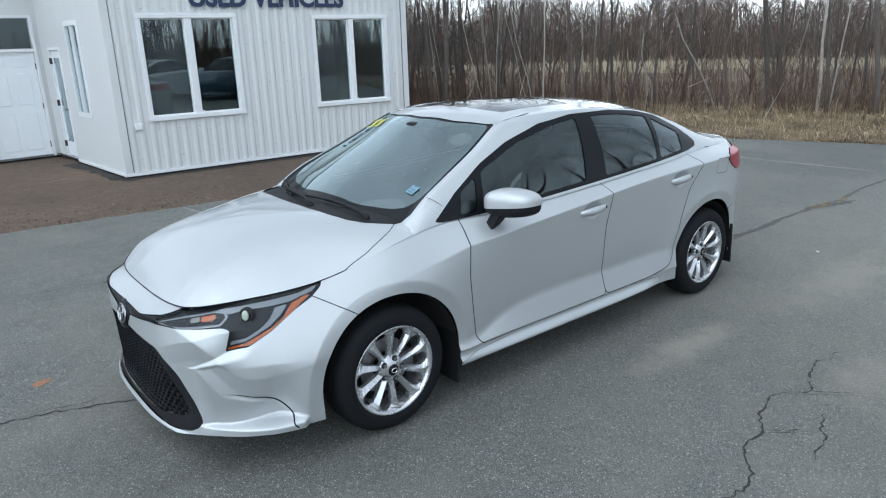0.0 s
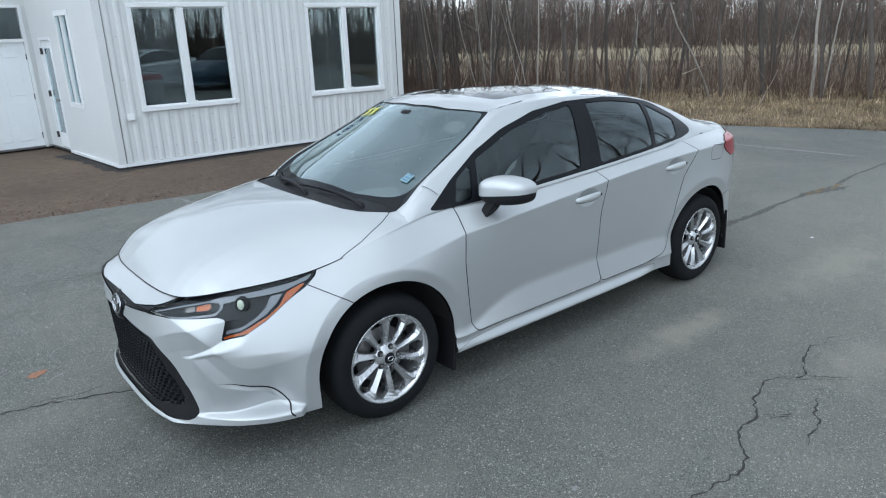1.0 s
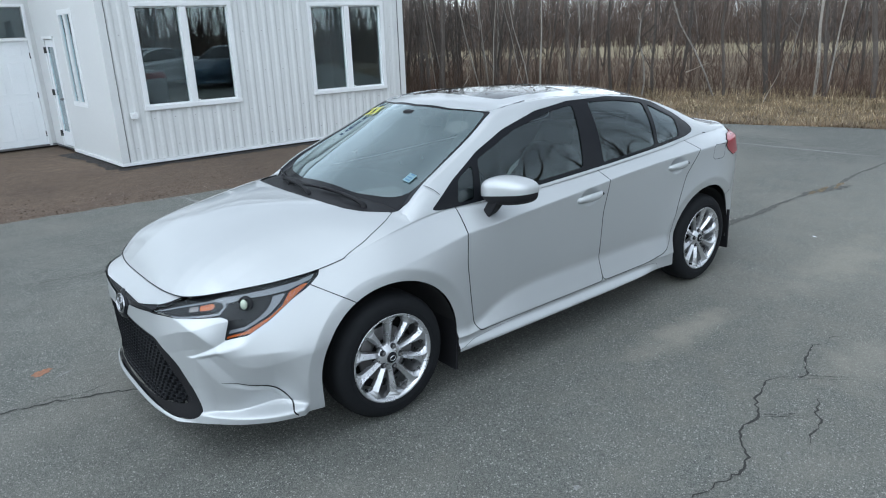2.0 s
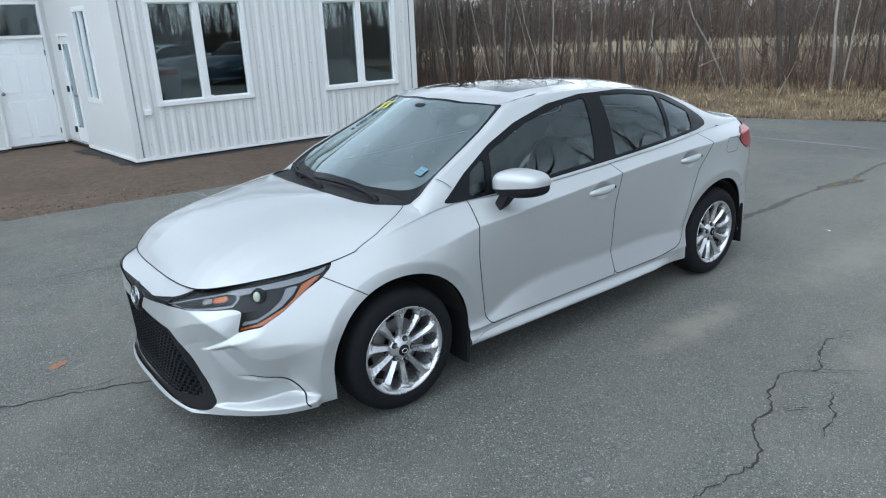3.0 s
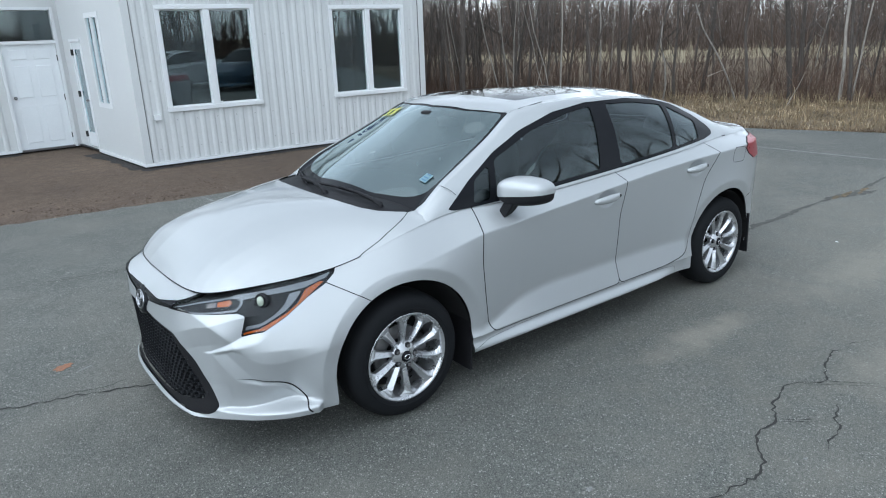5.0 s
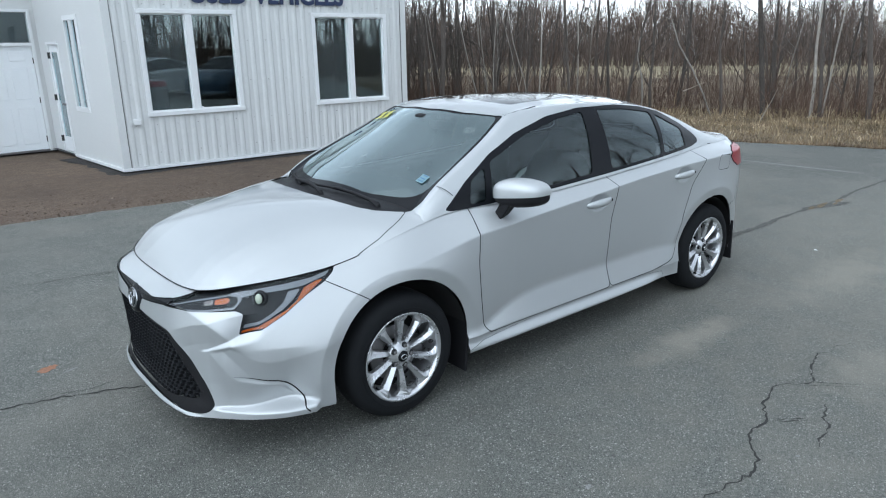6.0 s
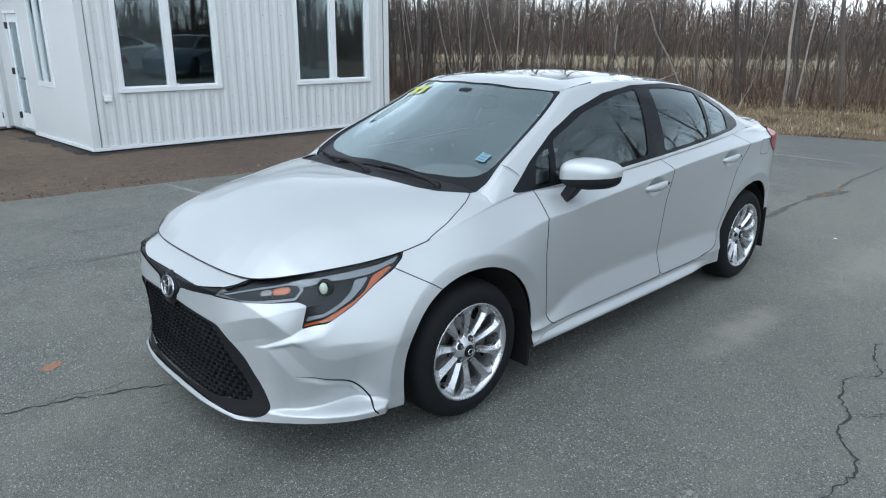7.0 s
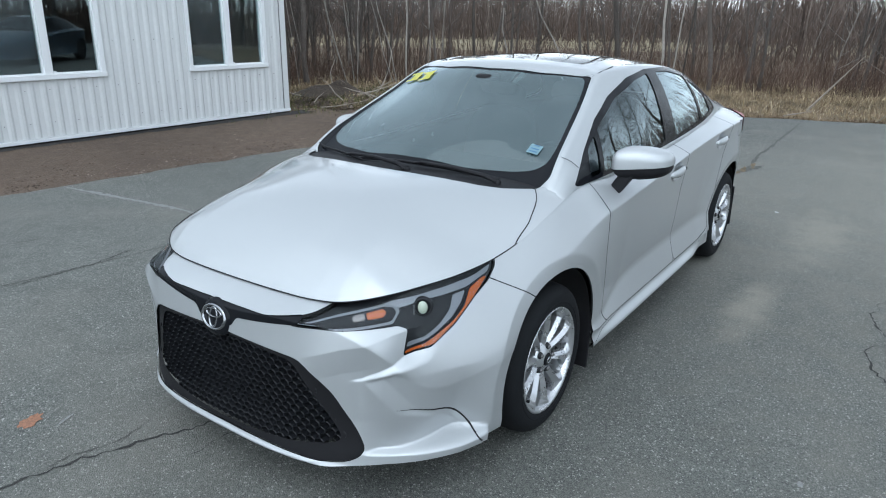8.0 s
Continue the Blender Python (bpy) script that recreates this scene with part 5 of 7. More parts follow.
def car_shell(car):
    """Every panel and pane of the left half and its right twin."""
    V, T = tub_skin(50)
    for cut in (arch, front_view(GRILLE, 0.03), front_view(STRIP, 0.015), corner_view(LAMP, 0.012)):
        V, _, T = split(V, T, cut(V))
    # a black sheet just under the skin, painting the shade of the panel gaps
    skin_part("gap_shade_shell", V, T, SHADE_BLACK, car, depth=0.009, both=True)
    V, T = tub_skin()
    V, _, T = split(V, T, arch(V))
    V, grille, T = split(V, T, front_view(GRILLE, 0.03)(V))
    V, strip, T = split(V, T, front_view(STRIP, 0.015)(V))
    V, lamp, T = carve(V, T, corner_view(LAMP, 0.012), 0.0012)
    V, tail, T = carve(V, T, side_view(TAIL, 0.01), 0.001)
    V, bump_f, T = carve(V, T, lambda W: poly_dist([(3, -1), (1.3, -1), (1.3, 0.5), (1.575, 0.688), (1.70, 0.764), (1.70, 2), (3, 2)], W[:, 0], W[:, 2]))
    V, door_f, T = carve(V, T, side_view(DOOR_F, 0.035), 0.0029)
    V, door_r, T = carve(V, T, side_view(DOOR_R, 0.04), 0.0029)
    V, skirt, T = carve(V, T, side_view([(1.0, 0.0), (1.0, 0.218), (0.85, 0.262), (0.5, 0.278), (-0.6, 0.285), (-0.80, 0.270), (-0.86, 0)], 0.01), 0.0008)
    V, bump_r, T = carve(V, T, lambda W: poly_dist([(-3, -1), (-1.4, -1), (-1.4, 0.5), (-1.70, 0.62), (-1.88, 0.80), (-1.88, 0.93), (-3, 0.93)], W[:, 0], W[:, 2]))
    V, quarter, fender = split(V, T, V[:, 0])
    flap_line = rounded([(-1.385, 0.985), (-1.555, 0.972), (-1.535, 0.875), (-1.365, 0.885)], 0.03)
    V, flap, rest_q = carve(V, quarter, lambda W: poly_dist(flap_line, W[:, 0], W[:, 2]), 0.0016)
    skin_part("fuel_flap", V, flap, PAINT, car, 1, "silver fuel filler flap")
    # the dark line along the edge of the corner's lower piece
    near = V[(V[:, 0] > 1.5) & (V[:, 2] < 0.5)]
    run = [(0.845, 0.400), (0.93, 0.393), (1.015, 0.374), (1.108, 0.355), (1.18, 0.313), (1.248, 0.25), (1.28, 0.222)]
    run = spline(np.arange(7), np.array(run), np.linspace(0, 6, 40))
    line = []
    for q, z in run:
        k = np.argsort((near[:, 5] - q) ** 2 + (near[:, 2] - z) ** 2)[:14]
        A = np.stack([near[k, 5], near[k, 2], np.ones(14)], 1)
        cx, cy = np.linalg.lstsq(A, near[k, :2], rcond=None)[0].T
        line.append((float(cx @ (q, z, 1)), float(cy @ (q, z, 1)), float(z)))
    for sd in (1, -1):
        bm = bmesh.new()
        tube(bm, [(x, y * sd, z) for x, y, z in line], [0.0006 + 0.0030 * min(1.0, k / 22) for k in range(40)], 6)
        part("bumper_seam", bm, SHADE_BLACK, car)
    skin_part("front_bumper", V, bump_f, PAINT, car, both=True)
    skin_part("rear_bumper", V, bump_r, PAINT, car, both=True)
    for sd in (1, -1):
        skin_part("fender", V, fender, PAINT, car, sd)
        skin_part("front_door", V, door_f, PAINT, car, sd)
        skin_part("rear_door", V, door_r, PAINT, car, sd)
        skin_part("side_skirt", V, skirt, PAINT, car, sd)
        skin_part("rear_quarter", V, rest_q if sd > 0 else quarter, PAINT, car, sd)
        skin_part("tail_lamp", V, tail, RED_LENS, car, sd, "red tail lamp", depth=-0.006)
        head_lamp(car, V, lamp, sd)
    # grille: a satin frame round a honeycomb, the dark strip above it
    V2, hole, frame_t = split(V, grille, front_view(OPENING, 0.02)(V))
    skin_part("grille_frame", V2, frame_t, BLACK, car, depth=0.010, both=True, label="satin black grille surround")
    # a black sheet in place of the shaded depth behind the mesh
    skin_part("grille_shade", V2, hole, SHADE_BLACK, car, depth=0.060, both=True)
    skin_part("nose_strip", V, strip, GLOSS_BLACK, car, depth=0.004, both=True, label="gloss black strip behind the badge")
    # bonnet and cowl
    V, T = hood_skin()
    cabin_V, cabin_T = cabin_skin()
    V, cabin_V = root(V, cabin_V, cabin_T), root(cabin_V, V, T)
    # a black sheet under the bonnet stands in for shade in its gaps
    skin_part("hood_underlay", V, T, BLACK, car, depth=0.008, both=True)
    V, hood, T = carve(V, T, plan_view(HOOD, 0.015))
    V, cowl, wing = split(V, T, plan_view([(1.5, -0.1), (1.45, 0.3), (1.40, 0.45), (1.30, 0.57), (1.215, 0.632), (1.146, 0.648), (1.10, 0.662), (0.9, 0.66), (0.9, -0.1)], 0.02)(V))
    V, _, wing = split(V, wing, 1.70 - V[:, 0])
    skin_part("hood", V, hood, PAINT, car, both=True)
    lip = EDG[ARC < float(np.interp(-1.512, -EDG[:, 0], ARC))]
    for sd in (1, -1):
        bm = bmesh.new()
        tube(bm, [(x + 0.001, y * sd, z + 0.0006) for x, y, z in lip[::3]], 0.0022, 6)
        part("hood_seam", bm, BLACK, car)
    skin_part("cowl", V, cowl, BLACK, car, depth=0.012, both=True, label="black plastic cowl under the windscreen")
    skin_part("fender_top", V, wing, PAINT, car, 1)
    skin_part("fender_top", V, wing, PAINT, car, -1)
    # cabin
    V, T = cabin_V, cabin_T
    fine_V, fine_T = cabin_skin(420, 200)
    V, _, T = carve(V, T, plan_view(SCREEN, 0.03), 0.001)
    V, rear_screen, T = carve(V, T, plan_view(REAR_SCREEN, 0.04), 0.001)
    V, sunroof, T = carve(V, T, plan_view(SUNROOF, 0.05), 0.0015)
    V, dlo, T = split(V, T, side_view(DLO, 0.012)(V))
    V, lining, _ = split(V, T, V[:, 0] - 0.92)
    skin_part("headliner", V, lining, CLOTH, car, depth=0.014, both=True)
    V, trunk, T = carve(V, T, plan_view([(-1.80, -0.1), (-1.78, 0.42), (-1.86, 0.55), (-3, 0.6), (-3, -0.1)], 0.03))
    V, roof, frame_t = carve(V, T, plan_view([(0.52, -0.1), (0.47, 0.28), (0.40, 0.47), (0.33, 0.522), (0.1, 0.512), (-0.6, 0.50), (-1.05, 0.475), (-1.12, -0.1)], 0.01), 0.001)
    W, screen, _ = split(fine_V, fine_T, plan_view(SCREEN, 0.03)(fine_V) + 0.001)
    W, clear_t, band = split(W, screen, plan_view(CLEAR_AREA, 0.05)(W))
    skin_part("windscreen", W, clear_t, SCREEN_GLASS, car, both=True, depth=0.003, label="laminated windscreen, reflecting the cloudy sky")
    skin_part("windscreen_band", W, band, GLOSS_BLACK, car, both=True, depth=0.003, label="black printed edge of the windscreen")
    skin_part("rear_window", V, rear_screen, DARK_GLASS, car, both=True, depth=0.003)
    skin_part("sunroof", V, sunroof, ROOF_GLASS, car, both=True, depth=0.002, label="dark glass sunroof")
    skin_part("trunk_lid", V, trunk, PAINT, car, both=True)
    skin_part("roof", V, roof, PAINT, car, both=True)
    for sd in (1, -1):
        skin_part("body_side_frame", V, frame_t, PAINT, car, sd)
    rest, W = dlo, V
    for nm, pts in PANES.items():
        W, _, rest = carve(W, rest, side_view(pts, 0.018), 0.0)
        X, pane, _ = split(fine_V, fine_T, np.where(fine_V[:, 1] > 0.3, side_view(pts, 0.018)(fine_V), 1.0))
        for sd in (1, -1):
            skin_part(nm, X, pane, GLASS if nm[0] == "f" else DARK_GLASS, car, sd, depth=0.006)
    for sd in (1, -1):
        skin_part("window_frame", W, rest, GLOSS_BLACK, car, sd, "black window surround and pillar", depth=0.0015)


def nose_x(y, z):
    """How far ahead the skin lies at a place of the front."""
    return float(NOSE_AT(abs(y), z))


def make_nose():
    V, _ = tub_skin()
    n = len(ARC)
    G = V.reshape(n, -1, 6)[:130]

    def at(y, z):
        xs, ys = np.empty(len(G)), np.empty(len(G))
        for i in range(0, len(G)):
            xs[i] = np.interp(z, G[i, :, 2], G[i, :, 0])
            ys[i] = np.interp(z, G[i, :, 2], G[i, :, 1])
        return np.interp(y, ys, xs)
    return at


NOSE_AT = make_nose()


def honeycomb(car):
    """The grille's mesh: hexagonal cells with walls, set back in its opening."""
    verts, faces = [], []
    pitch = 0.036
    ymax = 0.56
    cols = int(ymax / pitch) + 1
    zs = np.arange(0.21, 0.60, pitch * 0.62)
    yy, zz = [], []
    for r, z in enumerate(zs):
        for c in range(-cols, cols + 1):
            yy.append((c + 0.5 * (r % 2)) * pitch)
            zz.append(z)
    yy, zz = np.array(yy), np.array(zz)
    keep = poly_dist(rounded(OPENING, 0.02), np.abs(yy), zz) < 0.006
    table = {}

    def depth_at(y, z):
        k = (round(abs(y), 2), round(z, 2))
        if k not in table:
            table[k] = nose_x(k[0], k[1])
        return table[k]

    for y, z in zip(yy[keep], zz[keep]):
        base = len(verts)
        x = depth_at(y, z) - 0.018
        for ring, (s, dx) in enumerate(((1.0, 0.0), (0.885, 0.002), (0.84, -0.024))):
            for k in range(6):
                a = math.radians(60 * k + 30)
                verts.append((x + dx, y + math.cos(a) * pitch * 0.57 * s, z + math.sin(a) * pitch * 0.415 * s))
        for ring in range(2):
            for k in range(6):
                a, b = base + ring * 6 + k, base + ring * 6 + (k + 1) % 6
                faces.append((a, b, b + 6, a + 6))
    ob = solid("grille_mesh", verts, faces, GRILLE_PLASTIC, car, "black honeycomb grille mesh")
    return ob


def head_lamp(car, V, lamp, sd):
    """One headlamp: dark bowl, clear cover, light pipe, amber side strip, projector, signal."""
    bowl = skin_part("headlamp", V, lamp, LAMP_DARK, car, sd, "headlamp with amber side reflector", depth=0.020)
    skin_part("lens_cover", V, lamp, CLEAR, bowl, sd, depth=0.001)
    amber = [(0.896, 0.590), (1.035, 0.609), (1.14, 0.655), (1.26, 0.724), (1.341, 0.773), (1.310, 0.772), (1.238, 0.750), (1.206, 0.703), (1.147, 0.668), (1.058, 0.636), (0.992, 0.613), (0.900, 0.600)]
    pipe = [(0.914, 0.624), (0.994, 0.633), (1.077, 0.666), (1.128, 0.700), (1.150, 0.742), (1.219, 0.749), (1.188, 0.713), (1.134, 0.675), (1.055, 0.643), (0.990, 0.621), (0.908, 0.608)]
    top = [(0.80, 0.746), (0.90, 0.755), (0.971, 0.760), (1.115, 0.771), (1.271, 0.785), (1.372, 0.806), (1.352, 0.786), (1.226, 0.757), (1.164, 0.752), (1.113, 0.748), (0.985, 0.742), (0.878, 0.730)]
    finger = [(0.39, 0.699), (0.632, 0.728), (0.80, 0.746), (0.862, 0.742), (0.884, 0.722), (0.850, 0.692), (0.645, 0.689), (0.387, 0.686)]
    signal = [(0.655, 0.718), (0.712, 0.724), (0.718, 0.708), (0.662, 0.705)]
    glow = [(0.722, 0.724), (0.800, 0.732), (0.818, 0.722), (0.800, 0.711), (0.728, 0.709)]
    inner = [(0.400, 0.6965), (0.634, 0.7225), (0.800, 0.7390), (0.852, 0.7350), (0.868, 0.7200), (0.842, 0.6990), (0.645, 0.6945), (0.397, 0.6895)]
    for nm, pts, mat, dp in (("amber_reflector", amber, AMBER, 0.004), ("light_pipe", pipe, PIPE, 0.009), ("upper_light_pipe", top, PIPE, 0.008),
                             ("inner_bezel", finger, PIPE, 0.014), ("inner_glass", inner, LAMP_DARK, 0.012), ("turn_signal", signal, SIGNAL, 0.007), ("signal_lens", glow, AMBER, 0.007)):
        W, a, _ = split(V, lamp, corner_view(pts, 0.006)(V))
        if len(a):
            skin_part(nm, W, a, mat, bowl, sd, depth=dp)
    # projector: a pale glass ball in a dark ring, with a bright bracket beside it
    c = Vector((1.975, 0.664 * sd, 0.722))
    turn = Vector((0.80, 0.55 * sd, 0.10)).to_track_quat("Z", "Y").to_matrix().to_4x4()
    bm = bmesh.new()
    bmesh.ops.create_uvsphere(bm, u_segments=24, v_segments=14, radius=0.019, matrix=Matrix.Translation(c) @ turn @ Matrix.Diagonal((0.9, 1.2, 0.5, 1)))
    part("projector_lens", bm, PROJECTOR, bowl, smooth=True)
    lathe("projector_ring", [(0.022, -0.02), (0.024, -0.006), (0.028, -0.002), (0.032, -0.006), (0.034, -0.02)], LAMP_DARK, bowl, Matrix.Translation(c) @ turn, 28)
    bm = bmesh.new()
    m = Matrix.Translation(c) @ turn
    box(bm, (-0.046 * sd - 0.020, -0.034, -0.010), (-0.046 * sd + 0.020, -0.024, -0.002), m, 0.003)
    box(bm, (-0.029 * sd - 0.004, -0.026, -0.010), (-0.029 * sd + 0.004, 0.008, -0.002), m, 0.003)
    box(bm, (-0.058 * sd - 0.016, -0.004, -0.012), (-0.058 * sd + 0.010, 0.008, -0.004), m, 0.003)
    part("lamp_bracket", bm, BADGE_CHROME, bowl)


def lathe(name, profile, mat, parent, m, seg=48, label="", smooth=True, closed=False):
    """A turned shape: profile rows of radius and height about the local z axis."""
    verts, faces = [], []
    n = len(profile)
    for i in range(seg):
        a = 2 * math.pi * i / seg
        for r, h in profile:
            verts.append(m @ Vector((r * math.cos(a), r * math.sin(a), h)))
    for i in range(seg):
        for j in range(n - 1 + (1 if closed else 0)):
            a, b = i * n + j, ((i + 1) % seg) * n + j
            j2 = (j + 1) % n
            faces.append((a, b, ((i + 1) % seg) * n + j2, i * n + j2))
    ob = solid(name, verts, faces, mat, parent, label, smooth)
    return ob


def wheel(car, ax, sd, turn):
    """Tyre, ten-spoke alloy rim, hub cap, nuts, disc and caliper; local z points out of the car's side."""
    m = Matrix.Translation((ax, 0.845 * sd, 0.316)) @ pose(0, 0, 0, -90 * sd, 0, 0)
    hub = new("wheel")
    hub.parent = car
    tyre = [(0.212, -0.012), (0.218, 0.0), (0.235, 0.006), (0.262, 0.008), (0.285, 0.002), (0.300, -0.010), (0.309, -0.026), (0.3135, -0.045), (0.316, -0.10), (0.3135, -0.155), (0.305, -0.18), (0.285, -0.20), (0.22, -0.195)]
    t = lathe("tyre", tyre, RUBBER, hub, m, 72, "black rubber tyre")
    grooves = []
    for h in (-0.07, -0.10, -0.13):
        grooves.append(lathe("tread_groove", [(0.3166, h - 0.004), (0.3150, h), (0.3166, h + 0.004)], SHADE_BLACK, t, m, 48))
    lathe("sidewall_ridge", [(0.2445, 0.0066), (0.2455, 0.0088), (0.2475, 0.0088), (0.2485, 0.0072)], RUBBER, t, m, 60)
    rim = lathe("rim", [(0.219, -0.004), (0.2245, 0.003), (0.222, 0.006), (0.216, 0.003), (0.209, -0.004), (0.205, -0.02), (0.2, -0.06), (0.19, -0.15), (0.2, -0.18)], ALLOY, hub, m, 72, "machined silver alloy rim")
    # an added black disc stands in for the shade behind the spokes
    lathe("rim_shade", [(0.0, -0.125), (0.19, -0.125)], SHADE_BLACK, rim, m, 32)
    disc = lathe("brake_disc", [(0.07, -0.085), (0.137, -0.085), (0.14, -0.088), (0.14, -0.10), (0.07, -0.10)], STEEL, hub, m, 48)
    bm = bmesh.new()
    box(bm, (-0.155, -0.05, -0.115), (-0.085, 0.05, -0.06), m, 0.012)
    part("brake_caliper", bm, STEEL, hub)
    hub_part = lathe("hub", [(0.0, -0.012), (0.034, -0.012), (0.040, -0.016), (0.062, -0.026), (0.072, -0.035), (0.068, -0.06), (0.0, -0.06)], ALLOY, hub, m, 40)
    for k in range(10):
        a0 = turn + k * math.pi / 5
        rows = []
        for r, w, zc in ((0.050, 0.0135, -0.030), (0.080, 0.0135, -0.024), (0.115, 0.0155, -0.016), (0.150, 0.0180, -0.010), (0.180, 0.0230, -0.007), (0.197, 0.0400, -0.006), (0.214, 0.0660, -0.005)):
            sweep = 0.02 * (r - 0.05) / 0.16
            ring = []
            for off, dz in ((-1.0, -0.034), (-0.94, -0.012), (0.30, 0.004), (0.42, 0.003), (1.0, -0.014), (1.0, -0.034)):
                a = a0 + sweep + off * w / r
                ring.append(m @ Vector((r * math.cos(a), r * math.sin(a), zc + dz)))
            rows.append(ring)
        verts = [v for r in rows for v in r]
        faces = []
        for i in range(len(rows) - 1):
            for j in range(6):
                faces.append((i * 6 + j, i * 6 + (j + 1) % 6, i * 6 + 6 + (j + 1) % 6, i * 6 + 6 + j))
        solid("spoke", verts, faces, ALLOY, hub)
    lathe("hub_cap", [(0.0, -0.003), (0.018, -0.003), (0.024, -0.005), (0.028, -0.010), (0.029, -0.014)], GLOSS_BLACK, hub, m, 32, "dark hub cap with a metal badge")
    lathe("hub_badge", [(0.013, -0.0015), (0.0145, 0.0), (0.0165, 0.0), (0.018, -0.002)], CHROME, hub, m @ Matrix.Diagonal((1, 0.75, 1, 1)), 24)
    for k in range(5):
        a = turn + math.pi / 10 + k * 2 * math.pi / 5
        c = m @ Matrix.Translation((0.053 * math.cos(a), 0.053 * math.sin(a), 0))
        lathe("lug_nut", [(0.0, -0.008), (0.007, -0.008), (0.0095, -0.012), (0.0100, -0.03)], STEEL, hub, c, 6, smooth=False)
        lathe("nut_well", [(0.0105, -0.014), (0.0145, -0.0195), (0.0165, -0.026)], LAMP_DARK, hub, c, 18)
    bm = bmesh.new()
    a = turn + 0.35
    bmesh.ops.create_cone(bm, segments=12, radius1=0.006, radius2=0.005, depth=0.02, cap_ends=True, matrix=m @ Matrix.Translation((0.196 * math.cos(a), 0.196 * math.sin(a), -0.012)))
    part("valve_stem", bm, RUBBER, hub)
    return hub


def tube(bm, pts, radii, seg=8):
    """A tapered bent tube along points, added to bm."""
    rings = []
    for i, p in enumerate(pts):
        p = Vector(p)
        d = (Vector(pts[min(i + 1, len(pts) - 1)]) - Vector(pts[max(i - 1, 0)])).normalized()
        q = d.to_track_quat("Z", "Y").to_matrix()
        r = radii[i] if isinstance(radii, (list, tuple)) else radii
        rings.append([bm.verts.new(p + q @ Vector((r * math.cos(2 * math.pi * k / seg), r * math.sin(2 * math.pi * k / seg), 0))) for k in range(seg)])
    for a, b in zip(rings, rings[1:]):
        for k in range(seg):
            bm.faces.new((a[k], a[(k + 1) % seg], b[(k + 1) % seg], b[k]))
    bm.faces.new(rings[0][::-1])
    bm.faces.new(rings[-1])


def door_mirror(car, sd):
    """A painted cap over a black lower shell on a short foot, with its glass."""
    def half(keep_top):
        bm = bmesh.new()
        rounded_blob(bm, (0, 0, 0), (0.090, 0.119, 0.075), 0.60, None, 44, 30)
        for v in bm.verts:
            if v.co.x < -0.03:
                v.co.x = -0.03 - (v.co.x + 0.03) * -0.25
            v.co.z *= 1.0 - 0.20 * max(0.0, v.co.y / 0.125) - 0.10 * max(0.0, v.co.x / 0.09)
            v.co.x -= 0.055 * (v.co.y / 0.125)
        cut = -0.014
        r = bmesh.ops.bisect_plane(bm, geom=bm.verts[:] + bm.edges[:] + bm.faces[:], plane_co=(0, 0, cut), plane_no=(0, -0.10, 1), clear_inner=keep_top, clear_outer=not keep_top)
        if not keep_top:
            for v in bm.verts:
                v.co.x *= 0.96
                v.co.y *= 0.97
        bmesh.ops.transform(bm, matrix=Matrix.Translation((0.606, 0.896, 1.016)), verts=bm.verts)
        if sd < 0:
            bmesh.ops.scale(bm, vec=(1, -1, 1), verts=bm.verts)
            bmesh.ops.reverse_faces(bm, faces=bm.faces)
            bmesh.ops.transform(bm, matrix=fold, verts=bm.verts)
        return bm
    # the right-hand mirror is folded back along the door
    pivot = Matrix.Translation((0.66, -0.85, 0))
    fold = pivot @ Matrix.Rotation(radians(-84), 4, "Z") @ pivot.inverted()
    cap = part("mirror_cap", half(True), PAINT, car, "silver door mirror cap" if sd > 0 else "silver door mirror cap, folded back", True)
    shell = part("mirror_shell", half(False), BLACK, cap, "black lower mirror housing", True)
    bm = bmesh.new()
    box(bm, (-0.036, -0.034, 0.0), (0.036, 0.034, 0.100), None, 0.012)
    for v in bm.verts:
        t = v.co.z / 0.1
        v.co = Vector((0.676 - 0.030 * t + v.co.x * (0.85 + 0.25 * t), (0.800 + 0.058 * t + v.co.y) * sd, 0.888 + v.co.z - 0.25 * v.co.x * (1 - t)))
    if sd < 0:
        bmesh.ops.reverse_faces(bm, faces=bm.faces)
    part("mirror_foot", bm, BLACK, cap)
    bm = bmesh.new()
    rounded_blob(bm, (0.560, 0.905 * sd, 1.004), (0.004, 0.095, 0.045), 0.6)
    if sd < 0:
        bmesh.ops.transform(bm, matrix=fold, verts=bm.verts)
    part("mirror_glass", bm, CHROME, cap, "", True)
    return cap


def skin_y(x, z):
    """How far out the side of the body lies."""
    i = int(np.argmin(np.where(OUT[:, 1] > 0.5, np.abs(OUT[:, 0] - x), 9)))
    col = TUB[i]
    return float(np.interp(z, col[:, 2], col[:, 1]))


TUB = tub_skin()[0].reshape(len(ARC), -1, 6)


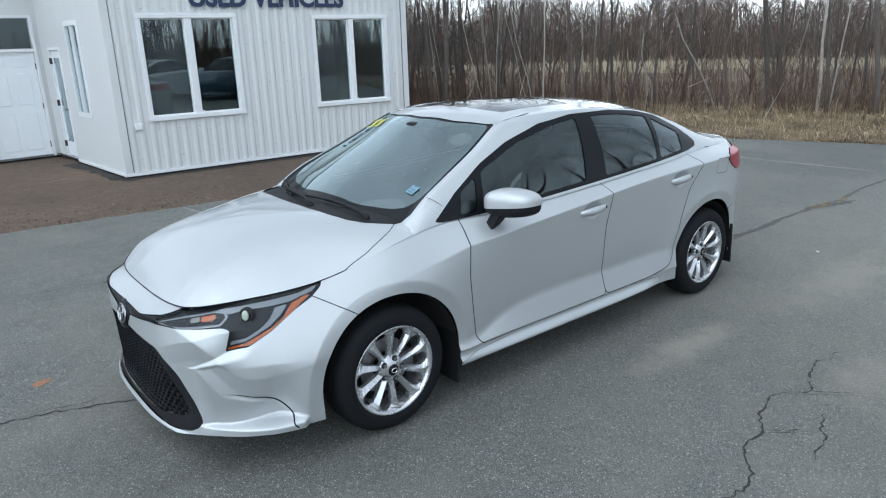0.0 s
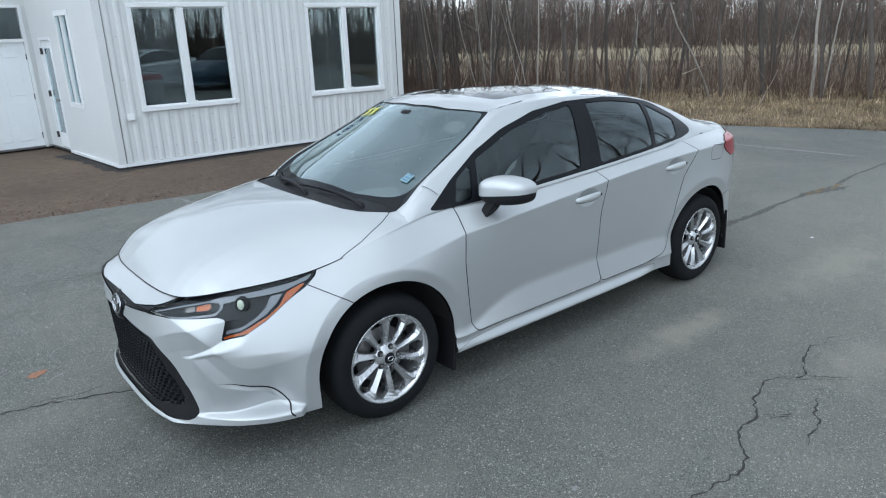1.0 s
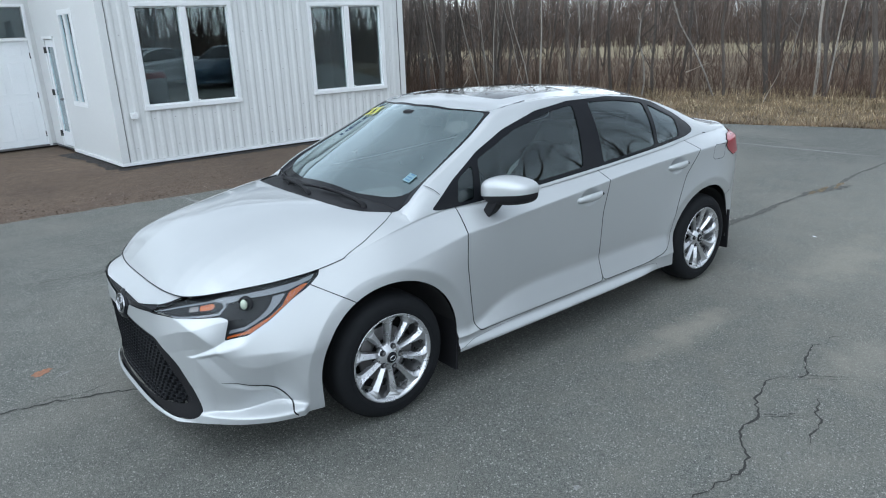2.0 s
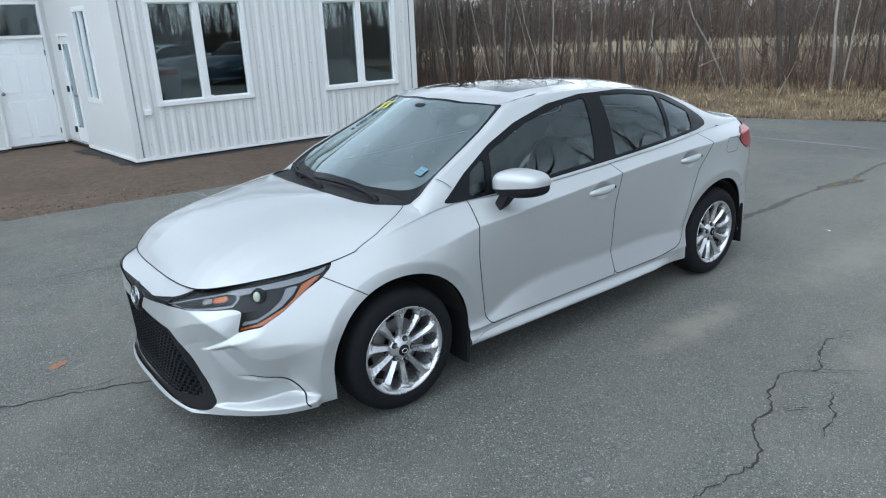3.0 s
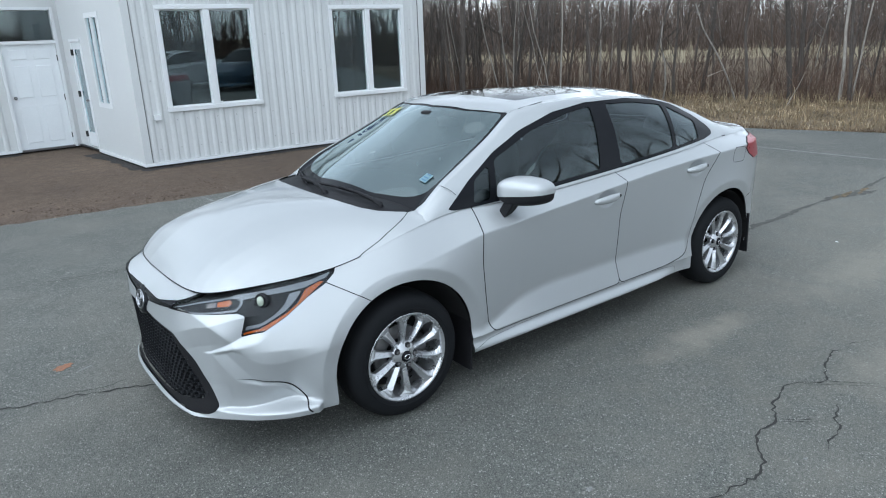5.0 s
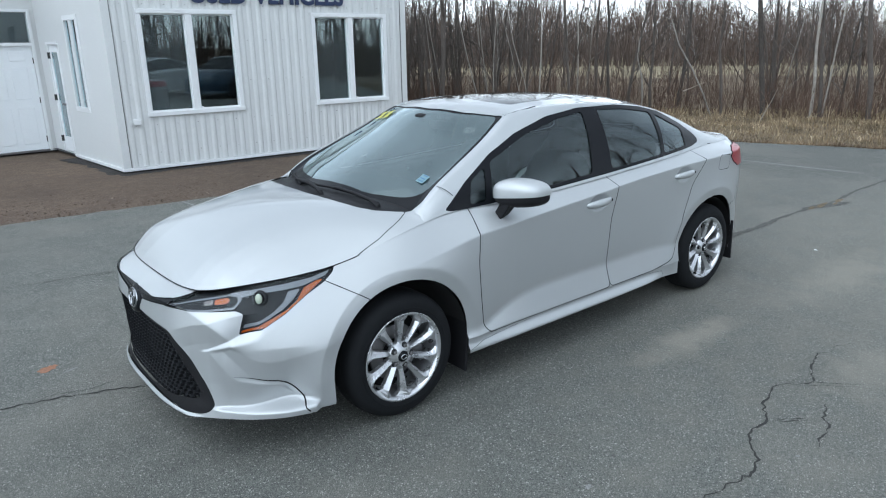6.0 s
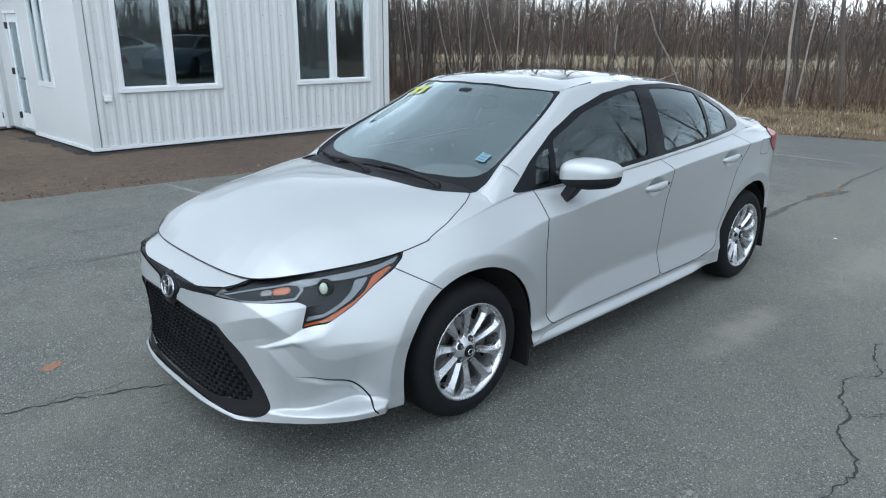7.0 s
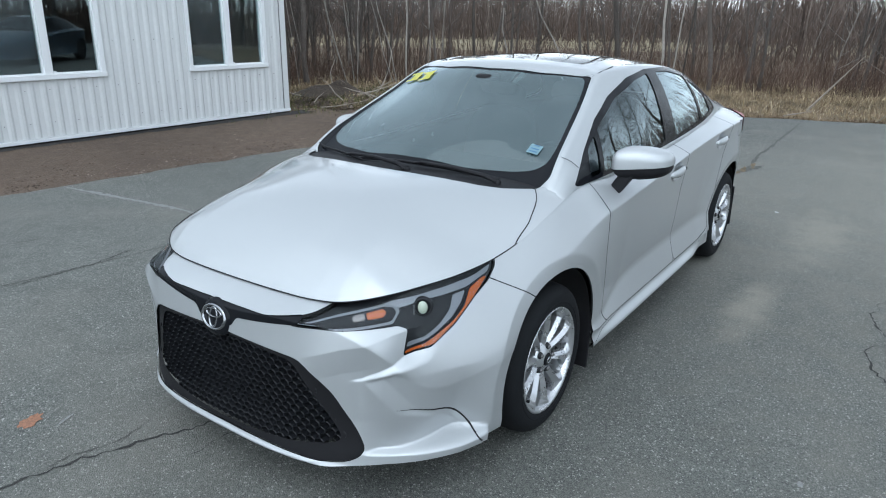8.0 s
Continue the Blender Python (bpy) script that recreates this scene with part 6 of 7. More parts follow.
def door_handle(car, x0, x1, z0, z1, sd):
    """A bar bridging the hollow in the door."""
    y0, y1 = skin_y(x0 + 0.015, z0), skin_y(x1 - 0.015, z1)
    y = max(y0, y1) + 0.0
    bm = bmesh.new()
    pts, rad = [], []
    for k in range(13):
        t = k / 12
        lift = 0.030 * math.sin(math.pi * t) ** 0.5 - 0.008
        pts.append((x0 + (x1 - x0) * t, 0, lift))
        rad.append(0.007 + 0.0135 * math.sin(math.pi * min(1, max(0, t * 0.94 + 0.03))) ** 0.6)
    tube(bm, pts, rad, 12)
    for v in bm.verts:
        t = (v.co.x - x0) / (x1 - x0)
        zz = v.co.y * 1.15 + z0 + (z1 - z0) * t
        yy = (y + v.co.z * 0.9 - 0.004)
        v.co = Vector((v.co.x, yy * sd, zz))
    bmesh.ops.recalc_face_normals(bm, faces=bm.faces)
    ob = part("door_handle", bm, PAINT, car, "silver door handle", True)
    bm = bmesh.new()
    rounded_blob(bm, (x1 + 0.022, (y + 0.018) * sd, z1 + 0.001), (0.007, 0.004, 0.009), 0.8, None, 12, 8)
    part("key_slot", bm, BLACK, ob)
    return ob


def badge(car):
    """A metal oval with a crossing oval on a dark round plate."""
    x = nose_x(0, 0.628)
    tilt = pose(0, 0, 0, 0, 90 - 12, 0)
    m = Matrix.Translation((x + 0.004, 0, 0.628)) @ tilt
    plate = lathe("badge_plate", [(0.0, 0.004), (0.06, 0.003), (0.076, -0.004), (0.082, -0.02)], GLOSS_BLACK, car, m @ Matrix.Diagonal((0.88, 1.0, 1, 1)), 40, "dark round plate behind the badge")
    for nm, sx, sy, r, off in (("badge_ring", 0.70, 1.0, 0.0600, 0.0), ("badge_inner_ring", 0.62, 0.34, 0.058, 0.0), ("badge_inner_ring", 0.26, 0.70, 0.056, -0.016)):
        prof = [(r - 0.0065, 0.004), (r - 0.0035, 0.0085), (r + 0.0035, 0.0085), (r + 0.0065, 0.004)]
        lathe(nm, prof, BADGE_CHROME, plate, m @ Matrix.Translation((off, 0, 0)) @ Matrix.Diagonal((sx, sy, 1, 1)), 40, "dull chrome oval badge")


def screen_point(y, x):
    """A place on the windscreen, on the plane through the nearest points of its sheet."""
    V = SCREEN_GRID
    near = np.argsort((V[:, 0] - x) ** 2 + (V[:, 1] - abs(y)) ** 2)[:16]
    A = np.stack([V[near, 0], V[near, 1], np.ones(16)], 1)
    k = np.linalg.lstsq(A, V[near, 2], rcond=None)[0]
    return Vector((x, y, float(k[0] * x + k[1] * abs(y) + k[2])))


SCREEN_GRID = cabin_skin(200, 90)[0]
SCREEN_GRID = SCREEN_GRID[(SCREEN_GRID[:, 0] > 0.3) & (SCREEN_GRID[:, 2] > 0.7)]


def wiper(car, tip0, tip1, pivot, mid):
    """A blade with its spring arm lying at the foot of the windscreen, low over the cowl."""
    def over(x, y, up):
        return Vector((x, y, max(screen_point(y, x).z, 0.990 - 0.03 * abs(y)) + up))
    bm = bmesh.new()
    pts = [over(tip0[0] + (tip1[0] - tip0[0]) * k / 10, tip0[1] + (tip1[1] - tip0[1]) * k / 10, 0.014 + 0.006 * math.sin(math.pi * k / 10)) for k in range(11)]
    tube(bm, pts, [0.004] + [0.0065] * 9 + [0.004], 6)
    blade = part("wiper_blade", bm, BLACK, car, "black windscreen wiper blade", True)
    bm = bmesh.new()
    a, b = Vector(pivot), Vector(mid)
    tube(bm, [over(*pivot, 0.0), over(*pivot, 0.016), over(*a.lerp(b, 0.15), 0.026), over(*a.lerp(b, 0.5), 0.034), over(*a.lerp(b, 0.9), 0.030), over(*mid, 0.020)], [0.013, 0.013, 0.011, 0.009, 0.007, 0.005], 8)
    part("wiper_arm", bm, BLACK, blade, "", True)
    lathe("arm_cap", [(0.0, 0.022), (0.010, 0.020), (0.014, 0.012), (0.015, 0.0)], BLACK, blade, Matrix.Translation(over(*pivot, 0.002)), 16)


def seat(car, x, y, w, rear=False):
    """Cushion, backrest and headrests."""
    bm = bmesh.new()
    rounded_blob(bm, (x, y, 0.46), (0.27, w, 0.11), 0.6)
    s = part("seat_cushion", bm, CLOTH, car, "dark cloth car seat", True)
    bm = bmesh.new()
    rounded_blob(bm, (0, 0, 0), (0.09, w, 0.34), 0.6, Matrix.Translation((x - 0.33, y, 0.76)) @ pose(0, 0, 0, 0, -14, 0))
    part("backrest", bm, CLOTH, s, "", True)
    for dy in ((-0.36, 0.36) if rear else (0.0,)):
        bm = bmesh.new()
        rounded_blob(bm, (0, 0, 0), (0.05, 0.13, 0.085), 0.65, Matrix.Translation((x - 0.43, y + dy, 1.14 if not rear else 1.10)) @ pose(0, 0, 0, 0, -10, 0))
        part("headrest", bm, CLOTH, s, "", True)


def interior(car):
    """What shows faintly through the panes."""
    bm = bmesh.new()
    rounded_blob(bm, (0.84, 0, 0.78), (0.34, 0.69, 0.165), 0.28)
    part("dashboard", bm, DASH, car, "", True)
    bm = bmesh.new()
    box(bm, (-1.7, -0.70, 0.22), (1.2, 0.70, 0.28), None, 0.02)
    part("cabin_floor", bm, SHADE_BLACK, car)
    belt = EDG[(EDG[:, 0] < 1.05) & (EDG[:, 0] > -2.2)][::6]
    for sd in (1, -1):
        bm = bmesh.new()
        tube(bm, [(x, (y - 0.022) * sd, z - 0.010) for x, y, z in belt], 0.016, 8)
        part("belt_seal", bm, SHADE_BLACK, car)
    bm = bmesh.new()
    box(bm, (-2.1, -0.55, 0.955), (-1.35, 0.55, 0.99), None, 0.01)
    part("parcel_shelf", bm, CLOTH, car)
    seat(car, 0.10, 0.36, 0.25)
    seat(car, 0.10, -0.36, 0.25)
    seat(car, -0.82, 0, 0.62, True)
    m = Matrix.Translation((0.47, 0.36, 0.86)) @ pose(0, 0, 0, 0, 62, 0)
    lathe("steering_wheel", [(0.172 + 0.014 * math.cos(a), 0.014 * math.sin(a)) for a in [2 * math.pi * k / 10 for k in range(10)]], DASH, car, m, 36, closed=True)
    lathe("steering_boss", [(0.0, 0.02), (0.055, 0.015), (0.07, -0.02)], DASH, car, m, 20)
    bm = bmesh.new()
    rounded_blob(bm, (0.40, 0, 1.275), (0.022, 0.115, 0.036), 0.6)
    part("rear_view_mirror", bm, GLOSS_BLACK, car, "", True)
    bm = bmesh.new()
    rounded_blob(bm, (0.52, 0, 1.335), (0.065, 0.055, 0.022), 0.6)
    part("sensor_box", bm, BLACK, car, "", True)


def stickers(car):
    """The blue inspection label and the yellow year figures inside the windscreen."""
    def on_glass(name, y0, y1, xa, xb, mat, parent, lift=0.004):
        rows, n = [], 4
        for i in range(n + 1):
            for j in range(n + 1):
                y = y0 + (y1 - y0) * i / n
                x = xa + (xb - xa) * j / n
                p = screen_point(y, x)
                rows.append(p + Vector((0.5, 0, 0.85)) * lift)
        f = [(i * (n + 1) + j, (i + 1) * (n + 1) + j, (i + 1) * (n + 1) + j + 1, i * (n + 1) + j + 1) for i in range(n) for j in range(n)]
        return solid(name, rows, f, mat, parent)
    lab = on_glass("inspection_sticker", 0.495, 0.552, 0.990, 0.935, PALE_BLUE, car)
    lab["label"] = "pale blue inspection sticker"
    on_glass("sticker_bar", 0.512, 0.540, 0.944, 0.938, BLUE_INK, lab, 0.0055)
    on_glass("sticker_bar", 0.505, 0.543, 0.965, 0.958, BLUE_INK, lab, 0.0055)
    on_glass("sticker_bar", 0.505, 0.543, 0.982, 0.975, BLUE_INK, lab, 0.0055)
    # two yellow vinyl bars where the year stands
    for k in range(2):
        bm = bmesh.new()
        base = -0.515 + k * 0.092
        for a, b, c, d in ((0, 0, 1, 0.2), (0.30, 0.2, 0.95, 0.8), (0, 0.8, 1, 1)):
            q = []
            for fy, fx in ((a, b), (c, b), (c, d), (a, d)):
                p = screen_point(base + 0.08 * fy, 0.478 + 0.016 * k + 0.075 * fx)
                q.append(bm.verts.new(p + Vector((0.5, 0, 0.85)) * 0.004))
            bm.faces.new(q)
        part("year_figure", bm, YELLOW, car, "yellow vinyl year figure")


def mud_flap(car, x, y0, y1, z0, z1, sd, lean):
    bm = bmesh.new()
    box(bm, (-0.008, y0, z0), (0.008, y1, z1), None, 0.005)
    for v in bm.verts:
        v.co.x += x + lean * (v.co.z - z1)
        v.co.y *= sd
    if sd < 0:
        bmesh.ops.reverse_faces(bm, faces=bm.faces)
    part("mud_flap", bm, BLACK, car, "black plastic mud flap")


def wheel_housing(car, ax, sd):
    """The dark liner in the wheel opening."""
    verts, faces, n = [], [], 24
    for k in range(n + 1):
        a = math.pi * (1.12 * k / n - 0.06)
        for y, r in ((0.845, 0.384), (0.83, 0.392), (0.55, 0.392), (0.55, 0.0)) if ax > 0 else ((0.830, 0.360), (0.82, 0.366), (0.55, 0.366), (0.55, 0.0)):
            verts.append((ax + r * math.cos(a) * 1.02, y * sd, 0.335 + r * math.sin(a) * 0.955))
    for k in range(n):
        for j in range(3):
            faces.append((k * 4 + j, k * 4 + 4 + j, k * 4 + 5 + j, k * 4 + 1 + j))
    solid("wheel_arch_liner", verts, faces, LINER, car, smooth=True)


def side_details(car, sd):
    """Handles, mirror and the short seams of pillar, roof and boot."""
    door_handle(car, 0.045, -0.185, 0.850, 0.860, sd)
    door_handle(car, -0.845, -1.062, 0.903, 0.912, sd)
    door_mirror(car, sd)
    for nm, ends, r in (("pillar_seam", ((0.990, 0.668, 1.0725), (0.973, 0.685, 1.0645), (0.958, 0.698, 1.054), (0.943, 0.711, 1.0395), (0.930, 0.721, 1.0245)), 0.0013), ("roof_ditch", ((0.372, 0.516, 1.362), (0.30, 0.5235, 1.379), (0.12, 0.515, 1.399)), 0.0022),
                        ("boot_seam", ((-1.405, 0.688, 1.034), (-1.48, 0.687, 1.032), (-1.56, 0.682, 1.030)), 0.0040)):
        bm = bmesh.new()
        tube(bm, [(x, y * sd, z) for x, y, z in ends], r, 6)
        part(nm, bm, BLACK, car)


def build_car():
    car = empty("car")
    tagged(car, "silver four-door sedan parked on grey asphalt before a white building", "car")
    car_shell(car)
    honeycomb(car)
    badge(car)
    for ax in (1.35, -1.35):
        for sd in (1, -1):
            wheel(car, ax, sd, 0.31 if ax > 0 else 0.75)
            wheel_housing(car, ax, sd)
    for sd in (1, -1):
        side_details(car, sd)
        mud_flap(car, 0.945, 0.66, 0.852, 0.115, 0.40, sd, -0.06)
        mud_flap(car, -1.735, 0.62, 0.835, 0.15, 0.45, sd, 0.06)
    wiper(car, (1.262, -0.25), (1.190, 0.38), (1.235, 0.50), (1.232, 0.06))
    wiper(car, (1.285, -0.20), (1.105, -0.655), (1.320, 0.09), (1.245, -0.34))
    interior(car)
    stickers(car)
    bm = bmesh.new()
    box(bm, (-2.0, -0.62, 0.19), (2.0, 0.62, 0.22), None, 0.01)
    part("underbody", bm, SHADE_BLACK, car)
    return car


car = build_car()


# ---------------------------------------------------------------- two cars across the lot, seen only as reflections
def parked_car(name, paint, m, label):
    c = empty(name)
    V, T = tub_skin(30)
    V, _, T = split(V, T, arch(V))
    skin_part("body", V, T, paint, c, both=True)
    V, T = hood_skin(30, 14)
    skin_part("hood", V, T, paint, c, both=True)
    V, T = cabin_skin(60, 40)
    V, screen, T = split(V, T, plan_view(SCREEN, 0.03)(V))
    V, side, T = split(V, T, side_view(DLO, 0.012)(V))
    skin_part("roof", V, T, paint, c, both=True)
    skin_part("windscreen", V, screen, ROOF_GLASS, c, both=True)
    skin_part("side_windows", V, side, ROOF_GLASS, c, both=True)
    for ax in (1.35, -1.35):
        for sd in (1, -1):
            mm = Matrix.Translation((ax, 0.845 * sd, 0.316)) @ pose(0, 0, 0, -90 * sd, 0, 0)
            lathe("wheel", [(0.0, -0.02), (0.2, -0.01), (0.235, 0.005), (0.29, 0.0), (0.316, -0.04), (0.316, -0.17), (0.29, -0.2)], RUBBER, c, mm, 28)
    c.matrix_world = m
    tagged(c, label, "car", "cars across the lot")


BLUE_PAINT = surface("dark_blue_paint", (0.015, 0.05, 0.09), (0.02, 0.06, 0.11), scale=3, rough=0.3, metal=0.4, coat=1.0)
WHITE_PAINT = surface("white_paint", (0.72, 0.73, 0.74), (0.76, 0.77, 0.78), scale=3, rough=0.3, coat=1.0)
parked_car("parked_car", WHITE_PAINT, pose(-4.2, 9.4, 0, 0, 0, -28), "white sedan parked across the lot")
parked_car("parked_car", BLUE_PAINT, pose(-6.9, 8.0, 0, 0, 0, -40), "dark blue sedan parked across the lot")


# ---------------------------------------------------------------- trees, brush, grass and the field behind
def limb(verts, faces, pts, radii, seg):
    """A tapered bent stem added to lists."""
    base = len(verts)
    n = len(pts)
    for i, p in enumerate(pts):
        d = (pts[min(i + 1, n - 1)] - pts[max(i - 1, 0)]).normalized()
        a = d.orthogonal().normalized()
        b = d.cross(a)
        for k in range(seg):
            t = 2 * math.pi * k / seg
            verts.append(p + (a * math.cos(t) + b * math.sin(t)) * radii[i])
    for i in range(n - 1):
        for k in range(seg):
            q = base + i * seg + k
            q2 = base + i * seg + (k + 1) % seg
            faces.append((q, q2, q2 + seg, q + seg))


def stem_path(r, start, direction, length, n, bend):
    pts, p, d = [start.copy()], start.copy(), direction.normalized()
    for _ in range(n):
        d = (d + Vector((r.uniform(-bend, bend), r.uniform(-bend, bend), r.uniform(-bend * 0.4, bend * 0.6)))).normalized()
        p = p + d * (length / n)
        pts.append(p.copy())
    return pts


def bare_tree(seed, height, radius, mat, lean=0.05, limbs=16, twigs=5, low=0.35, spread=0.75):
    """A leafless tree: tapered trunk, forked limbs, many fine twigs."""
    r = random.Random(seed)
    tv, tf, lv, lf, sv, sf = [], [], [], [], [], []
    trunk = stem_path(r, Vector((0, 0, -0.1)), Vector((r.uniform(-lean, lean), r.uniform(-lean, lean), 1)), height, 9, 0.065)
    rad = [radius * (1.0 - 0.93 * (i / 9) ** 0.85) * (1.25 if i == 0 else 1) for i in range(10)]
    limb(tv, tf, trunk, rad, 8)
    for k in range(limbs):
        h = low + (0.97 - low) * (k + r.random()) / limbs
        f = h * 9
        i = min(8, int(f))
        p = trunk[i].lerp(trunk[i + 1], f - i)
        az = r.uniform(0, 6.283)
        up = r.uniform(0.5, 1.3)
        d = Vector((math.cos(az), math.sin(az), up))
        ln = height * r.uniform(0.14, 0.30) * (1.15 - h * 0.7) * spread * 1.4
        pts = stem_path(r, p, d, ln, 4, 0.22)
        r0 = max(0.006, rad[i] * r.uniform(0.25, 0.45))
        limb(lv, lf, pts, [r0 * (1 - 0.8 * j / 4) for j in range(5)], 5)
        for _ in range(twigs):
            j = r.randint(1, 3)
            q = pts[j].lerp(pts[j + 1], r.random())
            d2 = (pts[j + 1] - pts[j]).normalized() + Vector((r.uniform(-0.9, 0.9), r.uniform(-0.9, 0.9), r.uniform(-0.1, 0.9)))
            tw = stem_path(r, q, d2, ln * r.uniform(0.25, 0.55), 3, 0.3)
            limb(sv, sf, tw, [0.007, 0.005, 0.0035, 0.002], 3)
            for _ in range(2):
                e = stem_path(r, tw[r.randint(1, 2)], d2 + Vector((r.uniform(-1, 1), r.uniform(-1, 1), r.uniform(0, 0.8))), ln * r.uniform(0.12, 0.3), 2, 0.3)
                limb(sv, sf, e, [0.004, 0.003, 0.0015], 3)
    t = empty("bare_tree")
    solid("trunk", tv, tf, mat, t, smooth=True)
    solid("branchwork", lv, lf, mat, t, smooth=True)["kind"] = "stuff"
    solid("crown", sv, sf, TRUNK, t)["kind"] = "stuff"
    return t


def along_edge(s):
    """A place on the lawn's edge and the way outwards, s metres along it from the building; the way turns smoothly at the bends."""
    pts = [Vector((*p, 0)) for p in EDGE_LINE[::-1]]
    ways = []
    for i in range(len(pts)):
        u = (pts[min(i + 1, len(pts) - 1)] - pts[max(i - 1, 0)]).normalized()
        ways.append(Vector((-u.y, u.x, 0)))
    for i in range(len(pts) - 1):
        d = (pts[i + 1] - pts[i]).length
        if s <= d or i == len(pts) - 2:
            t = s / d
            return pts[i] + (pts[i + 1] - pts[i]) * t, ways[i].lerp(ways[i + 1], min(1.0, max(0.0, t))).normalized()
        s -= d


PROTOS = [bare_tree(31, 6.4, 0.044, TRUNK, 0.04, 18, 4, 0.08, 0.5), bare_tree(32, 7.0, 0.058, TRUNK, 0.05, 18, 4, 0.14, 0.5), bare_tree(33, 5.2, 0.030, TRUNK, 0.10, 18, 4, 0.06, 0.5),
          bare_tree(34, 6.0, 0.040, BIRCH, 0.10, 14, 4, 0.18, 0.5), bare_tree(35, 4.8, 0.022, BIRCH, 0.18, 16, 4, 0.1, 0.5), bare_tree(36, 6.6, 0.042, TRUNK, 0.07, 18, 4, 0.07, 0.5)]
for p, txt in zip(PROTOS, ("slender bare grey tree at the wood's edge", "tall bare grey-brown tree at the wood's edge", "thin bare sapling with fine twigs", "pale bare birch at the wood's edge",
                           "thin leaning pale birch", "bare grey tree with low limbs")):
    tagged(p, txt, "tree", "trees at the wood's edge")
tr = random.Random(12)
used, spots = set(), []
for k in range(115):
    # a belt beyond the grass, seen past the building's corner
    base, out = along_edge(tr.uniform(-6.0, 21.0) if tr.random() < 0.8 else tr.uniform(-8, 4))
    off = 4.8 + abs(tr.gauss(0, 5.5))
    p = base + out * off
    if p.x > -5.6 and p.y > -17:
        continue
    spots.append(p)
for k in range(34):
    spots.append(Vector((tr.uniform(-13.0, -5.6), tr.uniform(-17, -10.2), 0)))
for p in spots:
    kind = tr.choices(range(6), (5, 3.5, 6, 0.9, 1.3, 5))[0]
    m = Matrix.Translation(p + Vector((0, 0, -0.03))) @ pose(0, 0, 0, tr.uniform(-3, 3), tr.uniform(-3, 3), tr.uniform(0, 360))
    sc = tr.uniform(0.8, 1.2)
    if kind not in used:
        PROTOS[kind].matrix_world = m
        used.add(kind)
    else:
        copy_thing(PROTOS[kind], m)


def leaning_tree(x, y, sx, sy, radius, height, mat, label, seed):
    """A slender trunk that leans by (sx, sy) for each metre of height, with short limbs and twigs; a low one is a snapped stub."""
    r = random.Random(seed)
    tv, tf, lv, lf = [], [], [], []
    n = max(4, int(height * 1.3))
    path = [Vector((sx * height * k / n + r.gauss(0, 0.035) * (k > 0), sy * height * k / n + r.gauss(0, 0.035) * (k > 0), height * k / n - 0.08)) for k in range(n + 1)]
    stub = height < 2.6
    rad = [radius * (1 - (0.25 if stub else 0.75) * k / n) * r.uniform(0.92, 1.08) for k in range(n + 1)]
    limb(tv, tf, path, rad, 7)
    for k in range(3 if stub else int(height * 3.2)):
        f = r.uniform(0.25, 0.98) * n
        i = min(n - 1, int(f))
        p = path[i].lerp(path[i + 1], f - i)
        az = r.uniform(0, 6.283)
        ln = r.uniform(0.12, 0.3) if stub else r.uniform(0.35, 1.1)
        pts = stem_path(r, p, Vector((math.cos(az), math.sin(az), r.uniform(0.3, 1.2))), ln, 4, 0.25)
        r0 = min(rad[i] * 0.4, 0.016)
        limb(lv, lf, pts, [r0, r0 * 0.75, r0 * 0.5, r0 * 0.35, r0 * 0.15], 4)
        for _ in range(0 if stub else 4):
            j = r.randint(1, 3)
            tw = stem_path(r, pts[j], pts[j] - pts[j - 1] + Vector((r.gauss(0, 0.1), r.gauss(0, 0.1), r.uniform(0, 0.15))), ln * r.uniform(0.25, 0.6), 3, 0.3)
            limb(lv, lf, tw, [0.005, 0.004, 0.003, 0.0015], 3)
    t = empty("bare_tree", x, y, 0)
    solid("trunk", tv, tf, mat, t, smooth=True)
    solid("branchwork", lv, lf, TRUNK, t)["kind"] = "stuff"
    return tagged(t, label, "tree", "trees at the wood's edge")


PALE = "thin leaning pale birch"
GREY = "thick bare grey trunk at the wood's edge"
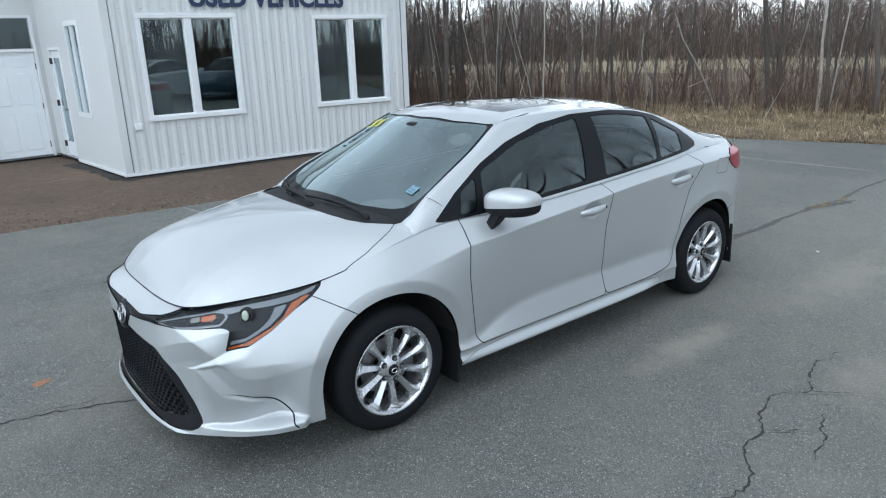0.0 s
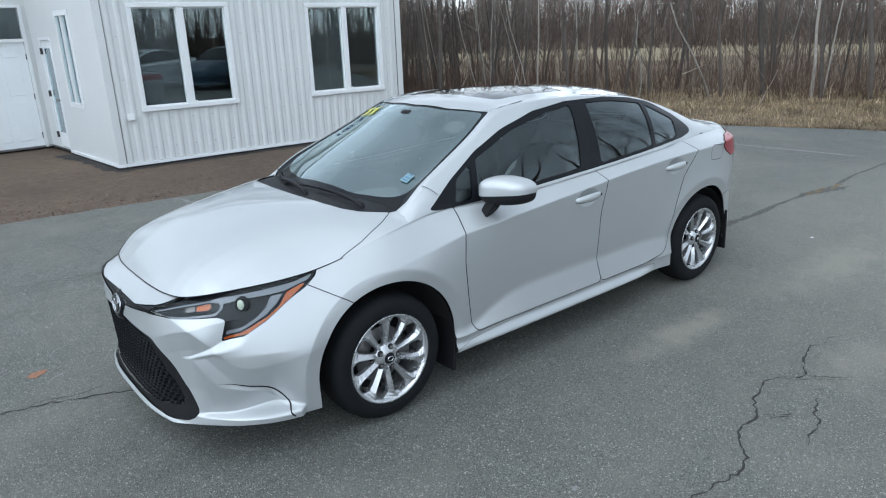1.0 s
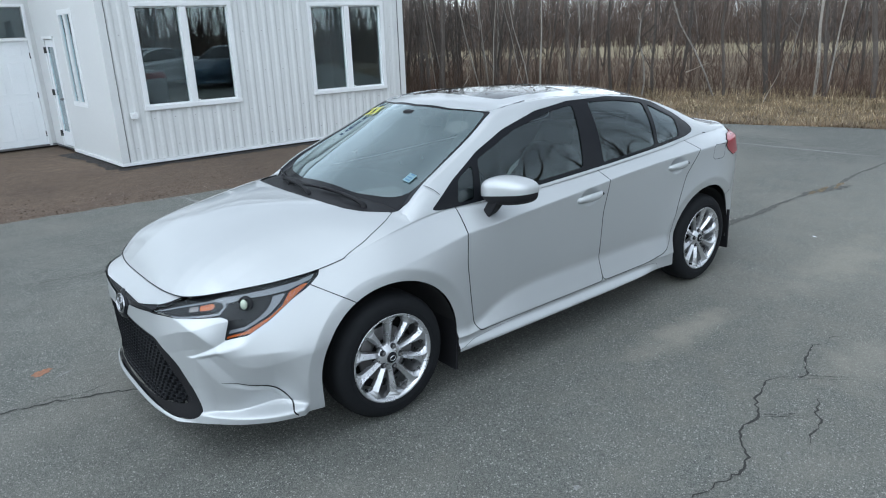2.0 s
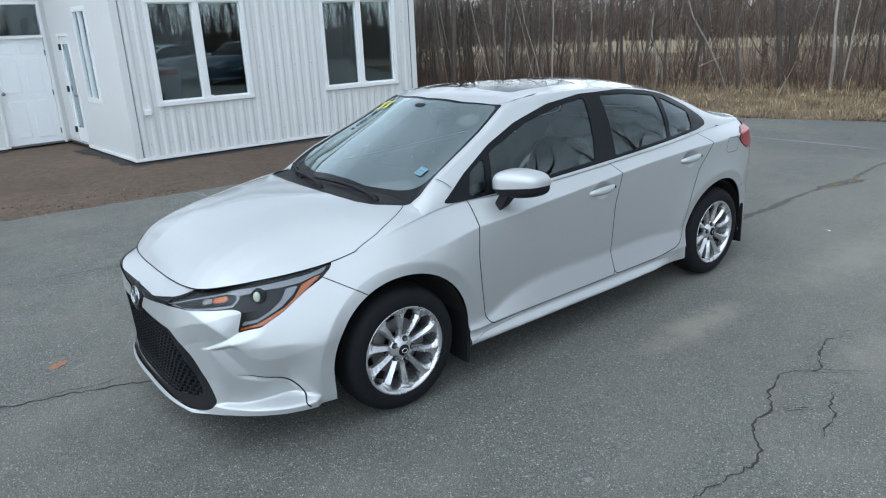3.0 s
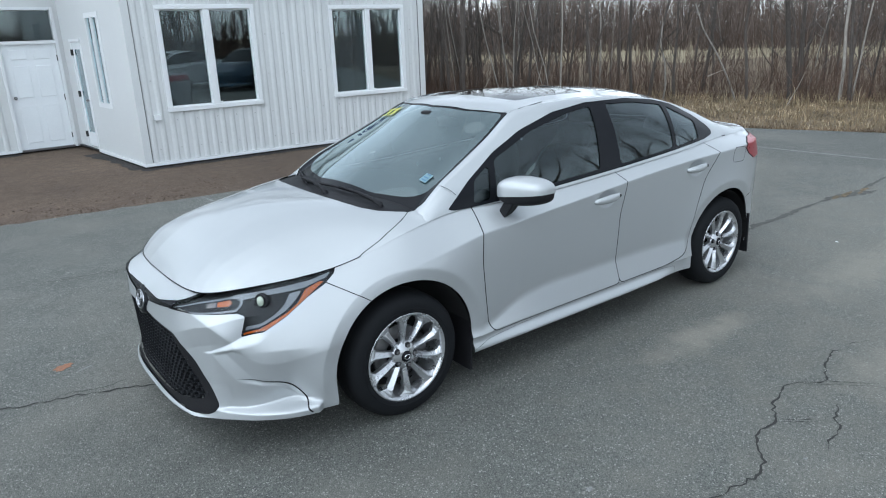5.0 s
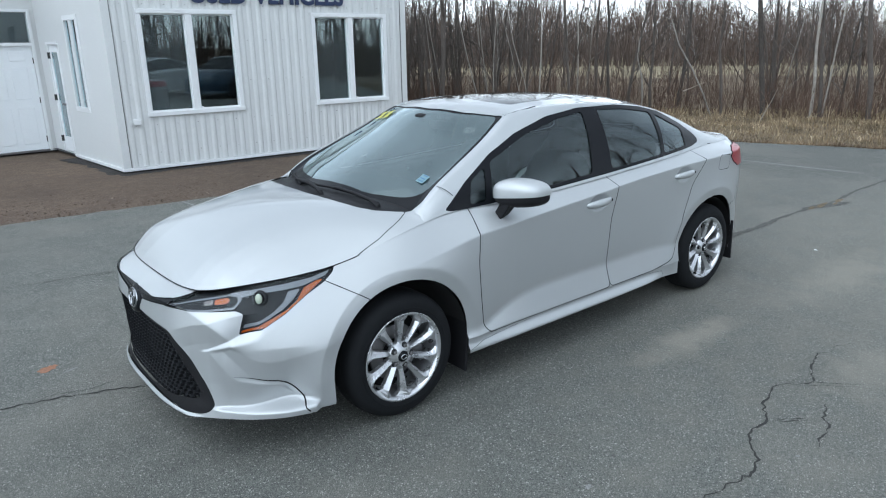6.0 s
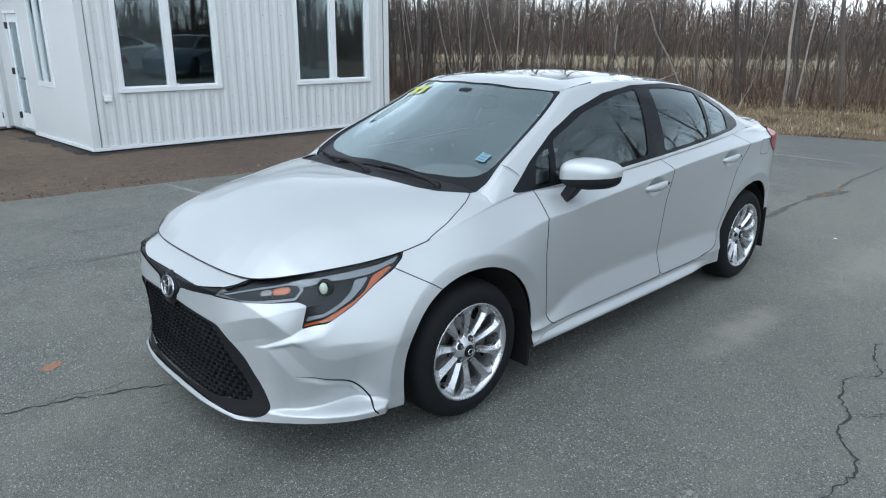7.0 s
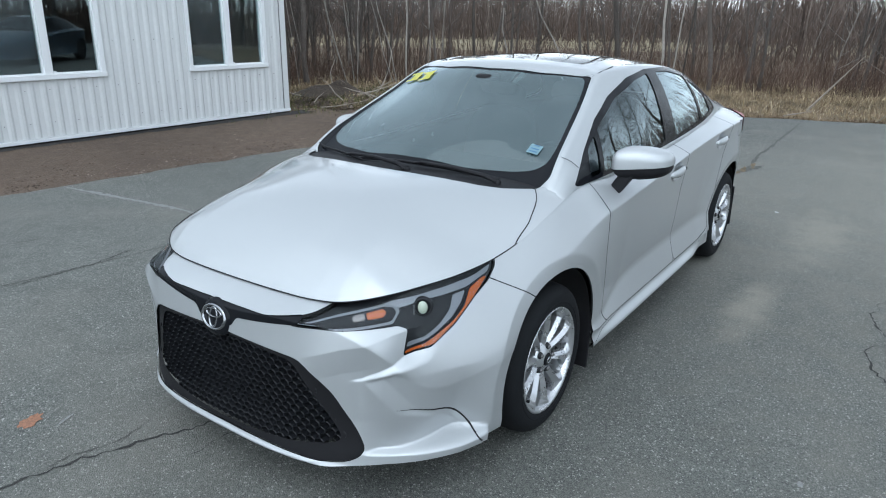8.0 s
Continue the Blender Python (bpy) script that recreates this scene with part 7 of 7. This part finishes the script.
for k, row in enumerate(((-9.20, -9.95, 0.19, -0.16, 0.017, 5.0, BIRCH, PALE), (-9.32, -9.83, 0.10, -0.09, 0.014, 5.0, BIRCH, PALE), (-9.36, -9.79, -0.02, 0.02, 0.013, 4.0, BIRCH, "thin upright pale birch"),
                         (-10.07, -9.09, 0.17, -0.17, 0.015, 4.5, BIRCH, PALE), (-10.03, -9.14, 0.21, -0.21, 0.011, 3.2, BIRCH, PALE), (-10.22, -8.92, 0.0, 0.0, 0.022, 6.0, BIRCH, "tall upright pale birch"),
                         (-8.31, -10.72, 0.10, -0.08, 0.013, 3.5, BIRCH, PALE), (-8.52, -10.54, 0.17, -0.14, 0.013, 3.2, BIRCH, PALE), (-11.79, -6.97, 0.02, -0.03, 0.024, 1.9, BIRCH, "pale broken birch stub"),
                         (-12.70, -5.55, 0.26, -0.41, 0.021, 2.3, BIRCH, "pale snapped birch trunk leaning among brush"), (-13.63, -3.62, 0.01, -0.03, 0.036, 6.5, BIRCH, "stout pale birch trunk"),
                         (-13.68, -3.40, -0.05, 0.06, 0.020, 6.5, BIRCH, "slim pale birch beside a stouter one"), (-13.20, -4.52, 0.05, -0.10, 0.070, 7.0, TRUNK, GREY), (-14.05, -2.55, 0.04, -0.11, 0.062, 7.0, TRUNK, GREY),
                         (-8.43, -10.60, 0.01, 0.0, 0.070, 7.0, TRUNK, GREY), (-11.37, -7.56, 0.045, -0.06, 0.042, 7.0, TRUNK, GREY), (-12.80, -5.35, 0.03, -0.06, 0.036, 6.5, TRUNK, GREY), (-10.75, -8.35, 0.06, -0.07, 0.040, 6.5, TRUNK, GREY))):
    leaning_tree(*row, 300 + k)
# trees across the lot, behind the place from which it is seen
BIG = tagged(bare_tree(51, 11.0, 0.13, TRUNK, 0.05, 34, 7, 0.16, 1.2), "large bare tree across the lot", "tree", "trees across the lot")
first = True
for x, y, s in ((-12.5, 9.0, 1.0), (-15, 6.0, 1.1), (-9.5, 12.5, 0.95), (-14.0, 12.5, 1.2), (-18, 9.5, 1.2), (-6.0, 15.0, 1.1), (-2.5, 17.0, 1.2), (2.5, 18.0, 1.1), (8, 16.5, 1.2), (-20, 15, 1.3), (13, 12, 1.2), (-10.5, 17.5, 1.2)):
    m = Matrix.Translation((x, y, -0.05)) @ pose(0, 0, 0, 0, 0, tr.uniform(0, 360))
    if first:
        BIG.matrix_world = m
        first = False
    else:
        copy_thing(BIG, m)


def stems(name, count, place, height, radius, mat, label, category, seed, twigs=3, lean=0.15, seg=3):
    """Thin upright stems with side shoots, as one mesh."""
    r = random.Random(seed)
    verts, faces = [], []
    for _ in range(count):
        x, y, hs = place(r)
        h = r.uniform(*height) * hs
        d = Vector((r.uniform(-lean, lean), r.uniform(-lean, lean), 1))
        r0 = r.uniform(*radius)
        pts = stem_path(r, Vector((x, y, -0.06)), d, h, 3, lean * 0.8)
        limb(verts, faces, pts, [r0, r0 * 0.8, r0 * 0.55, r0 * 0.2], seg)
        for _ in range(twigs):
            j = r.randint(0, 2)
            q = pts[j].lerp(pts[j + 1], r.random())
            e = stem_path(r, q, d + Vector((r.uniform(-0.9, 0.9), r.uniform(-0.9, 0.9), r.uniform(-0.2, 0.4))), h * r.uniform(0.15, 0.35), 2, 0.25)
            limb(verts, faces, e, [r0 * 0.5, r0 * 0.35, r0 * 0.12], 3)
    return tagged(solid(name, verts, faces, mat), label, category, kind="stuff")


def brush_place(r):
    base, out = along_edge(r.uniform(-9, 22))
    p = base + out * (4.4 + abs(r.gauss(0, 2.6)))
    if p.x > -5.3:
        p.x = -5.3 - r.random() * 6
    return p.x, p.y, r.uniform(0.6, 1.15)


def sapling_place(r):
    base, out = along_edge(r.uniform(-9, 23))
    p = base + out * (6.0 + r.random() * 18)
    if p.x > -5.6:
        p.x = -5.6 - r.random() * 7
        p.y -= 2
    return p.x, p.y, 1.0


def far_place(r):
    a = math.radians(r.uniform(-178, -102))
    d = 50 + 36 * r.random() ** 1.4
    return 3 + d * math.cos(a), 3 + d * math.sin(a), (0.62 + 0.38 * (d - 50) / 36) * (0.74 + 0.26 * min(1.0, max(0.0, (a + 2.85) / 0.2))) * (1 + 0.16 * math.sin(a * 31) + 0.1 * math.sin(a * 83))


def mid_place(r):
    a = math.radians(r.uniform(-178, -106))
    d = 19 + 14 * r.random()
    return 3 + d * math.cos(a), 3 + d * math.sin(a), 0.7 + 0.5 * (0.5 + 0.5 * math.sin(a * 23))


def ring_place(r):
    a = math.radians(r.uniform(-10, 200))
    d = r.uniform(26, 40)
    return d * math.cos(a), 3 + d * math.sin(a), 1.0


stems("brush", 8000, brush_place, (0.4, 1.1), (0.003, 0.0065), BRUSH, "tangled reddish-brown brush at the wood's edge", "brush", 61, 5, 0.34)
stems("saplings", 1150, sapling_place, (1.4, 4.2), (0.005, 0.014), FARWOOD, "crowd of thin bare saplings", "saplings", 62, 9, 0.20)
stems("far_wood", 5600, far_place, (4.2, 6.8), (0.022, 0.044), FARWOOD, "distant bare wood beyond the field", "wood", 63, 8, 0.15)
stems("thicket", 1100, mid_place, (0.7, 1.7), (0.004, 0.010), BRUSH, "thin bare brown thicket before the field", "brush", 65, 8, 0.30)
stems("wood_across", 1100, ring_place, (3.0, 6.5), (0.03, 0.07), FARWOOD, "bare wood round the lot", "wood", 64, 9, 0.12)


def hedge_place(r):
    a = math.radians(r.uniform(20, 178))
    d = r.uniform(21, 27)
    return d * math.cos(a), 3 + d * math.sin(a), 1.0


stems("hedge_across", 2600, hedge_place, (1.3, 2.9), (0.02, 0.045), BRUSH, "dense dark brush round the far side of the lot", "brush", 66, 5, 0.22)


def field():
    verts, faces, n = [], [], 28
    for i in range(n + 1):
        a = math.radians(-178 + 84 * i / n)
        for d, z in ((37 + 1.5 * math.sin(i * 1.7), -0.05), (42, 0.0), (52, 0.04), (90, 0.1)):
            verts.append((3 + d * math.cos(a), 3 + d * math.sin(a), z))
    for i in range(n):
        for k in range(3):
            q = i * 4 + k
            faces.append((q, q + 1, q + 5, q + 4))
    return tagged(solid("field", verts, faces, FIELD, smooth=True), "pale straw-coloured field beyond the trees", "field", kind="structure")


field()


def blades(name, count, place, length, mat, label, seed, flat=0.5):
    """Bent grass blades as one mesh."""
    r = np.random.RandomState(seed)
    V, F = [], []
    pr = random.Random(seed)
    for _ in range(count):
        x, y, h = place(pr)
        ln = pr.uniform(*length) * h
        a, lean = pr.uniform(0, 6.283), pr.uniform(0.25, 1.0) * flat * 2
        w = pr.uniform(0.0025, 0.007)
        dx, dy = math.cos(a), math.sin(a)
        b = len(V)
        sx, sy = -dy * w, dx * w
        m = 0.5 * ln * min(1.0, lean * 0.7)
        V += [(x - sx, y - sy, -0.04), (x + sx, y + sy, -0.04), (x + dx * m - sx * 0.7, y + dy * m - sy * 0.7, ln * 0.55 * (1.1 - lean * 0.5)), (x + dx * m + sx * 0.7, y + dy * m + sy * 0.7, ln * 0.55 * (1.1 - lean * 0.5)),
              (x + dx * ln * lean * 0.9, y + dy * ln * lean * 0.9, ln * max(0.12, 0.95 - lean * 0.7))]
        F += [(b, b + 1, b + 3, b + 2), (b + 2, b + 3, b + 4)]
    return tagged(solid(name, V, F, mat), label, "grass", kind="stuff")


def grass_place(r):
    base, out = along_edge(r.uniform(-1.0, 20))
    t = r.random() ** 0.9
    p = base + out * (0.02 + 6.4 * t)
    k = noise.noise(Vector((p.x * 0.9, p.y * 0.9, 3))) + 0.6 * noise.noise(Vector((p.x * 3.1, p.y * 3.1, 8)))
    return p.x + r.gauss(0, 0.03), p.y + r.gauss(0, 0.03), max(0.22, (0.5 + 0.75 * t) * (1 + 1.5 * k))


def rank_place(r):
    base, out = along_edge(r.uniform(0.5, 20))
    p = base + out * (1.5 + 4.5 * r.random())
    return p.x, p.y, 1.0


def moss_place(r):
    return r.gauss(-7.0, 1.3), r.gauss(-7.9, 0.8), r.uniform(0.5, 1.0)


def earth_mound(x, y, rx, ry, h, seed):
    """A low uneven heap of soil and roots."""
    verts, faces, n, m = [], [], 28, 9
    for i in range(m + 1):
        for j in range(n):
            a, t = 2 * math.pi * j / n, i / m
            px, py = x + rx * t * math.cos(a), y + ry * t * math.sin(a)
            k = noise.noise(Vector((px * 1.7, py * 1.7, seed))) + 0.5 * noise.noise(Vector((px * 5, py * 5, seed)))
            verts.append((px, py, -0.05 + h * (math.cos(t * math.pi) * 0.5 + 0.5) * (1 + 0.7 * k) + (0.04 * k if 0 < i < m else 0)))
    for i in range(m):
        for j in range(n):
            faces.append((i * n + j, (i + 1) * n + j, (i + 1) * n + (j + 1) % n, i * n + (j + 1) % n))
    tagged(solid("earth_mound", verts, faces, DARK_SOIL, smooth=True), "low mound of dark soil and roots behind the building", "mound")


earth_mound(-7.2, -8.6, 1.5, 1.1, 0.22, 4)
earth_mound(-9.2, -7.6, 1.6, 1.0, 0.18, 9)
scatter("rubble", 260, lambda r: (r.gauss(-6.6, 0.8), r.gauss(-7.7, 0.6), 0.0), STONES, (0.03, 0.10), "grey stones and clods behind the building's corner", "rubble", 22, 0.7)
blades("dry_grass", 52000, grass_place, (0.07, 0.26), STRAW, "matted dry straw-coloured grass beside the lot", 71, 1.15)
blades("grass_litter", 16000, grass_place, (0.10, 0.34), LITTER, "flattened brown grass and dead leaves", 74, 1.9)
def edge_place(r):
    base, out = along_edge(r.uniform(0.0, 20))
    p = base + out * abs(r.gauss(-0.02, 0.13))
    return p.x, p.y, r.uniform(0.5, 1.3)


blades("edge_litter", 7000, edge_place, (0.05, 0.16), LITTER, "dark flattened leaves and grass along the asphalt edge", 75, 1.7)
blades("tall_weeds", 700, rank_place, (0.25, 0.7), STRAW, "tall dead weed stalks", 72, 0.45)
blades("mossy_grass", 5200, moss_place, (0.06, 0.16), GREENISH, "short greenish grass behind the building's corner", 73, 0.5)


def dead_stalk(x, y, length, az, lean, radius, label, mat=None, bend=0.16, z=0.0):
    r = random.Random(int(abs(x * 91 + y * 37)))
    d = Vector((math.cos(az) * math.sin(lean), math.sin(az) * math.sin(lean), math.cos(lean)))
    pts = stem_path(r, Vector((x, y, z)), d, length, 7, bend)
    v, f = [], []
    limb(v, f, pts, [radius * (1 - 0.75 * i / 7) * r.uniform(0.85, 1.15) for i in range(8)], 6)
    tagged(solid("fallen_branch", v, f, mat or DEADWOOD, smooth=True), label, "branch")


dead_stalk(-12.0, -4.0, 0.8, 2.4, 0.5, 0.014, "pale broken stick leaning in the grass")
dead_stalk(-10.4, 1.25, 0.7, 0.6, 1.1, 0.012, "pale broken stick leaning in the grass")
dead_stalk(-10.6, -1.0, 0.6, 1.0, 0.3, 0.012, "pale broken stick standing in the grass", STRAW)
dead_stalk(-9.9, -2.6, 0.7, 3.6, 0.9, 0.012, "pale broken stick lying in the grass", STRAW)
dead_stalk(-10.1, -0.2, 0.5, 1.9, 1.35, 0.014, "pale broken stick lying in the grass")
dead_stalk(-12.35, -6.15, 0.55, 2.15, 1.2, 0.016, "pale broken branch leaning among brush", None, 0.05, 0.55)
for k in range(14):
    dead_stalk(-7.0 + 1.6 * math.sin(k * 2.4), -7.9 + 0.7 * math.cos(k * 1.7), 0.5 + 0.09 * k, k * 1.3, 1.15 + 0.05 * (k % 6), 0.010 + 0.002 * (k % 5), "grey branch lying behind the building's corner")
dead_stalk(-11.25, 0.03, 1.32, 1.67, 0.62, 0.022, "pale broken pole leaning in the grass", None, 0.02)
dead_stalk(-6.4, -8.6, 0.9, 1.0, 1.4, 0.02, "grey branch lying behind the building's corner")
dead_stalk(-7.0, -8.0, 1.2, 2.6, 1.45, 0.025, "grey branch lying behind the building's corner")
